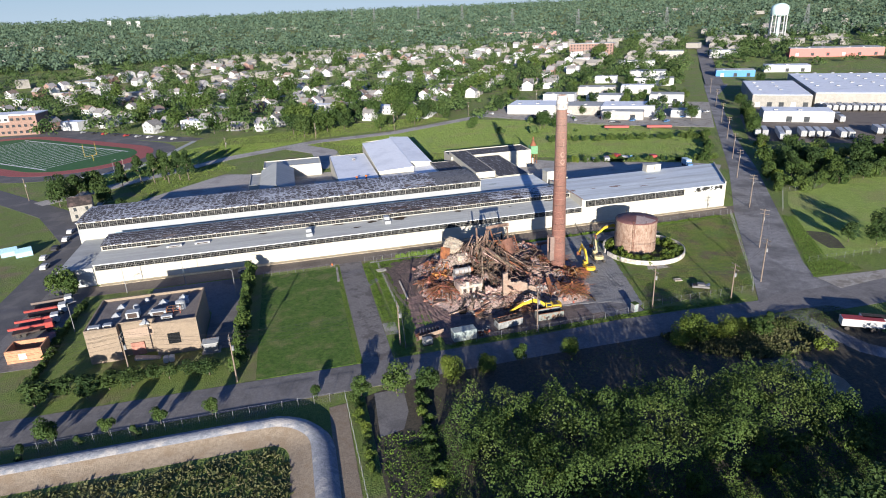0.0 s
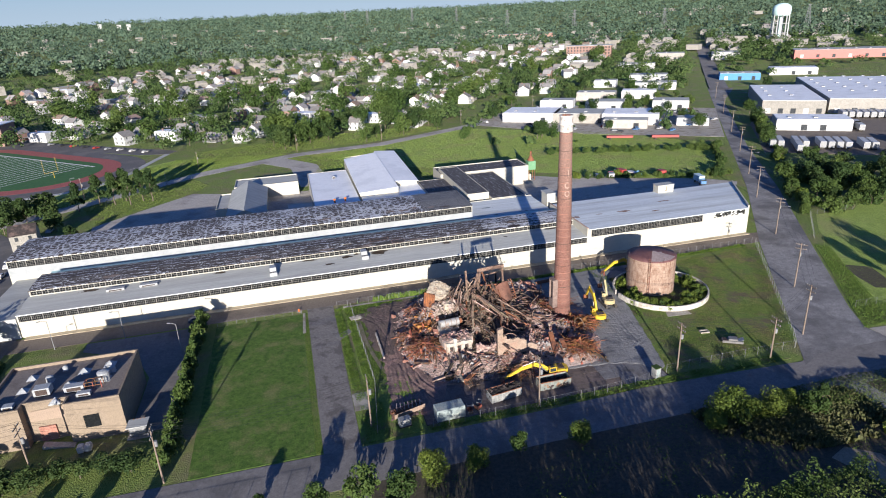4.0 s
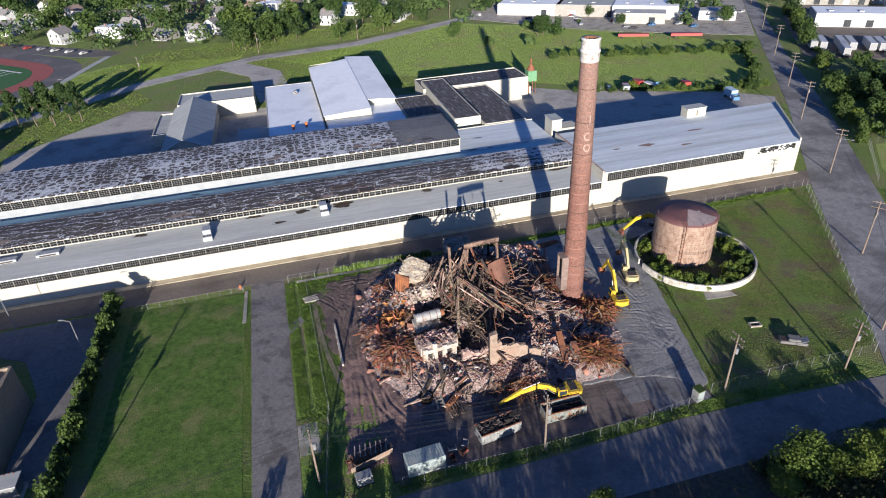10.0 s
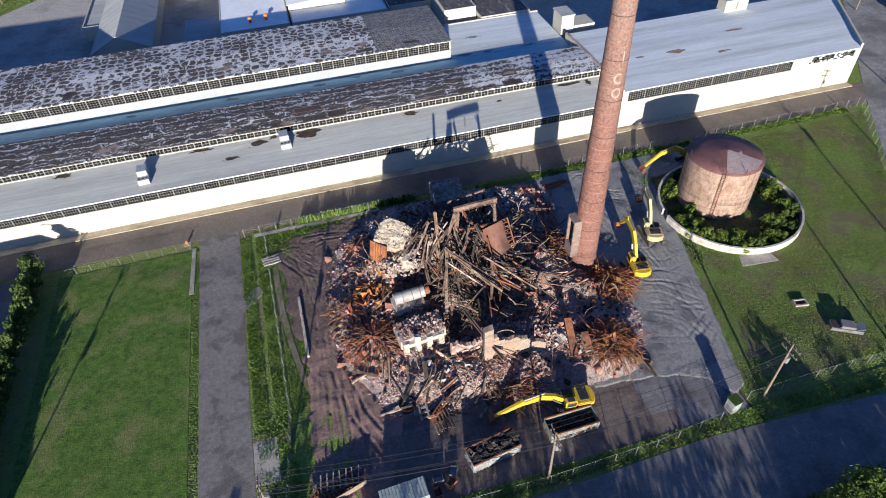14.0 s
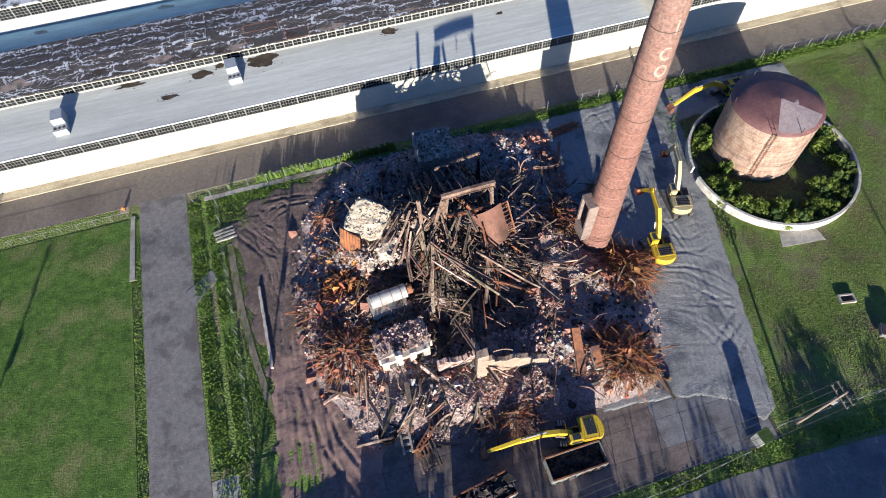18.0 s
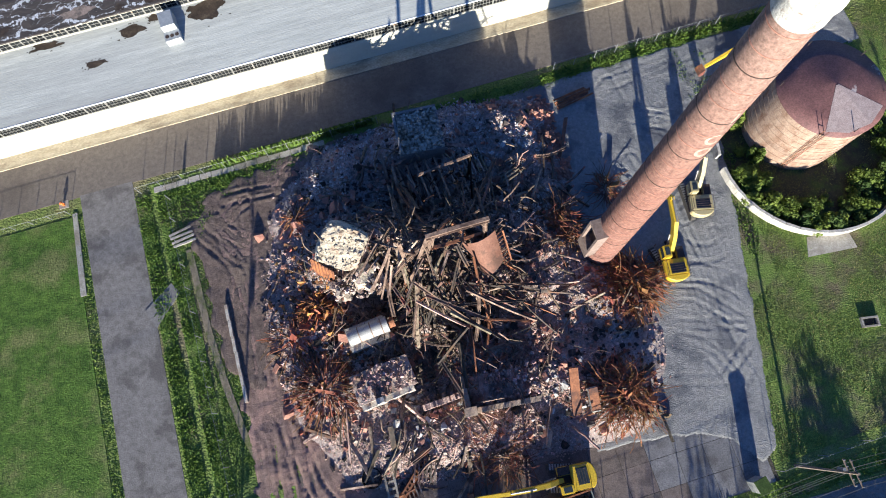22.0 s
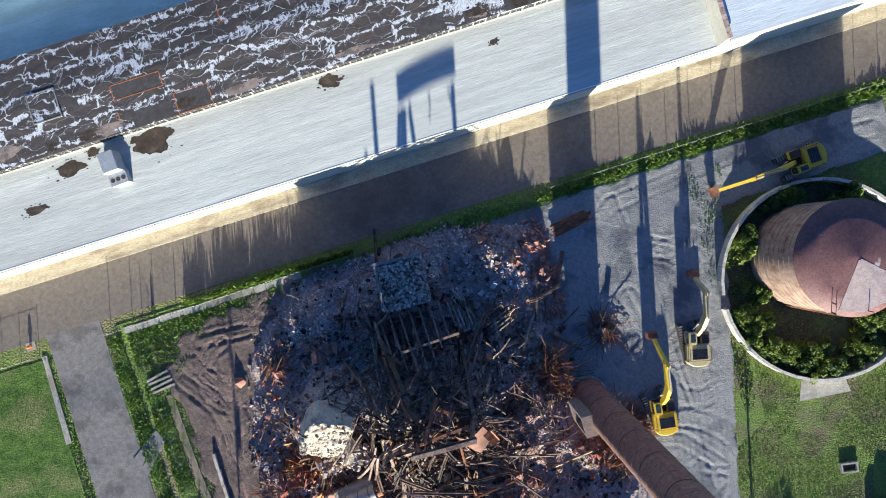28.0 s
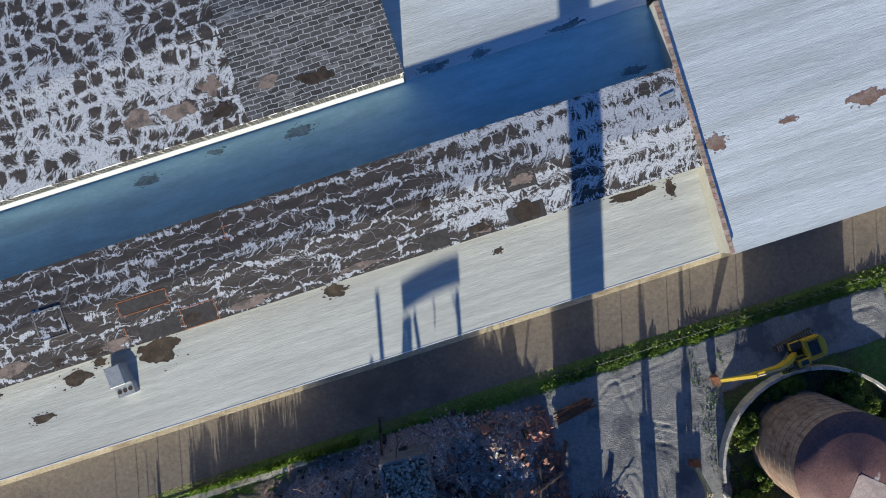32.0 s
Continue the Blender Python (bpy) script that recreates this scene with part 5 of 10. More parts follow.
scatter(28000, 0.08, 0.25, lambda x, y: near(x, y, [(-104, -49.4, 4.4), (-97, -50, 4.4), (-90.5, -47.5, 3.6), (-93, -50, 3), (-110, -48.5, 3), (-100, -46, 3), (-88, -39, 3.4), (-92, -45.5, 3), (-86, -44, 2.6), (-113, -46, 2)]), mat("dusty_pink_brick_rubble", (0.42, 0.305, 0.255), (0.60, 0.475, 0.41), 2.0, 0.9, island=0.4, c3=(0.33, 0.19, 0.14), scale3=0.5), "loose dusty pink bricks", random.Random(16))
scatter(120, 0.25, 0.8, lambda x, y: near(x, y, [(-85.2, -16.6, 2.4), (-105, -44.5, 3), (-89, -47.5, 3)]), mat("broken_gray_stone", (0.34, 0.335, 0.33), (0.48, 0.47, 0.455), 1.5, 0.9, bump=0.4, c3=(0.25, 0.21, 0.19), scale3=0.6, island=0.3), "large pale broken stones", random.Random(12))
scatter(1900, 0.12, 0.6, lambda x, y: near(x, y, [(-114, -34, 3.6), (-113, -27, 3.4), (-110, -38, 3), (-116, -40, 3), (-82, -50, 3), (-79, -39, 3), (-83.2, -29.8, 2.2)]), M["rust"], "rusty plate scrap and broken castings", random.Random(14))
scatter(700, 0.2, 0.7, lambda x, y: near(x, y, [(-79, -14.6, 1.5), (-79.2, -18.6, 1.5), (-78.6, -22.6, 1.4)]), M["brick_red"], "lumps of brown brick in low heaps", random.Random(13))
scatter(520, 0.35, 1.1, lambda x, y: 0.1 + 0.9 * near(x, y, [(-101, -41, 7), (-90, -38, 7), (-110, -30, 5), (-88, -18, 6), (-104, -20, 6)]), M["brick_red"], "broken chunks of brick wall", random.Random(8))
scatter(300, 0.35, 1.0, lambda x, y: 0.15 + 0.85 * near(x, y, [(-92, -26, 6), (-100, -38, 6), (-86, -44, 5), (-108, -36, 5)]), M["char"], "blackened broken masonry", random.Random(9))

# beams that lean and lie about the peak, each a part
BEAM = []
SHAPES = [(bar_profile(.13, .15), 0.0), (bar_profile(.11, .13), 0.55), (girder_profile(.14, .15, .045), 0.8), (girder_profile(.14, .15, .045), 0.15), (bar_profile(.24, .02), 0.45), (girder_profile(.11, .14, .05), -0.7), (bar_profile(.07, .08), 1.1), (girder_profile(.15, .17, .05), 0.2), (bar_profile(.09, .1), 0.7), (bar_profile(.28, .025), 0.3)]
for k, (prof_, sag) in enumerate(SHAPES):
    sag *= .28
    line_ = [(i / 6 - .5, .25 * sag * math.sin(5 * i / 6), sag * (.5 - (i / 3 - 1) ** 2)) for i in range(7)]
    me = MB().sweep(prof_, line_, Euler((0, 0, 0)).to_quaternion()).mesh("beam")
    me.materials.append(M["burnt"] if k > 6 else M["wood"] if k in (0, 1, 4, 6) else M["rust"] if k == 5 else M["twist"])
    BEAM.append(me)


def beam(a, b, k, roll=0.0, w=1.0):
    a, b = Vector(a), Vector(b)
    ob = part("beam", BEAM[k], None, PILE)
    d = b - a
    ob.matrix_basis = Matrix.LocRotScale((a + b) / 2, d.to_track_quat("X", "Z") @ Euler((roll, 0, 0)).to_quaternion(), (d.length, 1.35 * w, 1.35 * w))
    return ob


br = random.Random(21)


def sheaf(n, a, b, wide, k=(0, 1, 2, 3, 5, 6, 7, 7, 8), tilt=0.9):
    """Fallen beams that lie roughly side by side from a high end to a low one."""
    a, b = Vector(a), Vector(b)
    s = (b - a).cross(Vector((0, 0, 1))).normalized()
    for i in range(n):
        o = (i / max(1, n - 1) - .5) * wide
        f0 = br.uniform(-.05, .5)
        f1 = f0 + br.uniform(.3, .75)
        p = a.lerp(b, f0) + s * (o * br.uniform(.6, 1.1) + br.gauss(0, .3)) + Vector((br.gauss(0, tilt), br.gauss(0, tilt), br.gauss(0, tilt)))
        q = a.lerp(b, f1) + s * (o * br.uniform(.8, 1.6) + br.gauss(0, .4)) + Vector((br.gauss(0, tilt * 1.4), br.gauss(0, tilt * 1.4), br.gauss(0, .5)))
        q.z = max(q.z, heap(q.x, q.y) + .1) + br.uniform(-.2, .7)
        p.z = max(p.z, heap(p.x, p.y) + .3)
        beam(p, q, br.choice(k), br.uniform(0, 6), br.uniform(0.32, 0.85))


# the collapsed roof: sheaves of bent beams falling from the frame
sheaf(7, (-99.5, -29.5, 12.2), (-104.5, -34.5, 5.5), 5.5)
sheaf(15, (-98.5, -30.5, 11.5), (-100.5, -37.5, 4.5), 5.0)
sheaf(12, (-103.2, -27.2, 9.6), (-106.6, -33.0, 6.0), 4.5)
sheaf(9, (-96.0, -33.0, 9.0), (-96.5, -41.5, 4.0), 5.0, (7, 7, 8, 8, 9, 2, 5))
sheaf(9, (-100.5, -34.0, 9.2), (-91.5, -40.0, 4.2), 2.6)
sheaf(7, (-97.0, -35.0, 7.0), (-86.0, -38.0, 3.2), 2.4, (7, 7, 8, 8, 9, 2, 5))
sheaf(8, (-99.0, -28.0, 10.5), (-101.5, -20.5, 3.0), 5.0, (7, 7, 8, 8, 9, 2, 5))
sheaf(8, (-93.5, -28.0, 9.5), (-91.0, -21.0, 3.0), 4.5, (7, 7, 8, 8, 9, 2, 5))
sheaf(7, (-98.2, -39.0, 5.5), (-98.8, -46.5, 3.4), 2.0, (7, 7, 8, 8, 9, 2, 5))
sheaf(7, (-106.0, -46.5, 2.5), (-109.5, -52.5, 0.8), 2.5, tilt=.3)
sheaf(6, (-112.0, -42.0, 2.6), (-112.5, -51.0, 0.7), 2.2, (0, 4, 1), .3)
sheaf(6, (-101.0, -50.5, 1.2), (-104.5, -55.0, 0.5), 3.5, (0, 4, 1), .2)
sheaf(9, (-99.0, -24.5, 6.0), (-98.0, -18.0, 2.6), 6.0, (3, 1, 2), .2)
for i in range(44):   # odd beams that stick out round the peak
    a = br.uniform(0, 2 * math.pi)
    top = Vector((-97.8 + br.gauss(0, 2.4), -30.5 + br.gauss(0, 2.4), 0))
    top.z = max(heap(top.x, top.y), 3.0) + br.uniform(0.6, 3.2)
    r = br.uniform(3.0, 8.5)
    low = Vector((top.x + r * math.cos(a) * 1.1, top.y + r * math.sin(a) * 0.9 - 1.2, 0))
    low.z = heap(low.x, low.y) + br.uniform(-0.2, 0.8)
    beam(low, top, br.choice((0, 2, 5, 6, 7, 7, 8, 8)), br.uniform(0, 3), br.uniform(0.5, 1.1))
for i in range(120):   # beams lying over the whole heap
    while True:
        x, y = br.uniform(-118, -76), br.uniform(-53, -11)
        if inside(x, y) and br.random() < 0.12 + near(x, y, [(-101, -34, 8), (-92, -38, 7), (-106, -50, 6), (-84, -48, 5), (-94, -20, 6), (-83, -24, 4)]):
            break
    a, ln = br.uniform(0, 6.3), br.uniform(1.8, 5.5)
    p = Vector((x, y, heap(x, y) + br.uniform(0.1, 0.6)))
    q = Vector((x + ln * math.cos(a), y + ln * math.sin(a), 0))
    q.z = max(heap(q.x, q.y), 0) + br.uniform(0.1, 1.3)
    beam(p, q, br.choice((0, 1, 2, 4, 5, 6, 7, 7, 8, 8, 9)), br.uniform(0, 3), br.uniform(0.45, 1.0))


def bent(rng, start, ln, droop, r, n=5, steps=5, aim=None, rise_=(0.1, 1.1)):
    """A curved bar as a run of short tubes."""
    a = rng.uniform(0, 6.3) if aim is None else aim + rng.gauss(0, 0.5)
    el = rng.uniform(*rise_)
    d = Vector((math.cos(a) * math.cos(el), math.sin(a) * math.cos(el), math.sin(el)))
    p = Vector(start)
    pts = [p.copy()]
    for i in range(steps):
        d = (d + Vector((rng.gauss(0, .22), rng.gauss(0, .22), -droop))).normalized()
        p = p + d * ln / steps
        p.z = max(p.z, max(heap(p.x, p.y), 0) + 0.05)
        pts.append(p.copy())
    return pts


tr = random.Random(31)
tw = MB()
for i in range(1050):
    while True:
        x, y = tr.gauss(-98, 7.0), tr.gauss(-33, 8.0)
        if inside(x, y):
            break
    tw.path(bent(tr, (x, y, heap(x, y)), tr.uniform(1.2, 5.0), tr.uniform(0.1, 0.4), tr.uniform(0.03, 0.11)), tr.uniform(0.03, 0.12), n=4)
tagged(part("twisted_steel", tw, M["twist"], PILE, "bent and torn steel sections"), kind="stuff")

st_ = MB()
for i in range(420):   # splintered laths among the steel
    while True:
        x, y = tr.gauss(-101, 4.2), tr.gauss(-35, 5.5)
        if inside(x, y):
            break
    a, el, ln = tr.uniform(0, 6.3), tr.uniform(-.3, .9), tr.uniform(.7, 3.2)
    d = Vector((math.cos(a) * math.cos(el), math.sin(a) * math.cos(el), math.sin(el))) * ln
    p = Vector((x, y, heap(x, y) + tr.uniform(.1, 1.2)))
    q = p + d
    q.z = max(q.z, heap(q.x, q.y) + .05)
    st_.path([p, p.lerp(q, .5) + Vector((tr.gauss(0, .06), tr.gauss(0, .06), tr.gauss(0, .06))), q], tr.uniform(.02, .06), n=4)
tagged(part("lath", st_, M["wood"], PILE, "splintered pale laths"), kind="stuff")

TANGLES = [(-113.8, -40.2, 2.2, 3.3, 230, "rust"), (-116.2, -33.6, 1.2, 2.6, 90, "rust"), (-82.8, -50.4, 1.9, 3.0, 300, "rust_bright"), (-77.2, -38.8, 1.3, 2.9, 420, "rust_bright"), (-83.2, -29.6, 1.4, 2.4, 220, "rust"),
           (-112.6, -31.0, 2.4, 2.2, 150, "rust_bright"), (-97.5, -52.5, 0.9, 2.6, 160, "rust"), (-75.3, -26.6, 0.7, 1.2, 70, "rust"), (-112.8, -19.5, 1.2, 1.4, 60, "rust_bright")]
for x, y, h, r, n, mt in TANGLES:
    mb = MB()
    for i in range(n):
        a, q = tr.uniform(0, 6.3), r * tr.random() ** 0.6
        s = (x + q * math.cos(a), y + q * math.sin(a), max(heap(x, y), 0.2) + h * (1 - q / r) * tr.random() + 0.1)
        if x < -110:
            mb.path([s, Vector(s) + Vector((math.cos(a) * .5, math.sin(a) * .5, .12)) * (r * tr.uniform(.3, .62)), Vector(s) + Vector((math.cos(a + tr.gauss(0, .2)), math.sin(a + tr.gauss(0, .2)), -.12)) * r * tr.uniform(.35, .95)], tr.uniform(0.028, 0.07), n=4)
            continue
        mb.path(bent(tr, s, tr.uniform(1.4, 4.0), tr.uniform(0.02, 0.2), 0.03, aim=a + tr.choice((-1.3, -.5, .5, 1.3)), rise_=(-.1, .45)), tr.uniform(0.022, 0.055), n=4)
    for i in range(n // 30):
        a, q = tr.uniform(0, 6.3), r * tr.random()
        mb.block((x + q * math.cos(a), y + q * math.sin(a), max(heap(x, y), 0.2) + tr.uniform(0.2, h)), (tr.uniform(.5, 2.2), tr.uniform(.2, .9), .06), tr.uniform(0, 360), tr.uniform(0, 360), tr.uniform(0, 360))
    extra = [tr.uniform(0, 6.3) for _ in range(14)]
    sc = thing("scrap_bundle", "tangle of rusty reinforcing bars and scrap iron", "scrap metal", (0, 0, 0), group="scrap bundles on the heap")
    tagged(part("tangle", mb, M[mt], sc), kind="stuff")
    for a in extra:
        q = r * tr.random() ** .5
        s = (x + q * math.cos(a), y + q * math.sin(a), max(heap(x, y), .2) + h * (1 - q / r) * .7 + .2)
        part("bent_bar", MB().path(bent(tr, s, tr.uniform(1.2, 2.6), .2, .03, aim=a, rise_=(0, .5)), .05, n=5), M[mt], sc)

# yellow-orange sheet scrap on the west shoulder
ys = thing("sheet_scrap", "crumpled yellow-orange sheet metal scrap", "scrap metal", (0, 0, 0))
M["ochre"] = mat("ochre_rusted_sheet", (0.34, 0.145, 0.035), (0.46, 0.22, 0.06), 2.0, 0.8, c3=(0.18, 0.075, 0.03), scale3=0.8, island=0.4, bump=0.5, bscale=4)
for i in range(34):
    x, y = -112.4 + tr.gauss(0, 1.3), -31.0 + tr.gauss(0, 1.3)
    a_ = [Vector((tr.uniform(-.55, .55), tr.uniform(-.55, .55), tr.uniform(-.45, .45))) for _ in range(4)]
    a_.sort(key=lambda q: math.atan2(q.y, q.x))
    o = Vector((x, y, heap(x, y) + tr.uniform(.2, 1.6)))
    part("sheet", MB().add([o + q for q in a_] + [o + q - Vector((0, 0, .04)) for q in a_], [(0, 1, 2), (0, 2, 3), (6, 5, 4), (7, 6, 4), (0, 4, 5, 1), (1, 5, 6, 2), (2, 6, 7, 3), (3, 7, 4, 0)]), M["ochre"], ys)
# slatted roof panels lying in the heap
for x, y, z, rz, tx in ((-105.4, -25.2, 7.9, -38, 12), (-92.6, -24.8, 4.6, 80, 12), (-90.4, -19.6, 3.2, 95, 8), (-105.8, -51.2, 1.2, 70, 6), (-108.0, -54.2, .6, 96, 4), (-86.4, -21.5, 2.6, 20, 14)):
    sp_ = thing("slat_panel", "fallen roof panel of parallel battens", "debris panel", (x, y, z), rz, group="slat panels on the heap")
    for k in range(6):
        part("slat", MB().block((0, -1.1 + k * .44, .06 * math.sin(k)), (3.2 + .3 * math.sin(3 * k), .16, .14), tx, 4, 1.5 * math.sin(2 * k)), M["wood"], sp_)
    for u_ in (-1.1, 1.0):
        part("batten", MB().block((u_, 0, -.12), (.14, 2.6, .1), tx, 4, 0), M["twist"], sp_)

# standing remains
M["plaster"] = mat("dirty_white_plaster", (0.38, 0.34, 0.29), (0.50, 0.455, 0.40), 1.0, 0.9, bump=0.4, bscale=5, c3=(0.36, 0.27, 0.21), scale3=0.7, cut3=(0.5, 0.62))
M["tan_wall"] = mat("tan_rendered_brick", (0.25, 0.18, 0.135), (0.33, 0.25, 0.195), 1.0, 0.9, bump=0.4, bscale=5, c3=(0.30, 0.20, 0.15), scale3=0.6, cut3=(0.5, 0.62))


def ragged(mb, x0, x1, y0, y1, z0, zt, rng, step=0.5):
    """A wall with a broken top edge."""
    n = max(1, int((x1 - x0) / step * 1.8))
    xs = [x0 + (x1 - x0) * i / n for i in range(n + 1)]
    v = []
    for i, x in enumerate(xs):
        z = zt(i / n) + rng.uniform(-.3, .25)
        v += [(x, y0, z0), (x, y1, z0), (x, y1, z + rng.uniform(-.15, .15)), (x, y0, z)]
    f = [(0, 1, 2, 3), (4 * n + 3, 4 * n + 2, 4 * n + 1, 4 * n)]
    for i in range(n):
        a, b = 4 * i, 4 * i + 4
        f += [(a, a + 3, b + 3, b), (a + 3, a + 2, b + 2, b + 3), (a + 2, a + 1, b + 1, b + 2), (a + 1, a, b, b + 1)]
    mb.add(v, f)


def litter(parent, n, box, mt, rng, lo=.15, hi=.6):
    """Broken lumps lying over a ruin."""
    mb = MB()
    for i in range(n):
        mb.chunk((rng.uniform(box[0], box[3]), rng.uniform(box[1], box[4]), rng.uniform(box[2], box[5])), lo + (hi - lo) * rng.random() ** 2, rng)
    return tagged(part("rubble", mb, M[mt], parent), kind="stuff")


rr = random.Random(8)
rw = thing("ruined_wall", "whitewashed wall stump with three empty window openings", "ruin", (-107.4, -43.2, 0), 6)
mb = MB()
ragged(mb, -3.0, -2.2, -0.3, 0.3, 0, lambda u: 4.2, rr)
for k in (-2.2, -0.5, 1.2):
    mb.box(k, -0.3, 0, k + 0.9, 0.3, 1.7)
    mb.box(k, -0.3, 3.0, k + 0.9, 0.3, 3.7)
    ragged(mb, k + 0.9, k + 1.7, -0.3, 0.3, 0, lambda u: 4.1 - 0.25 * k, rr)
part("wall", mb, M["plaster"], rw)
mb = MB()
ragged(mb, -3.2, 3.4, 0.3, 3.6, 2.4, lambda u: 4.3 - 0.5 * u, rr, 0.8)
part("slab", mb, M["pale_rubble"], rw, "broken floor slab piled with rubble")
litter(rw, 420, (-3.2, .3, 4.0, 3.4, 3.6, 4.5), "rubble", rr, .1, .4)
litter(rw, 160, (-3.6, -2.6, .1, 3.8, -.4, .5), "rubble", rr)
for k in (-1.75, -0.05, 1.65):
    part("opening", MB().box(k - .44, 0.12, 1.72, k + .44, 0.2, 2.98), M["char"], rw, "dark empty opening")
rt = thing("ruined_house", "tan rendered wall stump with tall pier", "ruin", (-95.7, -47.6, 0), -6)
mb = MB()
ragged(mb, -4.4, -3.2, -0.45, 0.45, 0, lambda u: 7.6, rr, 0.6)
ragged(mb, -3.2, -2.4, -0.25, 0.3, 0, lambda u: 5.6, rr, 0.4)
ragged(mb, -2.4, -1.6, -0.25, 0.3, 1.9, lambda u: 5.2, rr, 0.4)
ragged(mb, -1.6, 4.2, -0.25, 0.3, 0, lambda u: 4.6 + 0.6 * math.sin(5 * u) - 0.9 * u, rr, 0.5)
part("wall", mb, M["tan_wall"], rt)
mb = MB()
for k in range(6):
    ragged(mb, -4.2, -3.7, 0.4 + k * .7, 1.1 + k * .7, 0, lambda u: 6.0 - .75 * k, rr)
part("side_wall", mb, M["tan_wall"], rt)
mb = MB()
for k in range(3):
    ragged(mb, 3.6, 4.1, 0.4 + k * .7, 1.1 + k * .7, 0, lambda u: 2.6 - .7 * k, rr)
part("side_wall", mb, M["tan_wall"], rt)
mb = MB()
ragged(mb, -3.4, 3.8, 0.31, 3.7, 2.0, lambda u: 3.3 - .6 * u, rr, 0.7)
part("slab", mb, M["rubble"], rt, "broken floor slab heaped with brick")
part("doorway", MB().box(-2.4, 0.0, 0, -1.6, 0.12, 1.9), M["char"], rt, "dark doorway")
for x0, x1 in ((-1.2, 0.0), (2.6, 3.9)):
    part("white_panel", MB().box(x0, -0.27, 0.2, x1, -0.254, 1.5), M["plaster"], rt, "patch of white paint")
part("arch_scrap", MB().path([(-1.5 + 1.6 * math.cos(a), 0.8, 4.2 + 1.5 * math.sin(a)) for a in [math.pi * i / 10 for i in range(11)]], 0.1), M["twist"], rt, "bent iron arch")
litter(rt, 620, (-3.6, .4, 2.6, 4.2, 3.9, 3.7), "rubble", rr, .1, .42)
litter(rt, 160, (-4.6, -2.4, .1, 4.6, -.4, .5), "rubble", rr)
bw = thing("brick_stump", "broken pink brick wall heaped with rubble", "ruin", (-101.6, -45.2, 0), 3)
mb = MB()
ragged(mb, -2.6, 2.4, -.3, .3, 0, lambda u: 3.4 - .9 * u + .5 * math.sin(9 * u), rr, .4)
part("wall", mb, M["rubble"], bw)
litter(bw, 260, (-2.6, -1.6, .2, 2.6, 1.8, 1.6), "rubble", rr, .12, .5)
cb = thing("concrete_block", "toppled pale concrete block on the heap", "ruin", (-107.7, -27.4, 6.0))
FACE = [Vector(p) - Vector((-107.7, -27.4, 6.0)) for p in ((-111.0, -27.7, 9.5), (-107.1, -30.0, 8.2), (-104.5, -26.9, 9.3), (-108.0, -24.9, 11.1))]
up_ = (FACE[1] - FACE[0]).cross(FACE[3] - FACE[0]).normalized()
mid_ = sum(FACE, Vector()) / 4 - up_ * 1.9
cm = lump((1, 1, 1), 14, 0, 3.0)
ex_, ey_ = (FACE[1] + FACE[2] - FACE[0] - FACE[3]) / 2, (FACE[2] + FACE[3] - FACE[0] - FACE[1]) / 2
rough_ = []
for x, y, z in cm.v:
    p = mid_ + ex_ * x * 1.08 + ey_ * y * 1.08 + up_ * z * 3.9
    rough_.append(tuple(p + .20 * noise.noise_vector(p * .7) + .15 * noise.noise_vector(p * 2.1)))
cm.v = rough_
M["cream_block"] = mat("broken_cream_concrete", (0.33, 0.275, 0.21), (0.47, 0.41, 0.33), 1.6, 0.92, bump=0.8, bscale=5, c3=(0.27, 0.185, 0.135), scale3=0.7, cut3=(0.54, 0.66), grain=0.35)
part("body", cm, M["cream_block"], cb, "broken white concrete mass")
crust = MB()
for i in range(150):   # spalled crust on the tilted face
    u, v = rr.uniform(-.5, .5), rr.uniform(-.5, .5)
    p = mid_ + ex_ * u + ey_ * v + up_ * 1.95
    crust.chunk(tuple(p - up_ * .06), rr.uniform(.1, .3), rr)
tagged(part("crust", crust, M["cream_block"], cb), kind="stuff")
litter(cb, 160, (-2.4, -4.4, -2.0, 3.2, -2.2, 1.2), "pale_rubble", rr, .25, .8)
cs = thing("concrete_stump", "small whitewashed concrete stump below the block", "ruin", (-106.4, -30.0, 5.2), 12)
sm = lump((2.5, 2.1, 2.8), 6, .3, 8.0)
sm.v = [(x, y, z + .6) for x, y, z in sm.v]
part("body", sm, M["cream_block"], cs)
litter(cs, 120, (-2, -2, -.6, 2, 2, .8), "pale_rubble", rr, .2, .6)
nb = thing("concrete_bunker", "roofless concrete cell filled with rubble", "ruin", (-95.7, -14.3, 0), -4)
part("wall", MB().box(-2.7, -2.8, 0, 2.7, -2.5, 4.6), M["slab_gray"], nb)
part("wall", MB().box(-2.7, 2.5, 0, 2.7, 2.8, 5.0), M["slab_gray"], nb)
part("wall", MB().box(-2.7, -2.5, 0, -2.4, 2.5, 4.9), M["slab_gray"], nb)
part("wall", MB().box(2.4, -2.5, 0, 2.7, 2.5, 4.6), M["slab_gray"], nb)
fillm = MB()
for i in range(900):
    fillm.chunk((rr.uniform(-2.6, 2.6), rr.uniform(-2.7, 2.7), 4.5 + rr.uniform(-.2, .45)), rr.uniform(.1, .42), rr)
tagged(part("fill", fillm.box(-2.4, -2.5, 0, 2.4, 2.5, 4.25), M["concrete"], nb), kind="stuff")
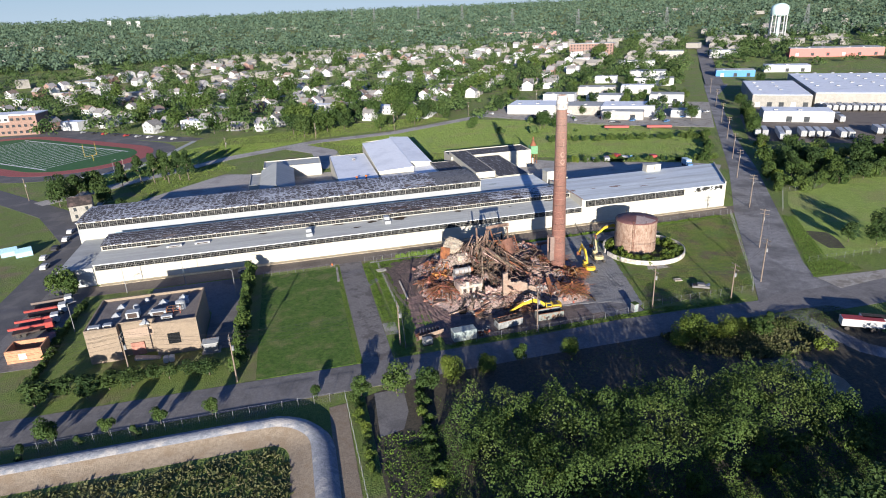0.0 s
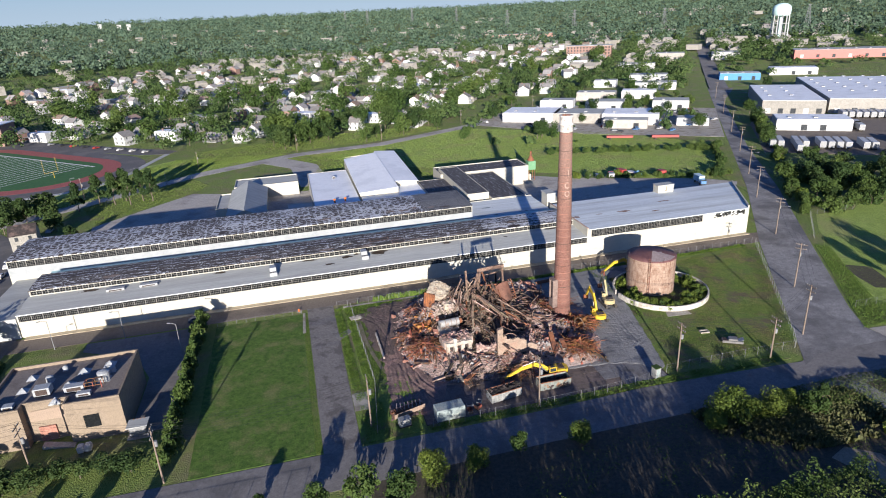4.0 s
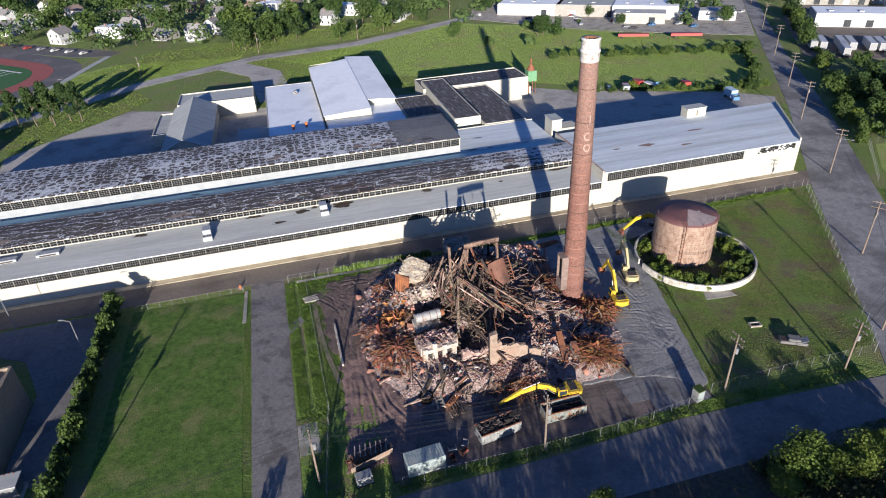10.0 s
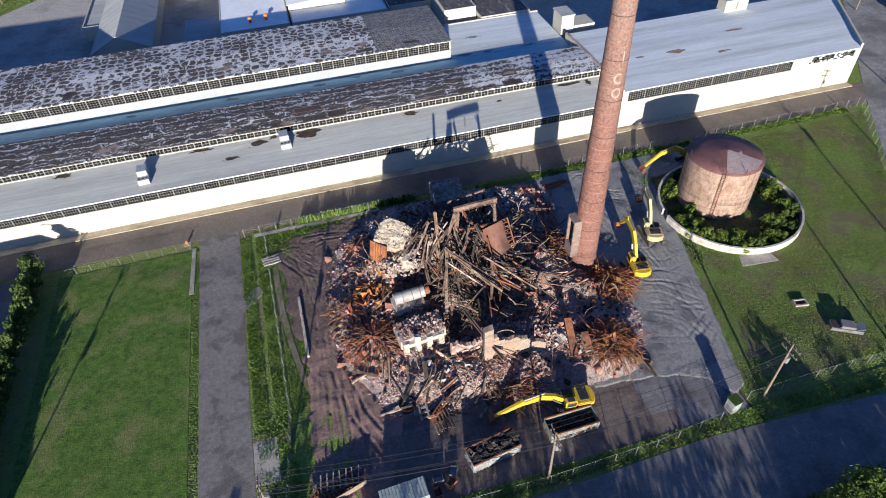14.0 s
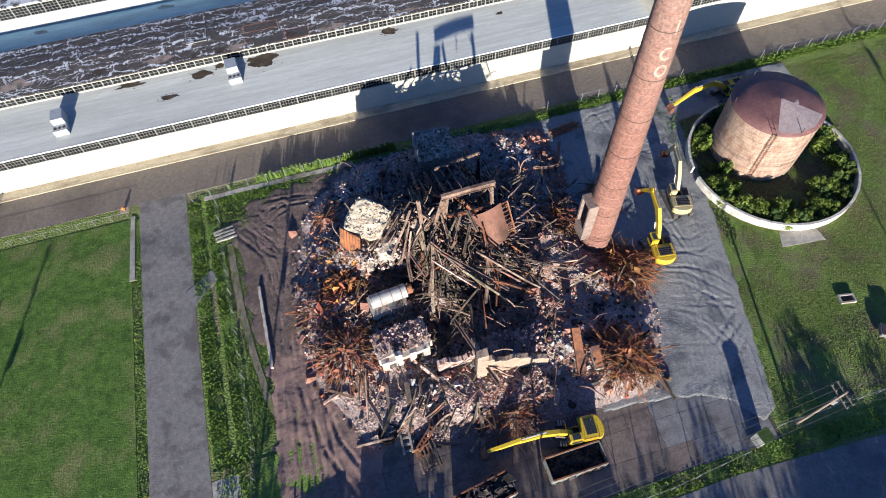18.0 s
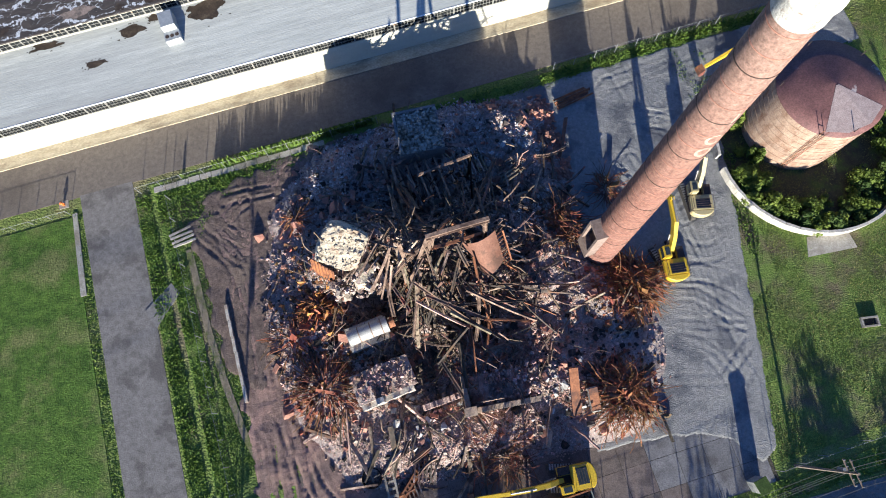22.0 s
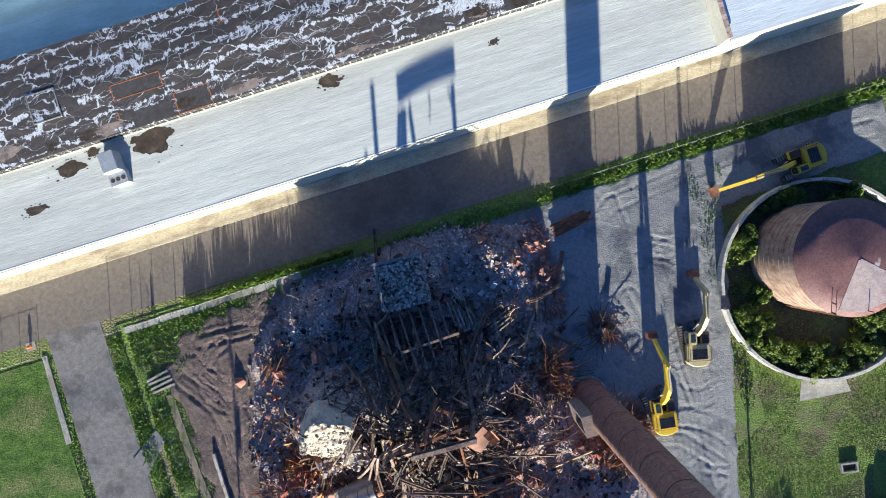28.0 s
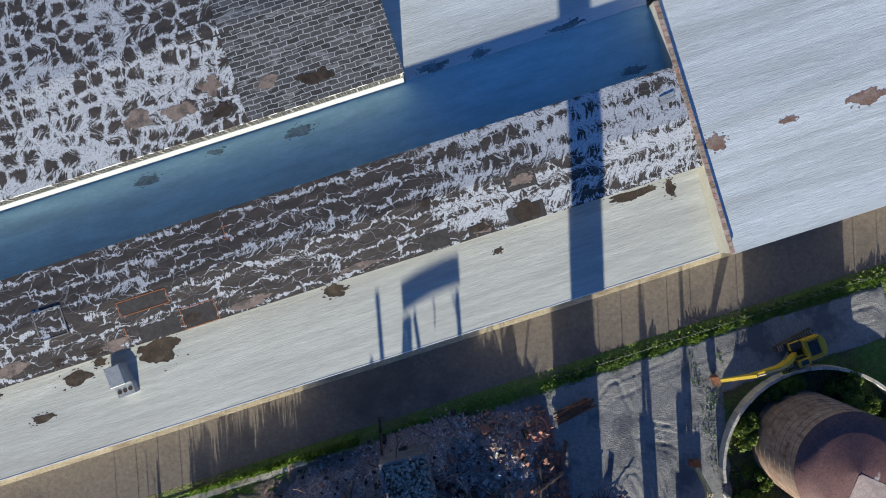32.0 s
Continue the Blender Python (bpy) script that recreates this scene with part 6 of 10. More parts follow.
# boiler drum
M["silver"] = mat("pale_weathered_sheet_metal", (0.30, 0.295, 0.29), (0.38, 0.375, 0.365), 2.0, 0.6, metal=0.2, c3=(0.30, 0.22, 0.17), scale3=0.8, cut3=(0.58, 0.68))
bo = thing("boiler_drum", "pale horizontal boiler drum on a broken plinth", "boiler", (-107.5, -35.8, 4.7), 5)
drum = MB()
n = 28
for k in range(n):
    a, b = 2 * math.pi * k / n, 2 * math.pi * (k + 1) / n
    drum.add([(-2.2, 0.86 * math.cos(a), 0.86 * math.sin(a)), (2.0, 0.86 * math.cos(a), 0.86 * math.sin(a)), (2.0, 0.86 * math.cos(b), 0.86 * math.sin(b)), (-2.2, 0.86 * math.cos(b), 0.86 * math.sin(b))], [(0, 1, 2, 3)])
part("drum", drum, M["silver"], bo, smooth=True)
part("end_plate", MB().tube((2.0, 0, 0), (2.15, 0, 0), 0.9, n=28), M["silver"], bo)
part("end_plate", MB().tube((-2.35, 0, 0), (-2.2, 0, 0), 0.9, n=28), M["silver"], bo)
for x in (-1.2, 0.2, 1.4):
    part("strap", MB().tube((x, 0, 0), (x + 0.12, 0, 0), 0.88, n=28), M["twist"], bo)
part("flue_pipe", MB().tube((2.15, 0, 0), (2.9, 0, 0), 0.6, n=20), M["rust"], bo)
part("plinth", MB().box(-2.6, -1.4, -3.6, 1.9, 1.3, -.88), M["plaster"], bo, "broken white plinth")
# portal frame with hopper at the top of the heap
pf = thing("portal_frame", "rusty steel portal frame at the top of the heap", "steel frame", (0, 0, 0))


def member(name, a, b, w, d, mt, parent, bow=0.0):
    """A steel section between two points, a little bent, with web and flanges."""
    a, b = Vector(a), Vector(b)
    q = (b - a).to_track_quat("X", "Z")
    line_ = [a.lerp(b, i / 4) + Vector((0, 0, bow * i * (4 - i) / 4)) for i in range(5)]
    mb = MB().sweep(girder_profile(w / 2, d / 2, .06), line_, q)
    return part(name, mb, M[mt], parent)


member("beam", (-99.0, -30.2, 13.8), (-92.5, -30.3, 14.15), .4, .85, "twist", pf, .1)
member("post", (-92.9, -30.3, 13.5), (-92.5, -30.2, 6.0), .34, .34, "twist", pf)
member("post", (-98.4, -30.2, 13.2), (-99.3, -30.6, 5.5), .42, .42, "twist", pf)
member("post", (-101.7, -30.1, 14.2), (-101.5, -30.6, 5.0), .36, .3, "twist", pf)
member("brace", (-98.6, -30.2, 12.4), (-101.2, -30.5, 8.6), .3, .3, "twist", pf)
member("brace", (-101.6, -30.3, 11.9), (-99.2, -30.5, 8.2), .26, .26, "twist", pf)
for i in range(3):
    st_ = (-97.9 + 2.2 * i + rr.uniform(-.3, .3), -30.2 + rr.uniform(-.3, .3), 13.4)
    part("bent_bar", MB().path(bent(rr, st_, rr.uniform(.8, 1.7), rr.uniform(.3, .7), .03, rise_=(-1.2, .5)), .07, n=4), M["twist"], pf)
member("brace", (-98.8, -30.0, 13.1), (-101.8, -32.2, 6.0), .3, .3, "twist", pf)
member("brace", (-97.6, -29.6, 13.0), (-95.6, -27.0, 7.4), .3, .3, "rust", pf, .3)
member("cross_beam", (-98.6, -30.4, 10.2), (-93.0, -30.2, 9.7), .3, .35, "rust", pf, -.2)
# dark skeleton of the boiler house standing behind the peak
sk = thing("blackened_gantry", "dark fire-blackened steel skeleton with torn sheeting", "steel frame", (0, 0, 0))
member("post", (-98.8, -21.7, 1.2), (-98.7, -21.5, 7.8), .26, .26, "twist", sk)
member("post", (-91.5, -21.0, 1.2), (-91.3, -20.9, 8.7), .24, .24, "soot", sk)
member("beam", (-97.6, -21.2, 7.9), (-91.2, -20.9, 8.6), .24, .3, "twist", sk)
member("brace", (-91.4, -21.0, 8.4), (-92.2, -24.6, 5.0), .2, .2, "soot", sk)
member("brace", (-98.6, -21.5, 7.4), (-97.6, -24.4, 4.4), .26, .26, "burnt", sk)
for i in range(16):
    st_ = (rr.uniform(-99, -91), -21.5 + rr.uniform(-1.6, .6), rr.uniform(5.5, 8))
    part("bent_bar", MB().path(bent(rr, st_, rr.uniform(1.0, 2.6), rr.uniform(0, .35), .03, rise_=(-.2, 1.2)), .06, n=4), M["soot"], sk)
for i in range(7):
    member("purlin", (-99 + i * 1.1, -24.0, 5.6 + .1 * i), (-99.4 + i * 1.15, -17.6, 3.4), .2, .25, "twist", sk, .1)
ho = thing("chute_plate", "large red-brown curved steel chute plate hanging from the frame", "chute", (0, 0, 0))
A, B, C, D = Vector((-95.6, -31.0, 9.4)), Vector((-92.0, -31.2, 10.9)), Vector((-91.5, -33.6, 7.2)), Vector((-94.0, -34.4, 6.4))
nrm = (B - A).cross(D - A).normalized() * .09
hm = MB()
G = 6
front, back = [], []
for i in range(G + 1):
    for j in range(G + 1):
        u_, v_ = i / G, j / G
        p_ = A.lerp(B, u_).lerp(D.lerp(C, u_), v_)
        p_ = p_ + nrm.normalized() * (1.15 * (u_ - .5) ** 2 * 4 + .1 * noise.noise(p_))
        front.append(p_)
        back.append(p_ - nrm)
W_ = G + 1
fs = [(i * W_ + j, (i + 1) * W_ + j, (i + 1) * W_ + j + 1, i * W_ + j + 1) for i in range(G) for j in range(G)]
hm.add(front + back, fs + [tuple(W_ * W_ + k for k in reversed(f)) for f in fs])
part("plate", hm, mat("red_brown_plate", (0.15, 0.068, 0.048), (0.205, 0.10, 0.07), 1.0, 0.85, bump=0.1, c3=(0.10, 0.052, 0.038), scale3=0.5), ho, smooth=True)
for k in range(9):
    t_ = k / 8
    p_ = B.lerp(C, t_)
    member("rib", p_ + Vector((.1, 0, .1)), p_ + Vector((.9, .35, -.1)), .12, .14, "rust", ho)
member("stringer", B + Vector((.95, .35, 0)), C + Vector((.95, .35, 0)), .14, .16, "rust", ho)
rp_ = thing("ribbed_plate", "rust-orange ribbed steel plate leaning at the foot of the white block", "scrap metal", (-110.35, -28.6, 7.4), -47)
part("plate", MB().block((0, 0, 0), (3.0, .07, 3.3), -12, 0, 0), M["rust_bright"], rp_)
for k in range(7):
    part("rib", MB().block((-1.35 + .45 * k, -.08, 0), (.09, .14, 3.25), -12, 0, 0), M["rust"], rp_)
# bundle of pipes at the north edge of the yard
pb = thing("pipe_bundle", "bundle of rusty pipes lying on the gravel", "pipes", (-74.9, -13.6, .3), 8)
for k in range(7):
    part("pipe", MB().tube((-2.4 + rr.uniform(-.3, .3), -.7 + .22 * k, .1 + .12 * (k % 3)), (2.2 + rr.uniform(-.4, .4), -.6 + .2 * k, .12 + .1 * (k % 2)), .11, n=8), M["rust_bright"] if k % 3 == 0 else M["rust"], pb)
for i, (x, y, l, rz) in enumerate(((-87.9, -48.4, 5.2, 80), (-86.2, -49.8, 2.6, 86))):
    gb = thing("girder", "rusty box girder propped on the scrap", "girder", (x, y, 2.6), rz, group="girders on the heap")
    part("web", MB().block((0, 0, 0), (l, 0.8 if i == 0 else 1.0, 0.7), 0, -22, 0), M["rust_bright"] if i == 0 else M["concrete"], gb)
    part("flange", MB().block((0, 0, 0.4), (l, 1.0, 0.08), 0, -22, 0), M["rust"], gb)
og = thing("orange_scrap", "bent orange excavator bucket lying on the ground", "scrap bucket", (-108.4, -53.6, 0.1), 10)
part("shell", MB().extrude_x([(-.5, 0), (.5, 0), (.7, .5), (.4, .9), (.3, .85), (.55, .5), (.4, .1), (-.5, .08)], -0.9, 0.9), M["rust_bright"], og)
# machine frames and girders laid out along the south edge of the heap
def track_frame(x, y, rz, l_):
    tf = thing("track_frame", "gray steel ladder frame lying on rubble", "scrap frame", (x, y, .55), rz, group="scrap frames beside the heap")
    for y_ in (-.5, .5):
        part("rail", MB().box(-l_ / 2, y_ - .12, -.12, l_ / 2, y_ + .12, .14), M["concrete"], tf)
    for k in range(6):
        part("rung", MB().box(-l_ / 2 + .15 + k * (l_ - .5) / 5, -.38, -.05, -l_ / 2 + .4 + k * (l_ - .5) / 5, .38, .05), M["concrete"], tf)


track_frame(-109.9, -51.3, 88, 4.2)
track_frame(-102.2, -50.5, 50, 2.8)
pg = thing("perforated_girder", "rusty perforated box girder lying on rubble", "girder", (-107.3, -52.0, .7), 42)
part("web", MB().box(-2.1, -.32, -.3, 2.1, .32, .28), M["rust"], pg)
for k in range(9):
    part("hole", MB().tube((-1.8 + k * .45, 0, .282), (-1.8 + k * .45, 0, .3), .13, n=10), M["soot"], pg)
part("flange", MB().box(-2.1, -.45, -.36, 2.1, .45, -.302), M["rust_bright"], pg)
df = thing("drum_frame", "black iron drum frame with pale crossbars", "scrap frame", (-111.7, -50.7, .2), 8)
part("shell", MB().lathe([(1.1, 0), (1.1, .9), (1.0, .9), (1.0, 0)], 20), M["soot"], df)
for r_ in (0, 90):
    part("crossbar", MB().block((0, 0, .7), (2.0, .1, .1), 0, 0, r_), M["concrete"], df)
for k in range(9):
    tb = thing("timber_baulk", "dark weathered timber baulk in a stack", "timber", (-121.8 + .02 * k, -59.4 + (k % 5) * .5, .35 + .3 * (k // 5)), 8 + 2 * math.sin(4 * k), group="timber stack beside the yard")
    part("baulk", MB().box(-2.6, -.17, -.15, 2.6, .17, .14), M["wood"], tb)
for k in range(7):
    pp = thing("upright_pale", "short pale batten on the timber stack", "timber", (-124 + .75 * k, -58.3, .95), 84 + 5 * math.sin(3 * k), group="battens on the timber stack")
    part("batten", MB().box(-1.1, -.07, -.06, 1.1, .07, .06), M["pale_rubble"], pp)
# low white kerb wall and timber stack at the edge of the heap
kb = thing("kerb_wall", "low broken white concrete kerb wall", "kerb", (-123.3, -33, 0))
for i in range(6):
    part("block", MB().block((0.02 * i - .05, 4.9 - i * 1.95, 0.25), (0.35, 1.9, 0.6), 0, 0, rr.uniform(-2, 2)), M["plaster"], kb)
for i in range(4):
    lg = thing("concrete_post", "pale concrete post lying in weeds", "post", (-127.0 + .1 * i, -16.4 - i * 0.55, 0.14), 8 + rr.uniform(-4, 4), group="stacked concrete posts")
    part("shaft", MB().box(-1.4, -0.13, -0.13, 1.4, 0.13, 0.13), M["concrete"], lg)

# ---- machines and plant on the site ----
def paint(name, c, wear=(0.30, 0.20, 0.12)):
    return mat(name, tuple(a * 0.92 for a in c), c, 1.5, 0.5, c3=wear, scale3=1.2, cut3=(0.64, 0.74), local=True, spec=0.5)


M["yellow"] = paint("excavator_yellow_paint", (0.60, 0.40, 0.03))
M["beige"] = paint("faded_pale_yellow_paint", (0.46, 0.38, 0.20))
M["rubber"] = mat("dusty_black_rubber", (0.03, 0.028, 0.026), (0.08, 0.07, 0.06), 4, 0.9, bump=0.3)
M["glass"] = mat("tinted_cab_glass", (0.02, 0.03, 0.035), (0.04, 0.05, 0.055), 2, 0.12, spec=0.6)
M["steel"] = mat("bare_worn_steel", (0.30, 0.28, 0.26), (0.42, 0.40, 0.38), 5, 0.45, metal=0.7)


def flat_bar(mb, pts, w, hs):
    """A box-section arm through points in the x-z plane, of width w and the given depths."""
    lo, hi = [], []
    for i, (x, z) in enumerate(pts):
        a, b = pts[max(0, i - 1)], pts[min(len(pts) - 1, i + 1)]
        d = Vector((b[0] - a[0], b[1] - a[1])).normalized()
        nrm = Vector((-d.y, d.x)) * hs[i] / 2
        hi.append((x + nrm.x, z + nrm.y))
        lo.append((x - nrm.x, z - nrm.y))
    n = len(pts)
    v = [(x, y, z) for y in (-w / 2, w / 2) for x, z in lo + hi]
    f = []
    for i in range(n - 1):
        f += [(i, i + 1, n + i + 1, n + i), (2 * n + i + 1, 2 * n + i, 3 * n + i, 3 * n + i + 1), (n + i, n + i + 1, 3 * n + i + 1, 3 * n + i), (i + 1, i, 2 * n + i, 2 * n + i + 1)]
    f += [(0, n, 3 * n, 2 * n), (2 * n - 1, n - 1, 3 * n - 1, 4 * n - 1)]
    mb.add(v, f)
    return mb


def excavator(loc, boom_deg, track_deg, elbow, tip, end, body, label):
    """boom_deg: where the arm points; elbow, tip, end: (reach, height) of the arm's joints."""
    ex = thing("excavator", label, "excavator", loc, boom_deg, group="excavators on the site")
    und = part("undercarriage", MB().block((0, 0, 0.75), (2.2, 2.0, 0.5), 0, 0, track_deg - boom_deg).tube((0, 0, 0.9), (0, 0, 1.2), 0.75, n=20), M["iron"], ex)
    q = Matrix.Rotation(radians(track_deg - boom_deg), 4, "Z")
    for s in (-1.15, 1.15):
        mb = MB()
        prof = [(2.0 + 0.48 * math.cos(a), 0.48 + 0.48 * math.sin(a)) for a in [-math.pi / 2 + math.pi * i / 6 for i in range(7)]] + \
               [(-2.0 + 0.48 * math.cos(a), 0.48 + 0.48 * math.sin(a)) for a in [math.pi / 2 + math.pi * i / 6 for i in range(7)]]
        n = len(prof)
        mb.add([q @ Vector((x, s + y, z)) for y in (-0.3, 0.3) for x, z in prof], [tuple(reversed(range(n))), tuple(range(n, 2 * n))] + [(i, (i + 1) % n, n + (i + 1) % n, n + i) for i in range(n)])
        tr_ = part("track", mb, M["rubber"], ex, "muddy crawler track")
        pads = MB()
        for i in range(15):
            pads.add([q @ Vector((-2.1 + i * 0.3 + dx, s + y, 0.96 + dz)) for dz in (0, 0.05) for dx, y in ((-.09, -.31), (.09, -.31), (.09, .31), (-.09, .31))],
                     [(3, 2, 1, 0), (4, 5, 6, 7), (0, 1, 5, 4), (1, 2, 6, 5), (2, 3, 7, 6), (3, 0, 4, 7)])
        tagged(part("crawler_belt", pads, M["steel"], tr_), kind="stuff")
    part("deck", bevelled(MB().box(-1.9, -1.35, 1.2, 1.5, 1.35, 1.45), 0.04), M["iron"], ex)
    part("engine_cover", bevelled(MB().box(-2.0, -1.33, 1.45, 0.0, 1.33, 2.25), 0.12, 2), body, ex)
    part("side_box", bevelled(MB().box(0.0, -1.33, 1.45, 1.4, -0.45, 2.0), 0.08), body, ex)
    cwm = MB()
    arc = [(-1.9 - 0.75 * math.cos(a), 1.35 * math.sin(a)) for a in [-math.pi / 2 + math.pi * i / 8 for i in range(9)]]
    part("counterweight", bevelled(MB().prism(arc[::-1], 1.25, 2.2), 0.08), body, ex)
    cab = part("cab", bevelled(MB().box(0.05, 0.42, 1.45, 1.55, 1.33, 3.0), 0.1, 2), body, ex)
    part("windscreen", MB().box(1.552, 0.52, 1.75, 1.57, 1.23, 2.9), M["glass"], cab)
    part("side_window", MB().box(0.2, 1.332, 2.1, 1.4, 1.35, 2.85), M["glass"], cab)
    part("side_window", MB().box(0.2, 0.40, 2.1, 1.4, 0.418, 2.85), M["glass"], cab)
    part("roof_hatch", MB().box(0.35, 0.6, 3.002, 1.25, 1.15, 3.03), M["glass"], cab)
    part("exhaust", MB().tube((-1.4, -0.8, 2.2), (-1.4, -0.8, 2.75), 0.07), M["iron"], ex)
    part("engine_hatch", MB().box(-1.75, -0.95, 2.252, -0.55, 0.75, 2.31), M["glass"], ex, "dark engine hatch")
    for k_ in range(5):
        part("hatch_bar", MB().box(-1.72 + k_ * .27, -0.95, 2.312, -1.67 + k_ * .27, 0.75, 2.35), M["iron"], ex)
    part("catwalk", MB().box(0.02, -1.33, 2.004, 1.36, -0.5, 2.03), M["iron"], ex)
    for sx in (-1.2, 1.2):
        part("handrail", MB().path([(-1.8, sx, 2.25), (-1.8, sx, 2.75), (-.2, sx, 2.75), (-.2, sx, 2.25)], .03), M["iron"], ex)
    base = (1.0, 1.75)
    part("boom", flat_bar(MB(), [base, ((base[0] + elbow[0]) / 2, (base[1] + elbow[1]) / 2 + .25), elbow, tip], 0.46, [0.5, 0.85, 0.95, 0.5]), body, ex)
    part("stick", flat_bar(MB(), [(tip[0] - (end[0] - tip[0]) * .16, tip[1] - (end[1] - tip[1]) * .16 + .25), tip, end], 0.36, [0.35, 0.7, 0.32]), body, ex)
    for s in (-0.36, 0.36):
        part("boom_cylinder", MB().tube((1.6, s, 1.5), ((base[0] + elbow[0]) / 2 + .3, s, (base[1] + elbow[1]) / 2 + .2), 0.1), M["steel"], ex)
    part("stick_cylinder", MB().tube((elbow[0] - .3, 0, elbow[1] + .6), (tip[0] - (end[0] - tip[0]) * .14, 0, tip[1] - (end[1] - tip[1]) * .14 + .35), 0.1), M["steel"], ex)
    bk = [(0.15, 0.1), (0.75, -0.25), (0.95, -0.85), (0.6, -1.35), (0.0, -1.25), (0.05, -1.15), (0.5, -1.22), (0.82, -0.82), (0.65, -0.33), (0.1, 0.0)]
    bm_ = MB()
    n = len(bk)
    bm_.add([(end[0] + x * .9, y, end[1] + z * .9) for y in (-0.55, 0.55) for x, z in bk], [(i, (i + 1) % n, n + (i + 1) % n, n + i) for i in range(n)])
    for y in (-0.55, 0.52):
        pts = bk[:5]
        bm_.add([(end[0] + x * .9, y + d, end[1] + z * .9) for d in (0, 0.03) for x, z in pts], [tuple(range(5)), tuple(reversed(range(5, 10)))])
    part("bucket", bm_, M["rust"], ex)
    return ex


excavator((-91.2, -56.8, 0), 175, 165, (4.4, 3.6), (7.2, 2.8), (10.4, 1.1), M["yellow"], "yellow excavator with its arm stretched out low")
excavator((-71.6, -37.6, 0), 82, 100, (3.6, 5.0), (6.4, 5.4), (8.6, 2.6), M["yellow"], "yellow excavator parked on gravel with raised arm")
excavator((-65.6, -31.2, 0), 76, 86, (3.6, 4.8), (6.2, 5.0), (7.6, 2.2), M["beige"], "faded pale yellow excavator beside the round wall")
excavator((-47.9, -14.6, 0), 183, 190, (4.2, 4.0), (7.2, 3.4), (10.0, 1.5), M["yellow"], "yellow excavator behind the storage tank")

M["dump_green"] = mat("dirty_pale_green_steel", (0.15, 0.17, 0.155), (0.23, 0.245, 0.225), 1.5, 0.7, c3=(0.22, 0.11, 0.06), scale3=0.9, cut3=(0.52, 0.62), local=True)
M["dump_white"] = mat("dirty_white_steel", (0.20, 0.205, 0.20), (0.31, 0.315, 0.305), 1.5, 0.65, c3=(0.26, 0.14, 0.09), scale3=0.9, cut3=(0.6, 0.68), local=True)


def dumpster(loc, rz, body, full, label, h=1.9):
    d = thing("roll_off_dumpster", label, "dumpster", loc, rz, group="dumpsters in the yard")
    L_, W_ = 3.2, 1.22
    part("floor", MB().box(-L_, -W_, 0.2, L_, W_, 0.3), body, d)
    for y in (-W_, W_):
        s = part("side", MB().box(-L_, y - .04, 0.3, L_, y + .04, h), body, d)
        for i in range(8):
            x = -L_ + 0.3 + i * 0.83
            part("rib", MB().box(x - .06, y + (.041 if y > 0 else -.12), 0.3, x + .06, y + (.12 if y > 0 else -.041), h - .05), body, s)
        part("top_rail", MB().box(-L_, y - .08, h, L_, y + .08, h + .12), M["rust"], s)
    for x in (-L_, L_):
        part("end", MB().box(x - .04, -W_ + .05, 0.3, x + .04, W_ - .05, h), body, d)
    for x in (-2.6, 2.6):
        part("roller", MB().tube((x, -1.0, 0.12), (x, 1.0, 0.12), 0.12, n=12), M["iron"], d)
    if full:
        mb = MB()
        rg = random.Random(int(abs(loc[0]) * 7))
        for i in range(260):
            mb.chunk((rg.uniform(-3, 3), rg.uniform(-1.05, 1.05), full + rg.uniform(-.3, .25)), rg.uniform(.2, .8), rg)
        tagged(part("scrap_load", mb.box(-3.1, -1.15, 0.31, 3.1, 1.15, full - .2), M["char"], d, "dark scrap and rubble load"), kind="stuff")
    return d


dumpster((-103.3, -60.2, 0), 9, M["dump_white"], 1.5, "pale dumpster filled with dark scrap")
dumpster((-92.8, -59.7, 0), 1, M["dump_green"], 0.8, "gray-green dumpster with rusty rim, nearly empty")

M["box_green"] = mat("pale_blue_green_sheet", (0.25, 0.30, 0.295), (0.33, 0.385, 0.375), 1.2, 0.55, c3=(0.34, 0.36, 0.33), scale3=0.5, local=True)
co = thing("site_container", "pale blue-green steel site container", "container", (-114.9, -62.9, 0), 3)
part("body", bevelled(MB().box(-2.7, -1.25, 0.15, 2.7, 1.25, 2.5), 0.05), M["box_green"], co)
for i in range(14):
    part("corrugation", MB().box(-2.6 + i * .385, -1.3, .25, -2.4 + i * .385, -1.252, 2.4), M["box_green"], co)
for i in range(14):
    part("roof_rib", MB().box(-2.6 + i * .385, -1.2, 2.502, -2.4 + i * .385, 1.2, 2.54), M["box_green"], co)
part("door", MB().box(2.702, -1.1, .25, 2.75, 1.1, 2.4), M["dump_white"], co)
wr = thing("trailer_wreck", "stripped rusty trailer frame with bare ribs", "trailer", (-122.2, -59.4, 0), 17)
part("chassis", MB().box(-3.2, -0.9, 0.5, 3.2, -0.7, 0.8).box(-3.2, 0.7, 0.5, 3.2, 0.9, 0.8), M["rust"], wr)
for i in range(14):
    part("rib", MB().box(-3.1 + i * .47, -1.15, 0.82, -2.95 + i * .47, 1.15, 1.0), M["rust"], wr)
part("side_panel", MB().box(-3.2, -1.25, 0.6, 3.2, -1.16, 1.5), M["tan_wall"], wr)
for x in (-2, 2):
    for y in (-1, 1):
        part("wheel", MB().tube((x, y - .15, .45), (x, y + .15, .45), .45, n=16), M["rubber"], wr)
sb = thing("generator_box", "small pale generator box on skids", "generator", (-123.4, -63.0, 0), 8)
part("body", bevelled(MB().box(-1.1, -.7, .3, 1.1, .7, 1.7), .06), M["dump_white"], sb)
part("skid", MB().box(-1.2, -.7, 0, 1.2, -.5, .3), M["iron"], sb)
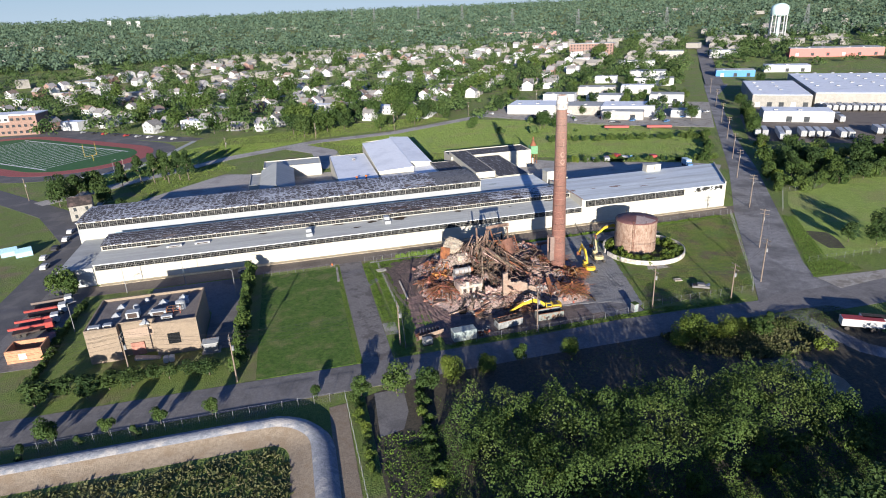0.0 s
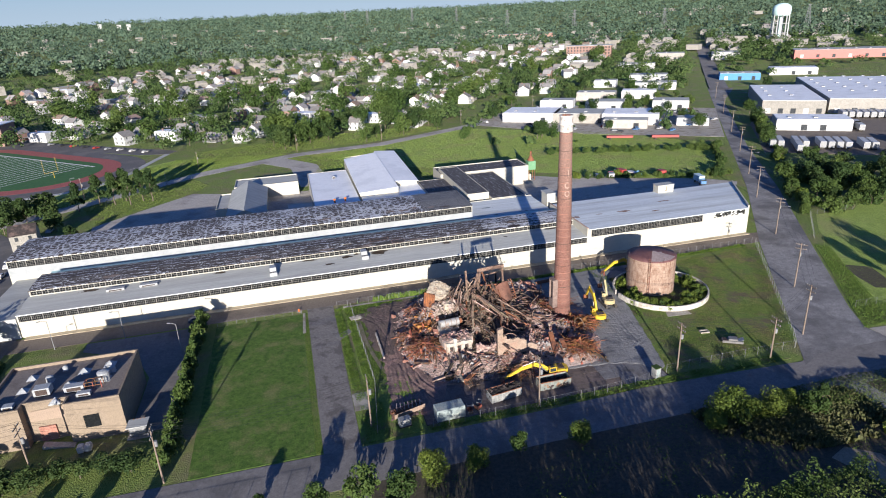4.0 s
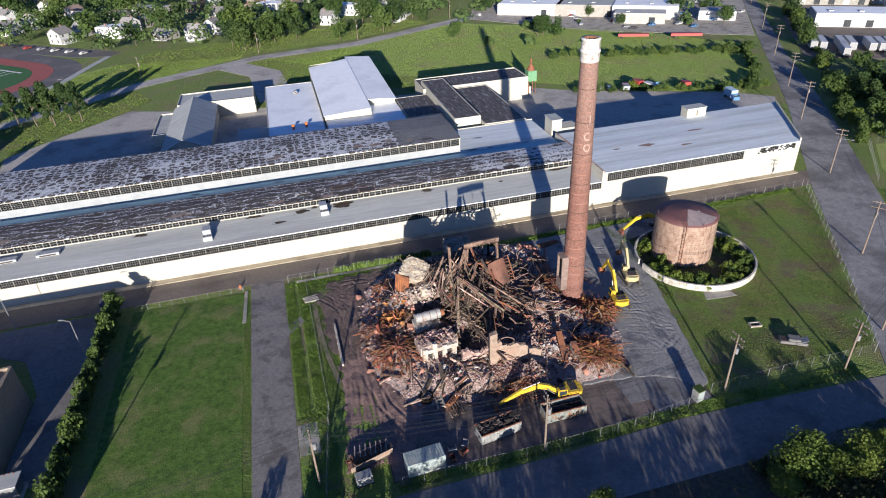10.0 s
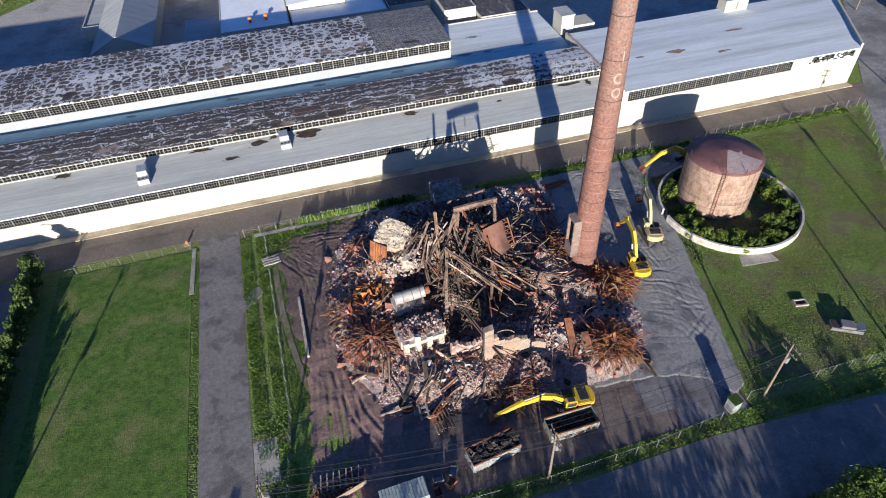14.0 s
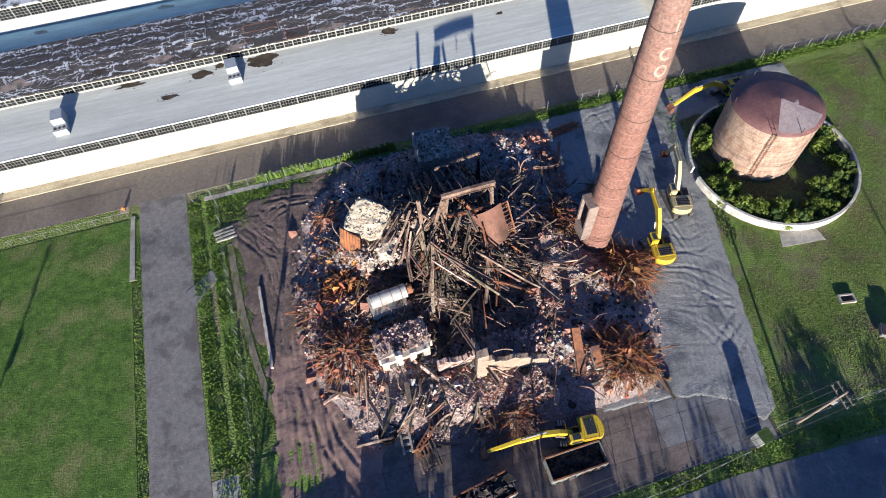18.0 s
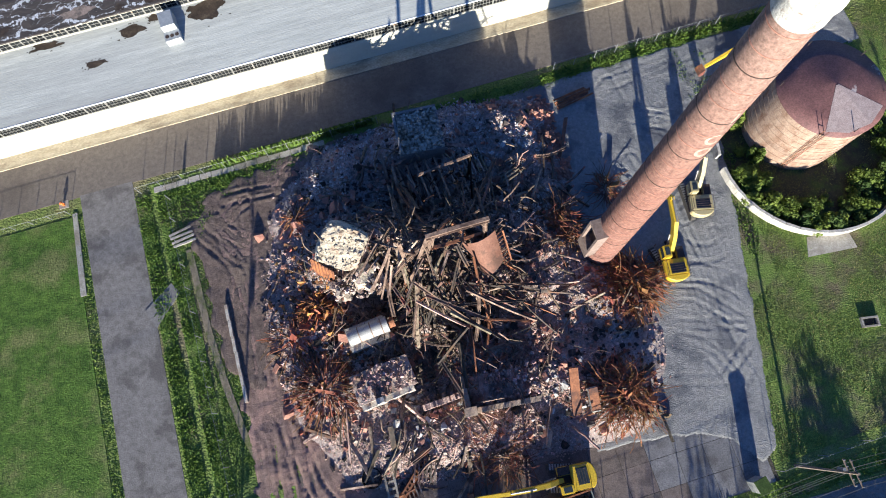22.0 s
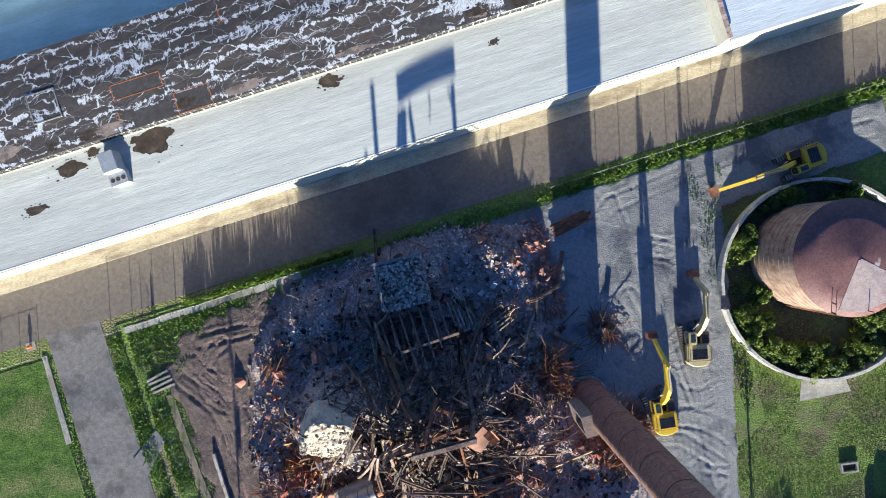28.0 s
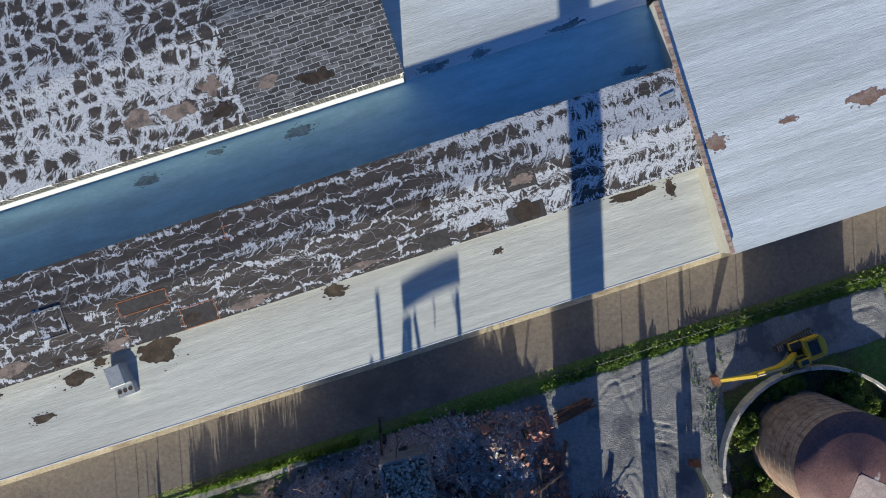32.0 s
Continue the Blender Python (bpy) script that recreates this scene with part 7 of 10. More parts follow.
part("skid", MB().box(-1.2, .5, 0, 1.2, .7, .3), M["iron"], sb)
for i, (x, y) in enumerate(((-110.6, -61.6), (-109.2, -62.4), (-108.6, -61.2), (-111, -63.1))):
    jk = thing("junk_cart", "rusty hand cart and loose junk", "junk", (x, y, 0.05), 30 * i, group="junk in the yard")
    part("bin", MB().box(-.6, -.4, .3, .6, .4, .36).box(-.6, -.4, .36, -.54, .4, .9).box(.54, -.4, .36, .6, .4, .9).box(-.54, -.4, .36, .54, -.34, .9), M["rust" if i % 2 else "dump_white"], jk)
    part("leg", MB().box(-.5, -.3, 0, -.4, -.2, .3).box(.4, .2, 0, .5, .3, .3), M["iron"], jk)
ub = thing("utility_cabinet", "white portable cabinet with green roof by the gate", "cabinet", (-72.3, -63.2, 0), 10)
part("body", bevelled(MB().box(-.65, -.65, .1, .65, .65, 2.2), .05), M["dump_white"], ub)
part("roof", MB().box(-.72, -.72, 2.202, .72, .72, 2.35), M["leaf"], ub)
part("door", MB().box(-.4, -.68, .2, .4, -.652, 2.0), M["box_green"], ub)

# ---- trees and shrubs ----
def crown_mesh(rng, h0, h1, rx, n, leaf, lobes=9, shape="round"):
    """Leaf sprays over uneven lobes, with gaps between them."""
    mb = MB()
    cz, hz = (h0 + h1) / 2, (h1 - h0) / 2
    blobs = []
    for i in range(lobes):
        a, u = rng.uniform(0, 6.3), rng.uniform(-0.75, 0.85)
        k = math.sqrt(max(0.05, 1 - u * u)) * rng.uniform(0.35, 0.75)
        if shape == "cone":
            k = (1 - (u + 1) / 2) * rng.uniform(0.3, 0.75)
        blobs.append((Vector((rx * k * math.cos(a), rx * k * math.sin(a), cz + hz * u * 0.8)), rng.uniform(0.30, 0.52) * rx * (0.55 if shape == "cone" else 1)))
    for i in range(n):
        c, r = rng.choice(blobs)
        d = Vector((rng.gauss(0, 1), rng.gauss(0, 1), rng.gauss(0.25, 1)))
        d.normalize()
        p = c + d * r * rng.uniform(0.7, 1.12)
        if p.z < h0 * 0.8:
            continue
        s = leaf * rng.uniform(0.6, 1.35)
        t = (d + Vector((rng.gauss(0, .5), rng.gauss(0, .5), rng.gauss(0.3, .5)))).normalized()
        u = t.orthogonal().normalized()
        u.rotate(Matrix.Rotation(rng.uniform(0, 6.3), 3, t))
        w = t.cross(u)
        a, b = u * s * 0.5, w * s * 0.32
        tip = t * s * 0.12
        mb.add([p - a, p + b + tip, p + a, p - b + tip], [(0, 1, 2, 3)])
    return mb


def trunk_mesh(rng, h, r, limbs=5, spread=1.5):
    mb = MB()
    pts = [Vector((0, 0, -0.2))]
    for i in range(4):
        pts.append(Vector((rng.gauss(0, .08 * h / 5), rng.gauss(0, .08 * h / 5), h * (i + 1) / 4)))
    for i in range(4):
        mb.tube(pts[i], pts[i + 1], r * (1 - i * .22), r * (1 - (i + 1) * .22), n=8)
    for i in range(limbs):
        s = pts[2] + (pts[4] - pts[2]) * rng.random()
        a = rng.uniform(0, 6.3)
        e = s + Vector((math.cos(a) * spread, math.sin(a) * spread, rng.uniform(.4, 1) * spread))
        mb.tube(s, e, r * .4, r * .12, n=6)
    return mb


vr = random.Random(77)
TREES = {}


def tree_kind(key, name, label, category, h0, h1, rx, n, leaf, mt, lobes=9, shape="round", variants=3, trunk=0.22):
    """Hidden models for a kind of tree, one of each variant; they are placed by plant()."""
    TREES[key] = []
    for v in range(variants):
        c = crown_mesh(vr, h0, h1, rx * vr.uniform(.9, 1.1), n, leaf, lobes, shape).mesh("crown")
        c.materials.append(M[mt])
        t = trunk_mesh(vr, h0 + (h1 - h0) * .55, trunk, 6, rx * .5).mesh("trunk")
        t.materials.append(M["bark"])
        TREES[key].append((name, label, category, c, t))


def plant(key, x, y, s=1.0, group="", sz=None, label="", z=None):
    name, lab, cat, c, t = vr.choice(TREES[key])
    ob = thing(name, label or lab, cat, (x, y, rise(x, y) - 0.05 if z is None else z), vr.uniform(0, 360), group=group)
    ob.scale = (s, s, s if sz is None else sz)
    part("crown", c, None, ob)
    part("trunk", t, None, ob)
    return ob


tree_kind("oak", "broadleaf_tree", "broad green leafy tree with rounded crown", "tree", 2.0, 10.0, 4.6, 1000, 1.0, "leaf", 14)
tree_kind("dark", "broadleaf_tree", "dense dark green leafy tree", "tree", 1.8, 10.5, 4.4, 1000, 1.0, "leaf_dark", 14)
tree_kind("lit", "broadleaf_tree", "bright yellow-green bushy tree at the road edge", "tree", 0.6, 7.0, 4.6, 4200, 0.5, "leaf_yellow", 18)
tree_kind("young", "young_tree", "small round street tree", "tree", 1.0, 4.6, 1.9, 1300, 0.42, "leaf", 9, trunk=0.09)
tree_kind("bush", "shrub", "dense green leafy garden shrub", "shrub", 0.1, 2.6, 1.7, 480, 0.5, "leaf", 9, trunk=0.06)
tree_kind("bushy", "shrub", "bushy yellow-green leafy shrub", "shrub", 0.1, 2.4, 1.7, 480, 0.5, "leaf_yellow", 9, trunk=0.06)
tree_kind("bushd", "shrub", "green tangled leafy shrub", "shrub", 0.1, 2.8, 1.9, 480, 0.54, "leaf", 9, trunk=0.06)
tree_kind("pine", "pine_tree", "dark green conifer with layered boughs", "conifer", 1.4, 12.5, 3.8, 1700, 0.75, "leaf_dark", 22, "cone")
tree_kind("spruce", "spruce_tree", "small blue-gray pointed spruce", "conifer", 0.2, 4.2, 1.7, 1200, 0.35, "leaf_dark", 14, "cone", 2, 0.09)

for x, y in ((-148.7, -76.6), (-168, -76.4), (-177, -76.6), (-185.9, -76.8), (-195.6, -76.6), (-204.5, -77)):
    plant("young", x, y, vr.uniform(.8, 1.25) * (0.7 if x > -150 else 1), "street trees")
for x, y in ((-190.2, -79.2), (-180.8, -79.6), (-198.9, -80)):
    plant("spruce", x, y, vr.uniform(.7, 1.0), "spruces by the fence")
for x, y, s in ((-193.3, -62.5, .75), (-202.5, -63, .85), (-185.2, -61, .6), (-178.1, -60, .5), (-170, -61, .55), (-189.6, -60.5, .65), (-198, -60, .7), (-181.5, -58.8, .5), (-174, -59.5, .5)):
    plant("dark", x, y, s, "trees before the office block", s * 0.62)
for x, y, k, s in ((-133.3, -79.5, "oak", .62), (-140.1, -79, "young", 1.0), (-121.3, -77.3, "lit", .65), (-114, -77.2, "lit", .5), (-106.3, -76.9, "young", .95), (-95.2, -76.6, "lit", .52), (-66.8, -78.6, "lit", 1.08),
                   (-60.5, -80, "lit", .9), (-71.7, -80, "lit", .6), (-49.4, -80.5, "pine", .62), (-52.5, -82, "oak", .6), (-44.5, -91, "bushy", 1.5), (-55, -78, "lit", .6), (-127, -80.5, "oak", .5)):
    plant(k, x, y, s * (.86 if x > -75 else 1), "trees along the street", s * (.66 if x > -75 else 1))
for x, y, s in ((-214.6, -4.5, .8), (-211.5, -7.5, .6)):
    plant("oak", x, y, s, "trees at the west end")
for x, y in ((-219.3, 126.2), (-212.6, 123.6), (-206, 120.9), (-201.6, 124.8), (-197.4, 122.4), (-225.2, 118.2), (-209, 128)):
    plant("pine", x, y, vr.uniform(1.05, 1.3), "stand of conifers")
for x, y, s in ((-235.5, 112.5, .8), (-239.2, 103, .9), (-230, 100, .7), (-245, 96, .8), (-226, 92, .6), (-250, 112, .8), (-216, 75, .5), (-237, 118, .7)):
    plant("dark", x, y, s * 1.25, "trees at the west corner")
for x, y, s in ((-140.3, 211, 1.3), (-125.5, 224, 1.2), (-146.9, 224, 1.2), (-114, 229, 1.1), (-68.5, 229, 1.0), (-62.3, 325, 1.5), (-52.9, 246, 1.3), (-84.5, 226, .7), (-103.1, 258.6, 1.2), (-33.9, 199, .7), (0.4, 172, 1.0),
                (-133, 218, 1.3), (-60, 236, 1.2), (-75, 250, 1.3), (-90, 262, 1.4), (-44, 232, .8), (6, 178, .9), (-45, 252, 1.1)):
    plant(vr.choice(("oak", "dark", "dark")), x, y, s, "trees beside the north street")
for x, y, s in ((55.8, 47, .8), (49.3, 23.1, .75), (67.4, 30.6, .9), (68.2, 19.6, .8), (83.6, 23.6, .9), (83.6, 12.9, .8), (62.1, 44, .8), (94.5, 102.1, .8), (133.6, 155.5, .9), (153.4, 185.8, .9), (37.6, 16.8, .5),
                (57, 32, .85), (75, 34, .9), (92, 30, .95), (100, 20, .95), (75, 50, .85), (86, 66, .8), (76, 72, .7), (112, 124, .8), (104, 112, .8), (44, 30, .6), (60, 13, .6), (125, 142, .8), (95, 12, .9), (110, 32, 1.0), (106, 44, .9),
                (10.3, -43, .62), (15.6, -47.7, .7), (23, -43, .8), (118, 20, 1.0), (122, 40, 1.0)):
    plant(vr.choice(("oak", "dark")), x, y, s, "tree belt east of the road")
BELT = [(30, 4), (38, 26), (56, 52), (88, 56), (130, 42), (120, 14), (78, 8)]
for i in range(78):
    while True:
        x, y = vr.uniform(28, 138), vr.uniform(4, 76)
        if inside(x, y, BELT):
            break
    k = vr.choice(("dark", "oak", "bush", "bushd"))
    plant(k, x, y, vr.uniform(.45, .75) if k in ("dark", "oak") else vr.uniform(1.2, 2.0), "tree belt east of the road")
for i in range(30):
    t = i / 29
    plant(vr.choice(("bush", "bushd", "bushy")), 31 + 112 * t + vr.uniform(-1.2, 1.2) + 2.5 * math.sin(3 * t), 9 + 164 * t + vr.uniform(-2, 2), vr.uniform(.7, 1.5), "shrubs beside the east road")
# overgrown strip between yard and meadow
for i in range(26):
    t = i / 25
    plant(vr.choice(("bush", "bushd", "bushy")), -22 + 62 * t + vr.uniform(-2, 2), 84 - 22 * t + vr.uniform(-2, 2), vr.uniform(.6, 1.2), "shrubs behind the yard")
for i in range(30):
    t = i / 29
    plant(vr.choice(("bush", "bushd")), -10 + 80 * t + vr.uniform(-2, 2), 132 - 25 * t + vr.uniform(-2, 2), vr.uniform(.9, 1.6), "shrubs behind the meadow")
for i in range(12):
    plant(vr.choice(("bush", "bushd")), 38 + i * 3.2 + vr.uniform(-2, 2), 62 + i * 4.6, vr.uniform(.8, 1.6), "shrubs beside the east road")
# trees standing about the works yards and along the far road
for i in range(64):
    while True:
        x, y = vr.uniform(-10, 250), vr.uniform(150, 420)
        e_ = x * 0.83 - y * 0.556
        if abs(e_ - 5) > 13 and (e_ < -8 or 18 < e_ < 60):
            break
    plant(vr.choice(("oak", "dark", "bush", "dark")), x, y, vr.uniform(.6, 1.0), "trees among the works")
# hedges
for i in range(24):
    plant(vr.choice(("bush", "bushd", "bush")), -164.2 + vr.uniform(-.5, .5), -12 - i * 2.15, vr.uniform(.85, 1.1), "hedge beside the lawn", vr.uniform(1.25, 1.6))
plant("young", -163.8, -9.6, 1.1, "hedge beside the lawn")
for i in range(22):
    plant(vr.choice(("bush", "bushd")), -206.6 + vr.uniform(-.5, .5), -15 - i * 2.0, vr.uniform(.55, .8), "hedge beside the parking strip")
# growth inside the round wall
for i in range(105):
    a, r = vr.uniform(0, 6.3), 7.0 + 3.9 * vr.random() ** .7
    x, y = -49.3 + r * math.cos(a), -28.6 + r * math.sin(a)
    if math.hypot(x + 50.3, y + 25.4) > 7.0:
        plant(vr.choice(("bush", "bushy", "bushy")), x, y, vr.uniform(.35, .85), "growth inside the round wall")
# overgrown lot south of the street
LOT = [(-136, -79.5), (-122, -88), (-86, -88), (-76, -74.5), (-24, -74.5), (-2, -84), (-2, -172), (-136, -172)]


def brush(x, y):
    """Height of the thicket: a dense stand with a steep north edge, low growth round it."""
    k = max(0.0, min(1.0, (x + 116) / 30)) - max(0.0, min(1.0, (x + 66) / 16)) * .75
    ramp = lambda v: max(0.0, min(1.0, v)) ** 1.5
    core = ramp((-91.5 - 6.0 * k - y) / 3.0) * ramp((x + 129) / 4) * ramp((-57 - x) / 6) * ramp((y + 118 - .06 * (x + 60)) / 3)
    grassy = math.exp(-(((x + 46) / 17) ** 4 + ((y + 79.5) / 4.2) ** 4))
    h = 7.3 * core * (0.72 + 0.25 * noise.noise(Vector((x * .12, y * .12, 2))) + 0.9 * abs(noise.noise(Vector((x * .2, y * .2, 5)))) + 0.3 * abs(noise.noise(Vector((x * .6, y * .6, 7)))))
    low = 1.3 * max(0.0, .35 + noise.noise(Vector((x * .11, y * .11, 17)))) * (ramp((-110 - y) / 4) + ramp((-127.5 - x) / 2) * ramp((-94 - y) / 4))
    return max(0.0, h, low, 1.1 * grassy * (1 + .6 * noise.noise(Vector((x * .3, y * .3, 9)))))


def thicket(n, seed, mt, label, lo, hi):
    rg = random.Random(seed)
    mb = MB()
    k = 0
    while k < n:
        x, y = rg.uniform(-136, -2), rg.uniform(-136, -74)
        if not inside(x, y, LOT):
            continue
        tone = noise.noise(Vector((x * .09, y * .09, 11)))
        h = brush(x, y)
        if h < .12 or not lo <= tone + (.3 if y > -86 else 0) < hi:
            k += 0.02
            continue
        k += 1
        p = Vector((x, y, h * (1.04 - .34 * rg.random() ** 2) + .05))
        s = rg.uniform(.24, .5) * (.7 + .05 * h)
        slope = Vector((h - brush(x + .5, y), h - brush(x, y + .5), .55))
        t = (slope.normalized() + Vector((rg.gauss(0, .38), rg.gauss(-.2, .38), rg.gauss(.1, .38)))).normalized()
        u = t.orthogonal().normalized()
        u.rotate(Matrix.Rotation(rg.uniform(0, 6.3), 3, t))
        w = t.cross(u)
        mb.add([p - u * s * .5, p + w * s * .33 + t * s * .1, p + u * s * .5, p - w * s * .33 + t * s * .1], [(0, 1, 2, 3)])
    return tagged(part("thicket", mb, M[mt]), label, "thicket", kind="stuff")


M["brush_green"] = mat("thicket_leaves", (0.036, 0.074, 0.014), (0.076, 0.124, 0.024), 0.35, 0.8, island=0.16, leafy=0.3)
M["brush_yellow"] = mat("thicket_leaves_yellow", (0.062, 0.100, 0.019), (0.105, 0.145, 0.033), 0.35, 0.75, island=0.2, leafy=0.3)
thicket(100000, 61, "brush_green", "tangled green thicket", -1, .12)
thicket(32000, 62, "brush_yellow", "yellow-green thicket in seed", .12, 1)
for i in range(46):
    while True:
        x, y = vr.uniform(-130, -46), vr.uniform(-120, -92)
        if inside(x, y, LOT) and brush(x, y) > .8:
            break
    plant(vr.choice(("bushd", "bushd", "bushy", "bush")), x, y, vr.uniform(.7, 1.2), "shrubs in the overgrown lot", vr.uniform(.8, 1.3))
for x, y, s in [(-128 + 5.0 * i + vr.uniform(-1.5, 1.5), -133 + vr.uniform(-2, 2), vr.uniform(.75, .95)) for i in range(26)] + [(-36 + 6 * i, -118, .8) for i in range(6)]:
    plant("dark", x, y, s, "trees in the overgrown lot")


def tufts(name, poly, n, size, mt, label, category, seed, hmax=1.0, bald=9.0):
    """Weeds as many small upright leaf blades."""
    rg = random.Random(seed)
    xs, ys = [p[0] for p in poly], [p[1] for p in poly]
    mb = MB()
    k = 0
    while k < 1.35 * n:
        x, y = rg.uniform(min(xs), max(xs)), rg.uniform(min(ys), max(ys))
        if not inside(x, y, poly) or noise.noise(Vector((x * .13, y * .13, 4))) > bald:
            k += .01
            continue
        k += 1
        h = .75 * size * rg.uniform(.4, 1.3) * (0.35 + 0.65 * hmax * max(0, 0.5 + noise.noise(Vector((x * .4, y * .4, seed)))))
        a, w = rg.uniform(0, 6.3), size * rg.uniform(.16, .34)
        c, s = math.cos(a) * w, math.sin(a) * w
        lx, ly = rg.gauss(0, .85) * h, rg.gauss(0, .85) * h
        mb.add([(x - c, y - s, 0), (x + c, y + s, 0), (x + c * .6 + lx, y + s * .6 + ly, h), (x - c * .6 + lx, y - s * .6 + ly, h * .9)], [(0, 1, 2, 3)])
    return tagged(part(name, mb, M[mt]), label, category, kind="stuff")


M["blade"] = mat("weed_leaves", (0.085, 0.150, 0.020), (0.145, 0.225, 0.038), 0.7, 0.8, island=0.25, leafy=0.3)
band("footpath", [(-126.4, -19), (-126.0, -29.4), (-125.3, -36), (-124.3, -42.3), (-122.6, -48), (-119.8, -54)], .8, .075, M["bank_soil"], "narrow trodden earth path", "path")
M["straw"] = mat("dry_reed_grass", (0.085, 0.105, 0.035), (0.15, 0.145, 0.065), 0.6, 0.85, island=0.3, leafy=0.3)
for k, pl in enumerate(([(-131.6, -10.5), (-129.9, -10.5), (-129.4, -48), (-131.2, -48)], [(-129.2, -11), (-127.2, -11), (-126.4, -48), (-128.6, -48)], [(-130, -9.25), (-60, -9.05), (-40, -8.95), (-40, -9.8), (-60, -10.7), (-130, -11.4)], [(-127, -11.5), (-110, -11.2), (-113, -12.6), (-122, -14.2), (-126, -20)],
                        [(-119, -64.3), (-70, -63.7), (-45, -63.5), (-42.5, -66.0), (-70, -65.6), (-119, -65.1)], [(-131.5, -49), (-119.6, -49), (-119.6, -65.5), (-131.5, -65.8)])):
    sheet("weed_bed", pl, .062 + .004 * k, M["weeds"], "ground covered with low green weeds", "weeds")
tufts("weeds", [(-131.6, -10.5), (-129.9, -10.5), (-129.4, -48), (-131.2, -48)], 5200, .36, "blade", "tall green weeds beside the driveway", "weeds", 1)
tufts("weeds", [(-128, -10.9), (-101, -10.7), (-98, -9.3), (-60, -9.1), (-8, -8.9), (-8, -10.0), (-60, -10.6), (-98, -11.2), (-128, -12)], 8000, .34, "blade", "green weeds along the fence", "weeds", 2)
tufts("weeds", [(-129.1, -11), (-127.3, -11), (-126.5, -48), (-128.5, -48)], 4600, .36, "blade", "second row of green weeds along the fence", "weeds", 14)
tufts("weeds", [(-78, -9.2), (-8, -8.7), (-8, -9.4), (-78, -10.2)], 2600, .62, "blade", "tall ragged weeds along the fence", "weeds", 15)
tufts("weeds", [(-127, -10.5), (-110, -10.8), (-113, -12.6), (-122, -14), (-126, -20)], 2400, .36, "blade", "weeds at the edge of the heap", "weeds", 3)
tufts("weeds", [(-119, -64.4), (-70, -63.8), (-45, -63.6), (-44, -66.2), (-70, -65.8), (-119, -66)], 4200, .38, "blade", "weeds along the street fence", "weeds", 4)
tufts("weeds", [(-131, -48), (-126.5, -48), (-126, -66), (-131, -66)], 2400, .36, "blade", "weeds in the shaded corner", "weeds", 5)
tufts("weeds", [(-60.5, -11), (-56, -11), (-58, -20), (-60.3, -40), (-62, -42)], 1200, .4, "blade", "weeds beside the round wall", "weeds", 6)
tufts("grass", [(-126.4, -12), (-123.9, -22), (-123.6, -46), (-126.2, -48)], 3600, .2, "blade", "rough grass between fence and kerb", "grass", 16)
tufts("grass", [(-139.6, -66), (-138.5, -66), (-138.5, -10.5), (-139.6, -10.5)], 1500, .25, "blade", "rough grass edge of the lawn", "grass", 7)
tufts("reeds", [(-205, -90), (-157, -90), (-154, -94), (-154, -140), (-205, -140)], 15000, .75, "straw", "tall reeds and dry grass in the basin", "reeds", 8)
M["blade_dry"] = mat("patchy_grass_blades", (0.115, 0.17, 0.03), (0.19, 0.24, 0.055), 1.0, 0.85, island=0.35, c3=(0.215, 0.21, 0.08), scale3=0.16, cut3=(0.42, 0.6), leafy=0.3)

tufts("weeds", [(-128, -78.5), (-100, -78), (-60, -76.6), (-46, -77), (-48, -97), (-64, -98.5), (-87, -98), (-114, -91), (-128, -90)], 3500, .3, "blade", "low weeds over the shaded lot", "weeds", 18, bald=.12)
tufts("weeds", [(-139, -92), (-128, -92), (-128, -112), (-60, -112), (-30, -104), (-30, -132), (-139, -132)], 14000, .5, "blade", "rank weeds south of the thicket", "weeds", 19, bald=.25)
for i in range(10):
    plant(vr.choice(("bush", "bushd", "bushy")), -141.0 + vr.uniform(-.5, .5), -79.6 - i * 2.5, vr.uniform(.45, .8), "growth along the basin fence")
for i in range(11):
    plant(vr.choice(("bush", "bushd", "bushy")), -128.9 + vr.uniform(-.6, .6) - .2 * i, -80 - i * 2.6, vr.uniform(.6, .95), "hedge beside the lot entrance")

def quad_mesh(name, V):
    """One mesh of loose four-cornered leaves; V: their corners in turn."""
    k = len(V) // 4
    me = bpy.data.meshes.new(name)
    me.vertices.add(len(V))
    me.vertices.foreach_set("co", V.astype(np.float32).ravel())
    me.loops.add(len(V))
    me.loops.foreach_set("vertex_index", np.arange(len(V), dtype=np.int32))
    me.polygons.add(k)
    me.polygons.foreach_set("loop_start", np.arange(k, dtype=np.int32) * 4)
    me.update(calc_edges=True)
    me.validate()
    return me


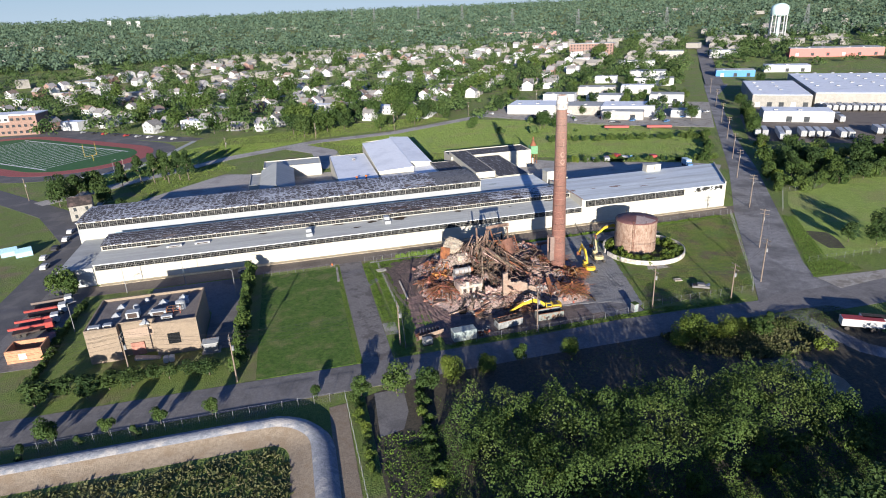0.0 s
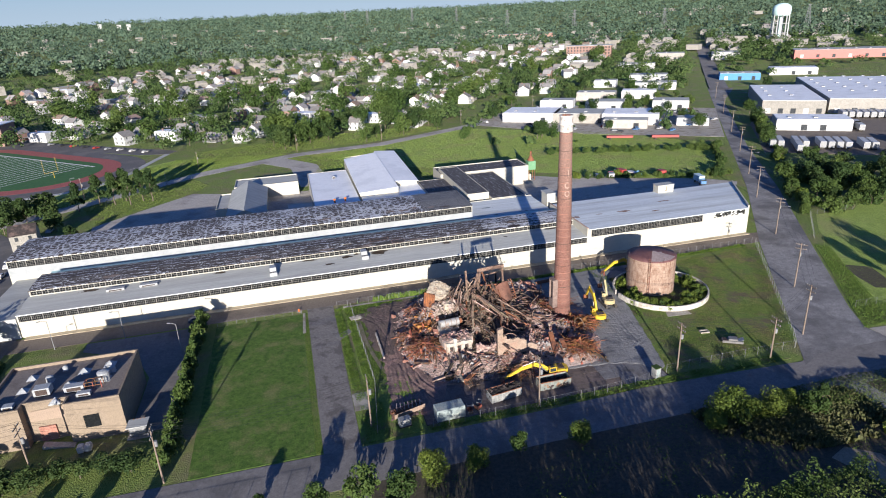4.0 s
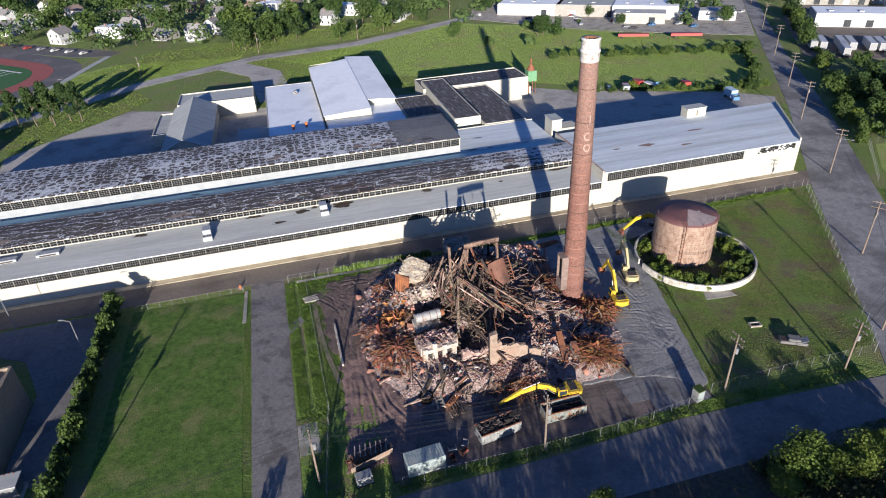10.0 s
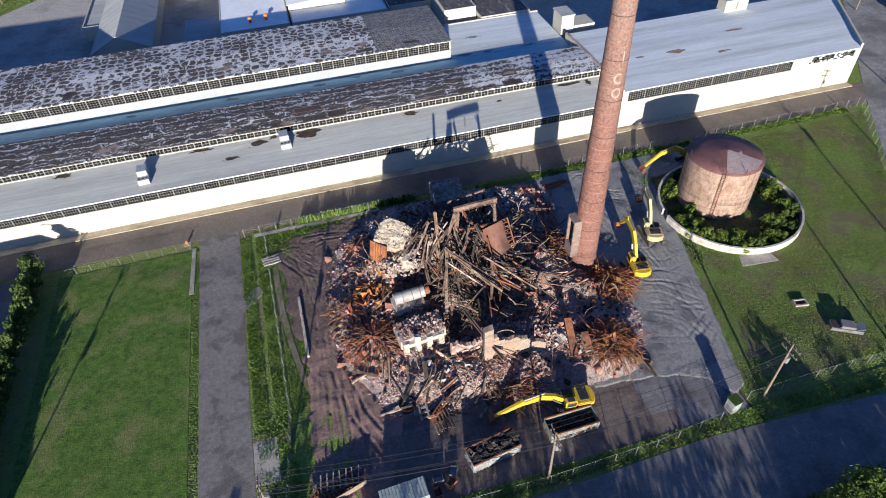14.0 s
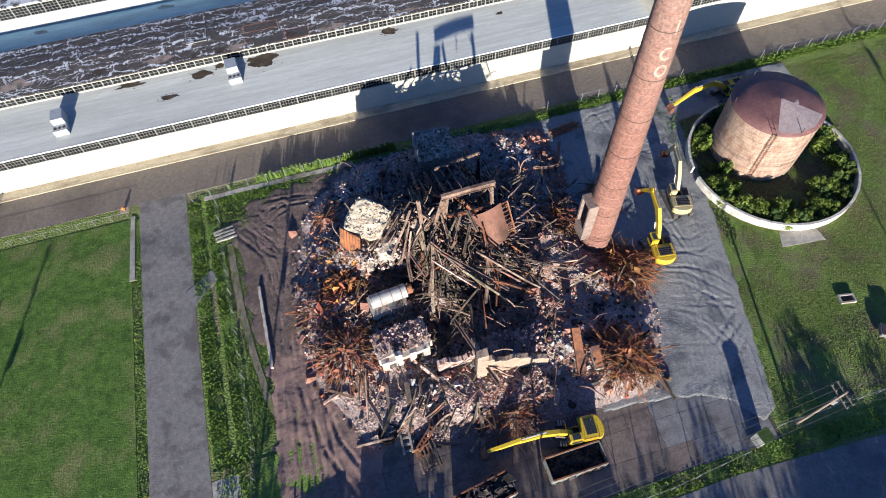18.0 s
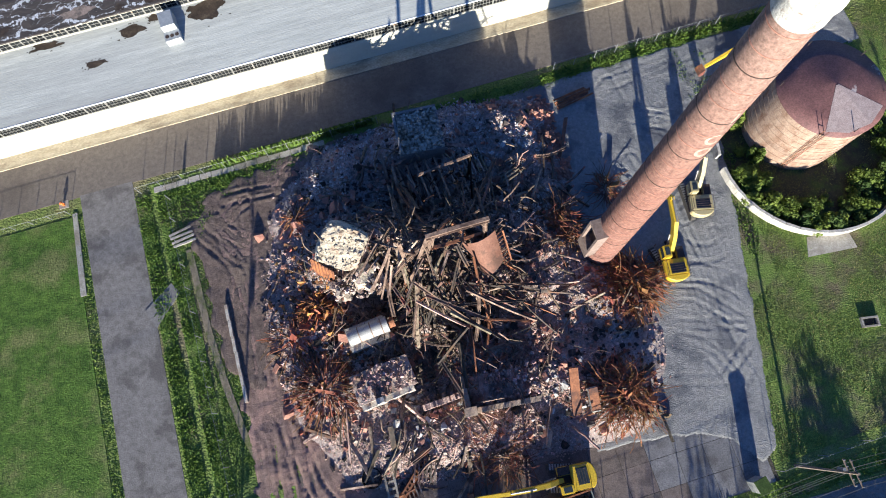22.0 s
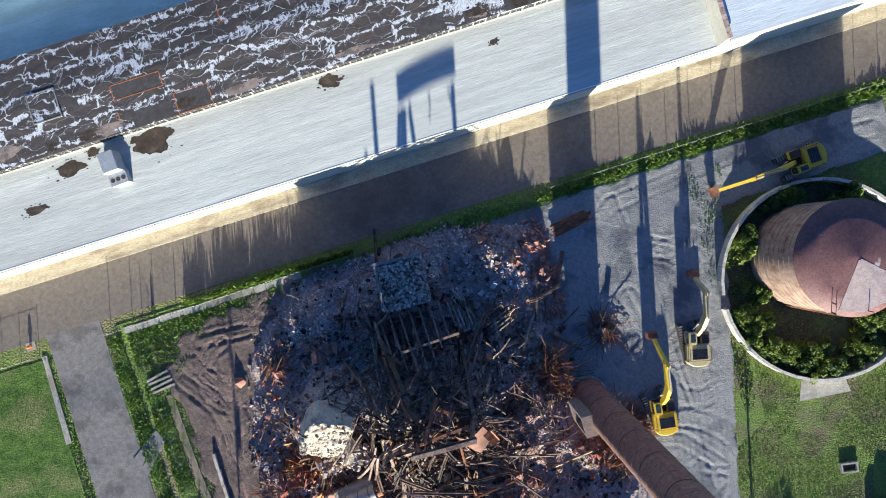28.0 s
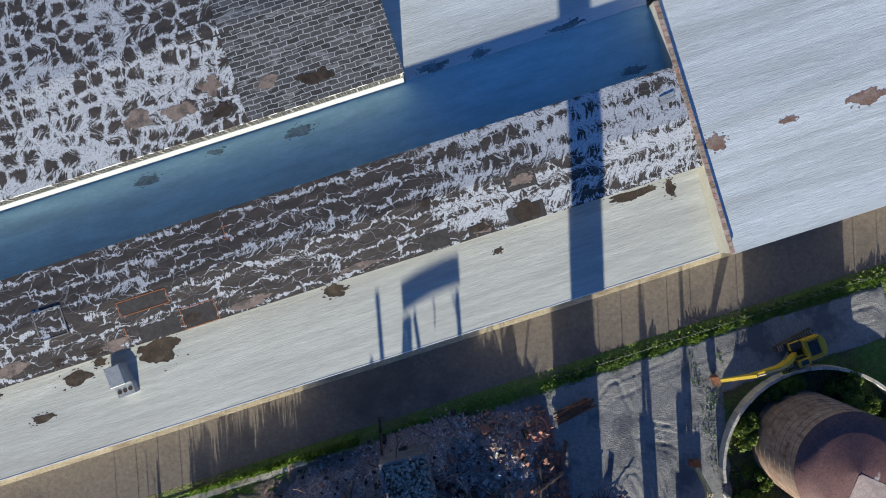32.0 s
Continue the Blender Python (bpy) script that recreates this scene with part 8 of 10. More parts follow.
def sward(name, poly, n, w, h, mt, label, category, seed, bare=-9.0, lean=0.35, z=0.03):
    """Upright grass blades by the ten thousand over a plan, thin where the sward is bare."""
    rg = np.random.default_rng(seed)
    P = np.array(poly)
    X, Y = rg.uniform(P[:, 0].min(), P[:, 0].max(), 6 * n), rg.uniform(P[:, 1].min(), P[:, 1].max(), 6 * n)
    on = np.zeros(X.shape, bool)
    for (ax, ay), (bx, by) in zip(poly, poly[1:] + poly[:1]):
        on ^= ((ay > Y) != (by > Y)) & (X < (bx - ax) * (Y - ay) / (by - ay + 1e-9) + ax)
    lush = np.sin(X * .41 + 1.7 * np.sin(Y * .23 + seed)) + np.sin(Y * .37 + 1.9 * np.sin(X * .19)) + .8 * np.sin(X * 1.3 + 2 * np.sin(Y * 1.1)) + rg.normal(0, .6, X.shape)
    on &= lush > bare
    X, Y, lush = X[on][:n], Y[on][:n], lush[on][:n]
    m = len(X)
    a = rg.uniform(0, 2 * math.pi, m)
    ww, hh = w * rg.uniform(.5, 1.4, m), h * rg.uniform(.5, 1.3, m) * (1 + .05 * lush)
    c, s_ = np.cos(a) * ww / 2, np.sin(a) * ww / 2
    lx, ly = rg.normal(0, lean, m) * hh, rg.normal(0, lean, m) * hh
    o = np.full(m, z - .02)
    V = np.stack([np.stack([X - c, Y - s_, o], 1), np.stack([X + c, Y + s_, o], 1), np.stack([X + c * .6 + lx, Y + s_ * .6 + ly, z + hh], 1), np.stack([X - c * .6 + lx, Y - s_ * .6 + ly, z + hh * .9], 1)], 1).reshape(-1, 3)
    return tagged(part(name, quad_mesh(name, V), M[mt]), label, category, kind="stuff")


M["blade_lawn"] = mat("mown_grass_blades", (0.070, 0.138, 0.016), (0.118, 0.195, 0.031), 0.5, 0.85, island=0.25, c3=(0.19, 0.20, 0.07), scale3=0.3, cut3=(0.52, 0.66), leafy=0.3)
M["blade_meadow"] = mat("meadow_grass_blades", (0.135, 0.205, 0.036), (0.19, 0.26, 0.055), 0.12, 0.85, island=0.2, c3=(0.150, 0.165, 0.055), scale3=0.05, cut3=(0.5, 0.68), grain=0.0, leafy=0.3)
sward("lawn_blades", [(-160.3, -66), (-139.8, -66), (-139.8, -10.8), (-160.3, -10.8)], 16000, .12, .045, "blade_lawn", "uneven blades in the mown lawn", "grass", 10, lean=1.6, z=.06)
sward("grass", [(-60, -43), (-57.6, -17), (-36, -12), (-4.6, -10.8), (-38, -61.5), (-68.6, -62), (-64, -45)], 70000, .11, .06, "blade_dry", "rough grass round the tank", "grass", 12, bare=-.7, lean=1.2, z=.04)
sward("meadow_grass", [(-86, 140), (30, 58), (58, 85), (78, 118), (40, 175), (-28, 226), (-84, 196), (-130, 188)], 40000, .42, .15, "blade_meadow", "bright grass of the meadow", "grass", 21, lean=1.1)
sward("meadow_grass", [(22, -6), (33, 6.5), (48, 6), (60, 14), (84, 10), (84, -58), (-15, -60), (-12.5, -51)], 36000, .17, .07, "blade_meadow", "grass of the field beside the east road", "grass", 22, bare=-1.9, lean=1.1)
sward("meadow_grass", [(-254, 110), (-228, 130), (-182, 172), (-140, 198), (-200, 210), (-228, 176)], 18000, .42, .15, "blade_meadow", "bright grass slope beside the sports ground", "grass", 23, lean=1.1)
sward("meadow_grass", [(-196, 184), (-186, 178), (-136, 203), (-86, 211), (-40, 234), (-52, 252), (-110, 246), (-190, 228)], 16000, .5, .16, "blade_meadow", "grass between the street and the houses", "grass", 28, lean=1.1)
sward("meadow_grass", [(-133, 118), (-131, 126), (-124, 160), (-140, 186), (-130, 189), (-86, 192), (-86, 140), (-60, 120), (-72, 100), (-88, 126), (-112, 130)], 15000, .42, .15, "blade_meadow", "bright grass behind the white hall", "grass", 29, lean=1.1)
sward("meadow_grass", [(-214, 96), (-182, 128), (-176, 140), (-186, 160), (-226, 124)], 6000, .42, .15, "blade_meadow", "grass between yard and street", "grass", 24, lean=1.1)
sward("grass", [(-18.5, -60.5), (-12.5, -51.5), (11, -16), (13.5, -18.5), (-4, -50), (-2, -61)], 6000, .2, .16, "blade", "rank grass verge of the east road", "grass", 25)
sward("weeds", [(-128.5, -9.5), (-100.5, -9.5), (-100.5, -9.0), (-128.5, -9.0)], 800, .26, 1.2, "blade", "tall upright weeds along the fence", "weeds", 27, bare=-.2, lean=.13)
sward("weeds", [(-73, -75.8), (-57, -77.2), (-42, -77.6), (-40, -86), (-48, -91), (-62, -90), (-72, -82)], 9000, .5, .8, "straw", "tall dry grass in seed beside the crossing", "weeds", 26, bare=-.6)

# far trees, joined
def far_trees(name, spots, quads, size, seed, label, mt="leaf_hazed"):
    """Crowns of small leaf clumps over uneven lobes, all in one mesh."""
    rg = np.random.default_rng(seed)
    S = np.array([(x, y, rise(x, y), h, r) for x, y, h, r in spots])
    n = len(S)
    lobes = rg.normal(0, 1, (n, 5, 3)) * np.array((.34, .34, .2))
    pick = rg.integers(0, 5, (n, quads))
    d = rg.normal(0, 1, (n, quads, 3))
    d[..., 2] = np.abs(d[..., 2] + .25)
    d /= np.linalg.norm(d, axis=2, keepdims=True)
    L = np.take_along_axis(lobes, pick[..., None].repeat(3, 2), 1)
    q = L + d * rg.uniform(.5, .72, (n, quads, 1))
    P = np.empty((n, quads, 3))
    P[..., 0] = S[:, None, 0] + q[..., 0] * S[:, None, 4]
    P[..., 1] = S[:, None, 1] + q[..., 1] * S[:, None, 4]
    P[..., 2] = S[:, None, 2] + S[:, None, 3] * (.36 + .62 * np.clip(q[..., 2], -.4, 1.2))
    t = d + rg.normal(0, .35, d.shape)
    t /= np.linalg.norm(t, axis=2, keepdims=True)
    u = np.cross(t, rg.normal(0, 1, d.shape))
    u /= np.linalg.norm(u, axis=2, keepdims=True)
    w = np.cross(t, u)
    s = size * rg.uniform(.6, 1.4, (n, quads, 1))
    V = np.stack([P - u * s * .5, P + w * s * .42, P + u * s * .5, P - w * s * .42], 2).reshape(-1, 3)
    me = quad_mesh(name, V)
    return tagged(part(name, me, M[mt]), label, "trees", kind="stuff")


def clear_of_town(x, y):
    """True where far trees may stand: off the roads, meadow, stadium and works."""
    e = (x * 0.83 - y * 0.556)           # distance across the east road
    if abs(e - 5) < 12 and y > 0:
        return False
    if y < 235 and -330 < x < 60:
        return False
    if inside(x, y, [(-420, 150), (-225, 150), (-215, 260), (-420, 340)]):
        return False
    if e > 5 and e < 250 and -60 < y < 420 and x < 480:
        return False
    if inside(x, y, [(-40, 240), (40, 150), (100, 110), (240, 330), (160, 380), (-20, 330)]):
        return False
    return True

# ---- the town behind ----
hr = random.Random(99)
M["siding"] = mat("pale_house_siding", (0.52, 0.52, 0.51), (0.64, 0.635, 0.62), 0.5, 0.75, vary=0.25)
M["siding_tan"] = mat("tan_house_siding", (0.30, 0.28, 0.25), (0.37, 0.345, 0.31), 0.5, 0.75, vary=0.25)
M["brick_house"] = mat("house_brick", (0.23, 0.145, 0.115), (0.29, 0.185, 0.15), 0.8, 0.85, vary=0.2)
M["shingle"] = mat("gray_shingles", (0.20, 0.19, 0.185), (0.30, 0.285, 0.275), 0.8, 0.9, vary=0.35)
M["shingle_brown"] = mat("brown_shingles", (0.20, 0.15, 0.12), (0.28, 0.21, 0.17), 0.8, 0.9, vary=0.3)
M["win_far"] = mat("dark_window_glass", (0.03, 0.035, 0.04), (0.06, 0.065, 0.07), 1.0, 0.2)
M["white_trim"] = mat("white_painted_wood", (0.42, 0.418, 0.41), (0.50, 0.498, 0.485), 1.5, 0.6)

HOUSES = []


def house_kind(w, d, h, ridge, wall, roof, porch=True, flat=False):
    walls, rf, win, trim = MB(), MB(), MB(), MB()
    if flat:
        walls.box(-w / 2, -d / 2, -1, w / 2, d / 2, h)
        rf.box(-w / 2 + .2, -d / 2 + .2, h - .3, w / 2 - .2, d / 2 - .2, h + .02)
    else:
        prof = [(-d / 2, -1), (d / 2, -1), (d / 2, h), (0, ridge), (-d / 2, h)]
        walls.extrude_x(prof, -w / 2, w / 2)
        s = (ridge - h) / (d / 2)
        for k in (-1, 1):
            a, b = (k * (d / 2 + .5), h - s * .5 + .05), (0, ridge + .05)
            v = [(-w / 2 - .4, a[0], a[1]), (w / 2 + .4, a[0], a[1]), (w / 2 + .4, b[0], b[1]), (-w / 2 - .4, b[0], b[1])]
            rf.add(v + [(x, y, z + .18) for x, y, z in v], [(0, 1, 2, 3), (7, 6, 5, 4), (0, 4, 5, 1), (1, 5, 6, 2), (2, 6, 7, 3), (3, 7, 4, 0)])
    wins = []
    for zz in ((1.0, 2.4), (3.8, 5.1)) if h > 5 else ((1.0, 2.3),):
        n = max(2, int(w / 3))
        for i in range(n):
            x = -w / 2 + w * (i + .5) / n
            for y, sg in ((-d / 2, -1), (d / 2, 1)):
                wins.append(MB().box(x - .45, min(y, y + sg * .05), zz[0], x + .45, max(y, y + sg * .05), zz[1]))
        for y in (-d / 4, d / 4):
            for x, sg in ((-w / 2, -1), (w / 2, 1)):
                wins.append(MB().box(min(x, x + sg * .05), y - .45, zz[0], max(x, x + sg * .05), y + .45, zz[1]))
    out = {"wall": walls.mesh("wall"), "roof": rf.mesh("roof")}
    out["wall"].materials.append(M[wall])
    out["roof"].materials.append(M[roof])
    if porch:
        p = MB().box(-w / 2 + .5, -d / 2 - 2, 2.5, w / 2 - .5, -d / 2 - .06, 2.7).box(-w / 2 + .5, -d / 2 - 2, -.5, w / 2 - .5, -d / 2 - .06, .3)
        for x in (-w / 2 + .6, w / 2 - .6):
            p.box(x - .1, -d / 2 - 1.95, .3, x + .1, -d / 2 - 1.75, 2.5)
        out["porch"] = p.mesh("porch")
        out["porch"].materials.append(M["white_trim"])
    ch = MB().box(w / 4 - .4, .3, h - 1, w / 4 + .4, 1.0, ridge + .9).mesh("house_flue")
    ch.materials.append(M["brick_house"])
    out["house_flue"] = ch
    ws = []
    for m_ in wins:
        me = m_.mesh("window")
        me.materials.append(M["win_far"])
        ws.append(me)
    HOUSES.append((out, ws))


house_kind(8.5, 9.5, 5.6, 8.4, "siding", "shingle")
house_kind(9.5, 8, 5.4, 7.8, "siding", "shingle_brown")
house_kind(12, 8, 3.2, 5.4, "siding_tan", "shingle")
house_kind(16, 9.5, 6.2, 6.6, "siding", "roof_white", False, True)
house_kind(22, 9.5, 6.0, 6.4, "siding_tan", "roof_light", True, True)
house_kind(8, 10, 5.8, 9.0, "brick_house", "shingle")
house_kind(7.5, 9, 5.4, 8.2, "siding", "shingle")
HLAB = ["white clapboard house with gray gabled roof", "pale house with brown gabled roof", "low tan bungalow with gray roof", "white flat-roofed row house block", "tan flat-roofed row house block", "brick house with steep gray roof", "small white gabled house"]


def house(k, x, y, rz, windows=True):
    out, ws = HOUSES[k]
    ob = thing("house", HLAB[k], "house", (x, y, rise(x, y)), rz, group="houses of the town")
    for nm, me in out.items():
        part(nm, me, None, ob)
    if windows:
        for me in ws:
            part("window", me, None, ob)
    return ob


spots = []
AX = math.radians(-34)     # streets run along the east road
ux, uy = (math.sin(-AX), math.cos(-AX)), (math.cos(AX), math.sin(AX))
count = 0
for i in range(-26, 30):
    for j in range(2, 60):
        if i % 4 == 0:
            continue
        u, v = i * 19.0 + hr.uniform(-2.5, 2.5), j * 15.5 + hr.uniform(-2, 2)
        x, y = -100 + u * uy[0] + v * ux[0], 150 + u * uy[1] + v * ux[1]
        if not clear_of_town(x, y) or y < 238 or y > 800 or x < -560 or x > 330:
            continue
        d = math.hypot(x + 146, y + 181)
        if x > 0.62 * (y + 181) + 40 or x < -0.98 * (y + 181) + 0:
            continue
        keep = 0.47 if d < 640 else 0.36
        if hr.random() < keep and count < 300:
            count += 1
            house(hr.choice((0, 0, 1, 2, 3, 3, 4, 0, 6, 6, 5)), x, y, math.degrees(-AX) * -1 + hr.choice((0, 90, 180, 270)) + hr.uniform(-4, 4), d < 500)
            spots.append((x, y))


def taken(x, y, r):
    return any(abs(a - x) < r and abs(b - y) < r for a, b in spots)


tree_kind("town", "broadleaf_tree", "large dark green leafy town tree", "tree", 2.0, 12.5, 5.6, 620, 1.3, "leaf_town", 14, variants=4)
tree_kind("town_lit", "broadleaf_tree", "large bright green leafy town tree", "tree", 1.6, 11.0, 5.2, 560, 1.4, "leaf", 12, variants=3)
FAR_ROW = []
near_trees = []
tl = []
# great trees that stand out between the nearest houses
for x, y, s_, k in ((-143, 248, 1.5, 1), (-150, 254, 1.3, 1), (-137, 244, 1.3, 1), (-121, 238, 1.25, 1), (-112, 236, 1.2, 1), (-127, 242, 1.1, 0), (-120, 430, 1.6, 0), (-86, 387, 1.6, 1), (-61, 318, 1.7, 1), (-69, 312, 1.4, 0), (-54, 326, 1.4, 0), (-68, 222, 1.1, 0),
                    (-93, 210, .9, 0), (-188, 286, 1.35, 0), (-227, 292, 1.25, 0), (-223, 356, 1.6, 0), (-215, 350, 1.4, 0), (-186, 425, 1.6, 0), (-167, 440, 1.7, 0), (-147, 428, 1.6, 0), (-306, 470, 1.6, 0), (-300, 405, 1.5, 0), (-315, 412, 1.4, 0),
                    (-21, 430, 1.5, 0), (16, 470, 1.5, 0), (-15, 545, 1.7, 0), (-78, 655, 1.9, 0), (29, 384, 1.5, 0), (36, 392, 1.3, 1), (131, 505, 1.6, 1), (145, 495, 1.5, 0), (120, 515, 1.5, 1), (3, 172, .8, 0), (9, 170, .75, 0), (148, 292, .95, 0), (146, 322, 1.0, 0),
                    (107, 256, .8, 0), (11, 362, 1.4, 0), (-10, 325, 1.3, 1), (-39, 186, .6, 0), (171, 306, .8, 0), (256, 580, 1.3, 0), (240, 570, 1.2, 0), (-240, 470, 1.6, 0), (-262, 380, 1.5, 0), (-160, 360, 1.4, 0), (-100, 320, 1.3, 0), (60, 430, 1.5, 0)):
    plant("town_lit" if k else "town", x, y, s_, "great trees of the town")
    spots.append((x, y))
for i in range(3000):
    a, r = hr.uniform(math.radians(38), math.radians(152)), hr.uniform(300, 1150)
    x, y = -140 + r * math.cos(a), -180 + r * math.sin(a)
    if clear_of_town(x, y) and not taken(x, y, 7.0):
        if y < 345 and len(near_trees) < 90:
            near_trees.append((x, y))
            plant(hr.choice(("town", "town", "town_lit")), x, y, hr.uniform(.75, 1.35), "trees of the near town streets")
            continue
        h = hr.uniform(8.5, 17)
        tl.append((x, y, h, h * hr.uniform(.42, .6)))
SHEDS = [(24, 236, 24), (52, 214, 26), (74, 196, 24), (62, 182, 15), (126, 232, 18), (86, 252, 18), (104, 300, 20), (136, 290, 18), (176, 330, 22), (200, 380, 22), (60, 276, 16), (100, 170, 14), (240, 470, 25), (150, 370, 16), (272, 345, 24), (330, 345, 26), (448, 410, 50), (310, 520, 26), (360, 480, 22), (197, 207, 52), (281, 178, 92), (148, 130, 26)]
works = 0
while works < 420:      # low trees and scrub about the works
    x, y = hr.uniform(-40, 470), hr.uniform(150, 640)
    e_ = x * 0.83 - y * 0.556
    if abs(e_ - 5) < 15 or 18 < e_ < 215 and y < 330 or any(math.hypot(x - a, y - b) < r for a, b, r in SHEDS) or (e_ < -8 and y < 240 and hr.random() < .8):
        works += .02
        continue
    works += 1
    h = hr.uniform(3.5, 10.5)
    tl.append((x, y, h, h * hr.uniform(.45, .65)))
far_trees("town_trees", tl, 112, 1.6, 41, "leafy trees between the houses", "leaf_street")
tl = []
for i in range(9500):
    a, r = hr.uniform(math.radians(36), math.radians(150)), 1050 + 3300 * hr.random() ** 1.3
    x, y = -140 + r * math.cos(a), -180 + r * math.sin(a)
    if abs(x * 0.83 - y * 0.556 - 5) < 14 and r < 1300:
        continue
    h = hr.uniform(9, 17) * (1 + (r - 1000) / 3000)
    tl.append((x, y, h, h * hr.uniform(.6, .9)))
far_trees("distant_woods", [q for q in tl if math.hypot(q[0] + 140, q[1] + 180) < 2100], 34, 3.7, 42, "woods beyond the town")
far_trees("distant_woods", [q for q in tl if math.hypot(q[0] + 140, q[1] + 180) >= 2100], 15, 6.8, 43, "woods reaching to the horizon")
for i in range(-26, 30):     # houses past the nearest few hundred
    for j in range(20, 62):
        u, v = i * 19.0 + hr.uniform(-2.5, 2.5), j * 15.5 + hr.uniform(-2, 2)
        x, y = -100 + u * uy[0] + v * ux[0], 150 + u * uy[1] + v * ux[1]
        if i % 4 and clear_of_town(x, y) and 480 < y < 1000 and not taken(x, y, 10) and hr.random() < .25:
            FAR_ROW.append((x, y))
fh = MB()
for x, y in FAR_ROW:
    w_, d_, h_ = hr.uniform(8, 18), hr.uniform(7, 10), hr.uniform(4, 6)
    m4 = pose(x, y, rise(x, y), 0, 0, 34 + hr.choice((0, 90)))
    fh.add([m4 @ Vector(p) for p in ((-w_ / 2, -d_ / 2, -1), (w_ / 2, -d_ / 2, -1), (w_ / 2, d_ / 2, -1), (-w_ / 2, d_ / 2, -1), (-w_ / 2, -d_ / 2, h_), (w_ / 2, -d_ / 2, h_), (w_ / 2, d_ / 2, h_), (-w_ / 2, d_ / 2, h_), (-w_ / 2, 0, h_ + 2.4), (w_ / 2, 0, h_ + 2.4))],
           [(0, 1, 5, 4), (2, 3, 7, 6), (1, 2, 6, 9, 5), (3, 0, 4, 8, 7), (4, 5, 9, 8), (6, 7, 8, 9)])
for i in range(170):
    a, r = hr.uniform(math.radians(40), math.radians(140)), hr.uniform(820, 2200)
    x, y = -140 + r * math.cos(a), -180 + r * math.sin(a)
    fh.block((x, y, rise(x, y) + 4.5), (hr.uniform(9, 24), hr.uniform(8, 14), hr.uniform(6, 10)), 0, 0, 34 + hr.choice((0, 90)))
tagged(part("distant_houses", fh, M["siding_tan"]), "far pale houses among the woods", "houses", kind="stuff")

# ---- poles, wires, fences ----
M["pole"] = mat("weathered_pole_wood", (0.16, 0.12, 0.09), (0.24, 0.19, 0.15), 5, 0.9)
M["galv"] = mat("galvanised_steel", (0.20, 0.205, 0.21), (0.30, 0.305, 0.31), 4, 0.6, metal=0.4)
M["wire"] = mat("black_cable", (0.02, 0.02, 0.02), (0.05, 0.05, 0.05), 4, 0.6)


def utility_pole(x, y, h, rz, arms=2, lamp=False):
    p = thing("utility_pole", "weathered wooden utility pole with crossarms" + (" and street lamp" if lamp else ""), "utility pole", (x, y, 0), rz, group="utility poles")
    part("shaft", MB().tube((0, 0, -.3), (0, 0, h), .17, .11, n=10), M["pole"], p)
    for k in range(arms):
        z = h - .4 - k * 1.1
        part("crossarm", MB().box(-.06, -1.3, z - .07, .06, 1.3, z + .07), M["pole"], p)
        for yy in (-1.2, -.6, .6, 1.2):
            part("insulator", MB().tube((0, yy, z + .07), (0, yy, z + .28), .06, n=6), M["galv"], p)
    part("transformer", MB().tube((.35, 0, h - 3.6), (.35, 0, h - 2.6), .28, n=12), M["galv"], p)
    if lamp:
        part("lamp_arm", MB().path([(0, 0, h - 3), (0, -1.2, h - 2.5), (0, -2.4, h - 2.4)], .05), M["galv"], p)
        part("lamp_head", MB().box(-.15, -3.0, h - 2.5, .15, -2.3, h - 2.35), M["galv"], p)
    return p


def wires(points, arms, label):
    line = thing("overhead_line", label, "cable", (0, 0, 0))
    runs = [[] for _ in arms]
    for (x0, y0, z0), (x1, y1, z1) in zip(points, points[1:]):
        d = Vector((x1 - x0, y1 - y0))
        s = Vector((-d.y, d.x)).normalized()
        for pts, (off, dz) in zip(runs, arms):
            for i in range(1 if pts else 0, 9):
                t = i / 8
                pts.append((x0 + d.x * t + s.x * off, y0 + d.y * t + s.y * off, z0 + (z1 - z0) * t + dz - 1.1 * 4 * t * (1 - t) * d.length / 35))
    for pts in runs:
        part("cable", MB().path(pts, 0.022, n=3), M["wire"], line)
    return line


SP = [(-260, -57, 10.5), (-222, -57, 10.5), (-186.2, -57.2, 10.5), (-164.2, -65.6, 11), (-129.3, -61.4, 10.5), (-98.0, -65.0, 10.5), (-67.2, -62.8, 11), (-46.6, -64.6, 9.5), (-33, -58.6, 12)]
for k, (x, y, h) in enumerate(SP[1:]):
    utility_pole(x, y, h, 0 if k else 0, 2)
wires(SP, [(-1.2, -.1), (-.6, -.1), (.6, -.1), (1.2, -.1), (0, -1.6), (0.1, -2.6)], "black overhead cables along the street")
EP = [(-33, -58.6, 12), (-16.4, -38, 12), (7.2, -4.5, 12), (29.4, 30.5, 12), (50, 60, 12), (76, 98, 12), (104, 140, 12), (140, 194, 12), (180, 255, 12)]
for k, (x, y, h) in enumerate(EP[1:]):
    utility_pole(x, y, h, 124 - 90, 2, k in (1, 3))
wires(EP, [(-1.2, -.1), (1.2, -.1), (-.6, -1.2), (.6, -1.2)], "black overhead cables along the east road")
NP = [(-262, 112, 10), (-228, 137, 10), (-184, 174, 10), (-134, 201, 10), (-84, 209, 10), (-26, 239, 10), (40, 276, 10)]
for x, y, h in NP:
    utility_pole(x, y, h, 30, 1)


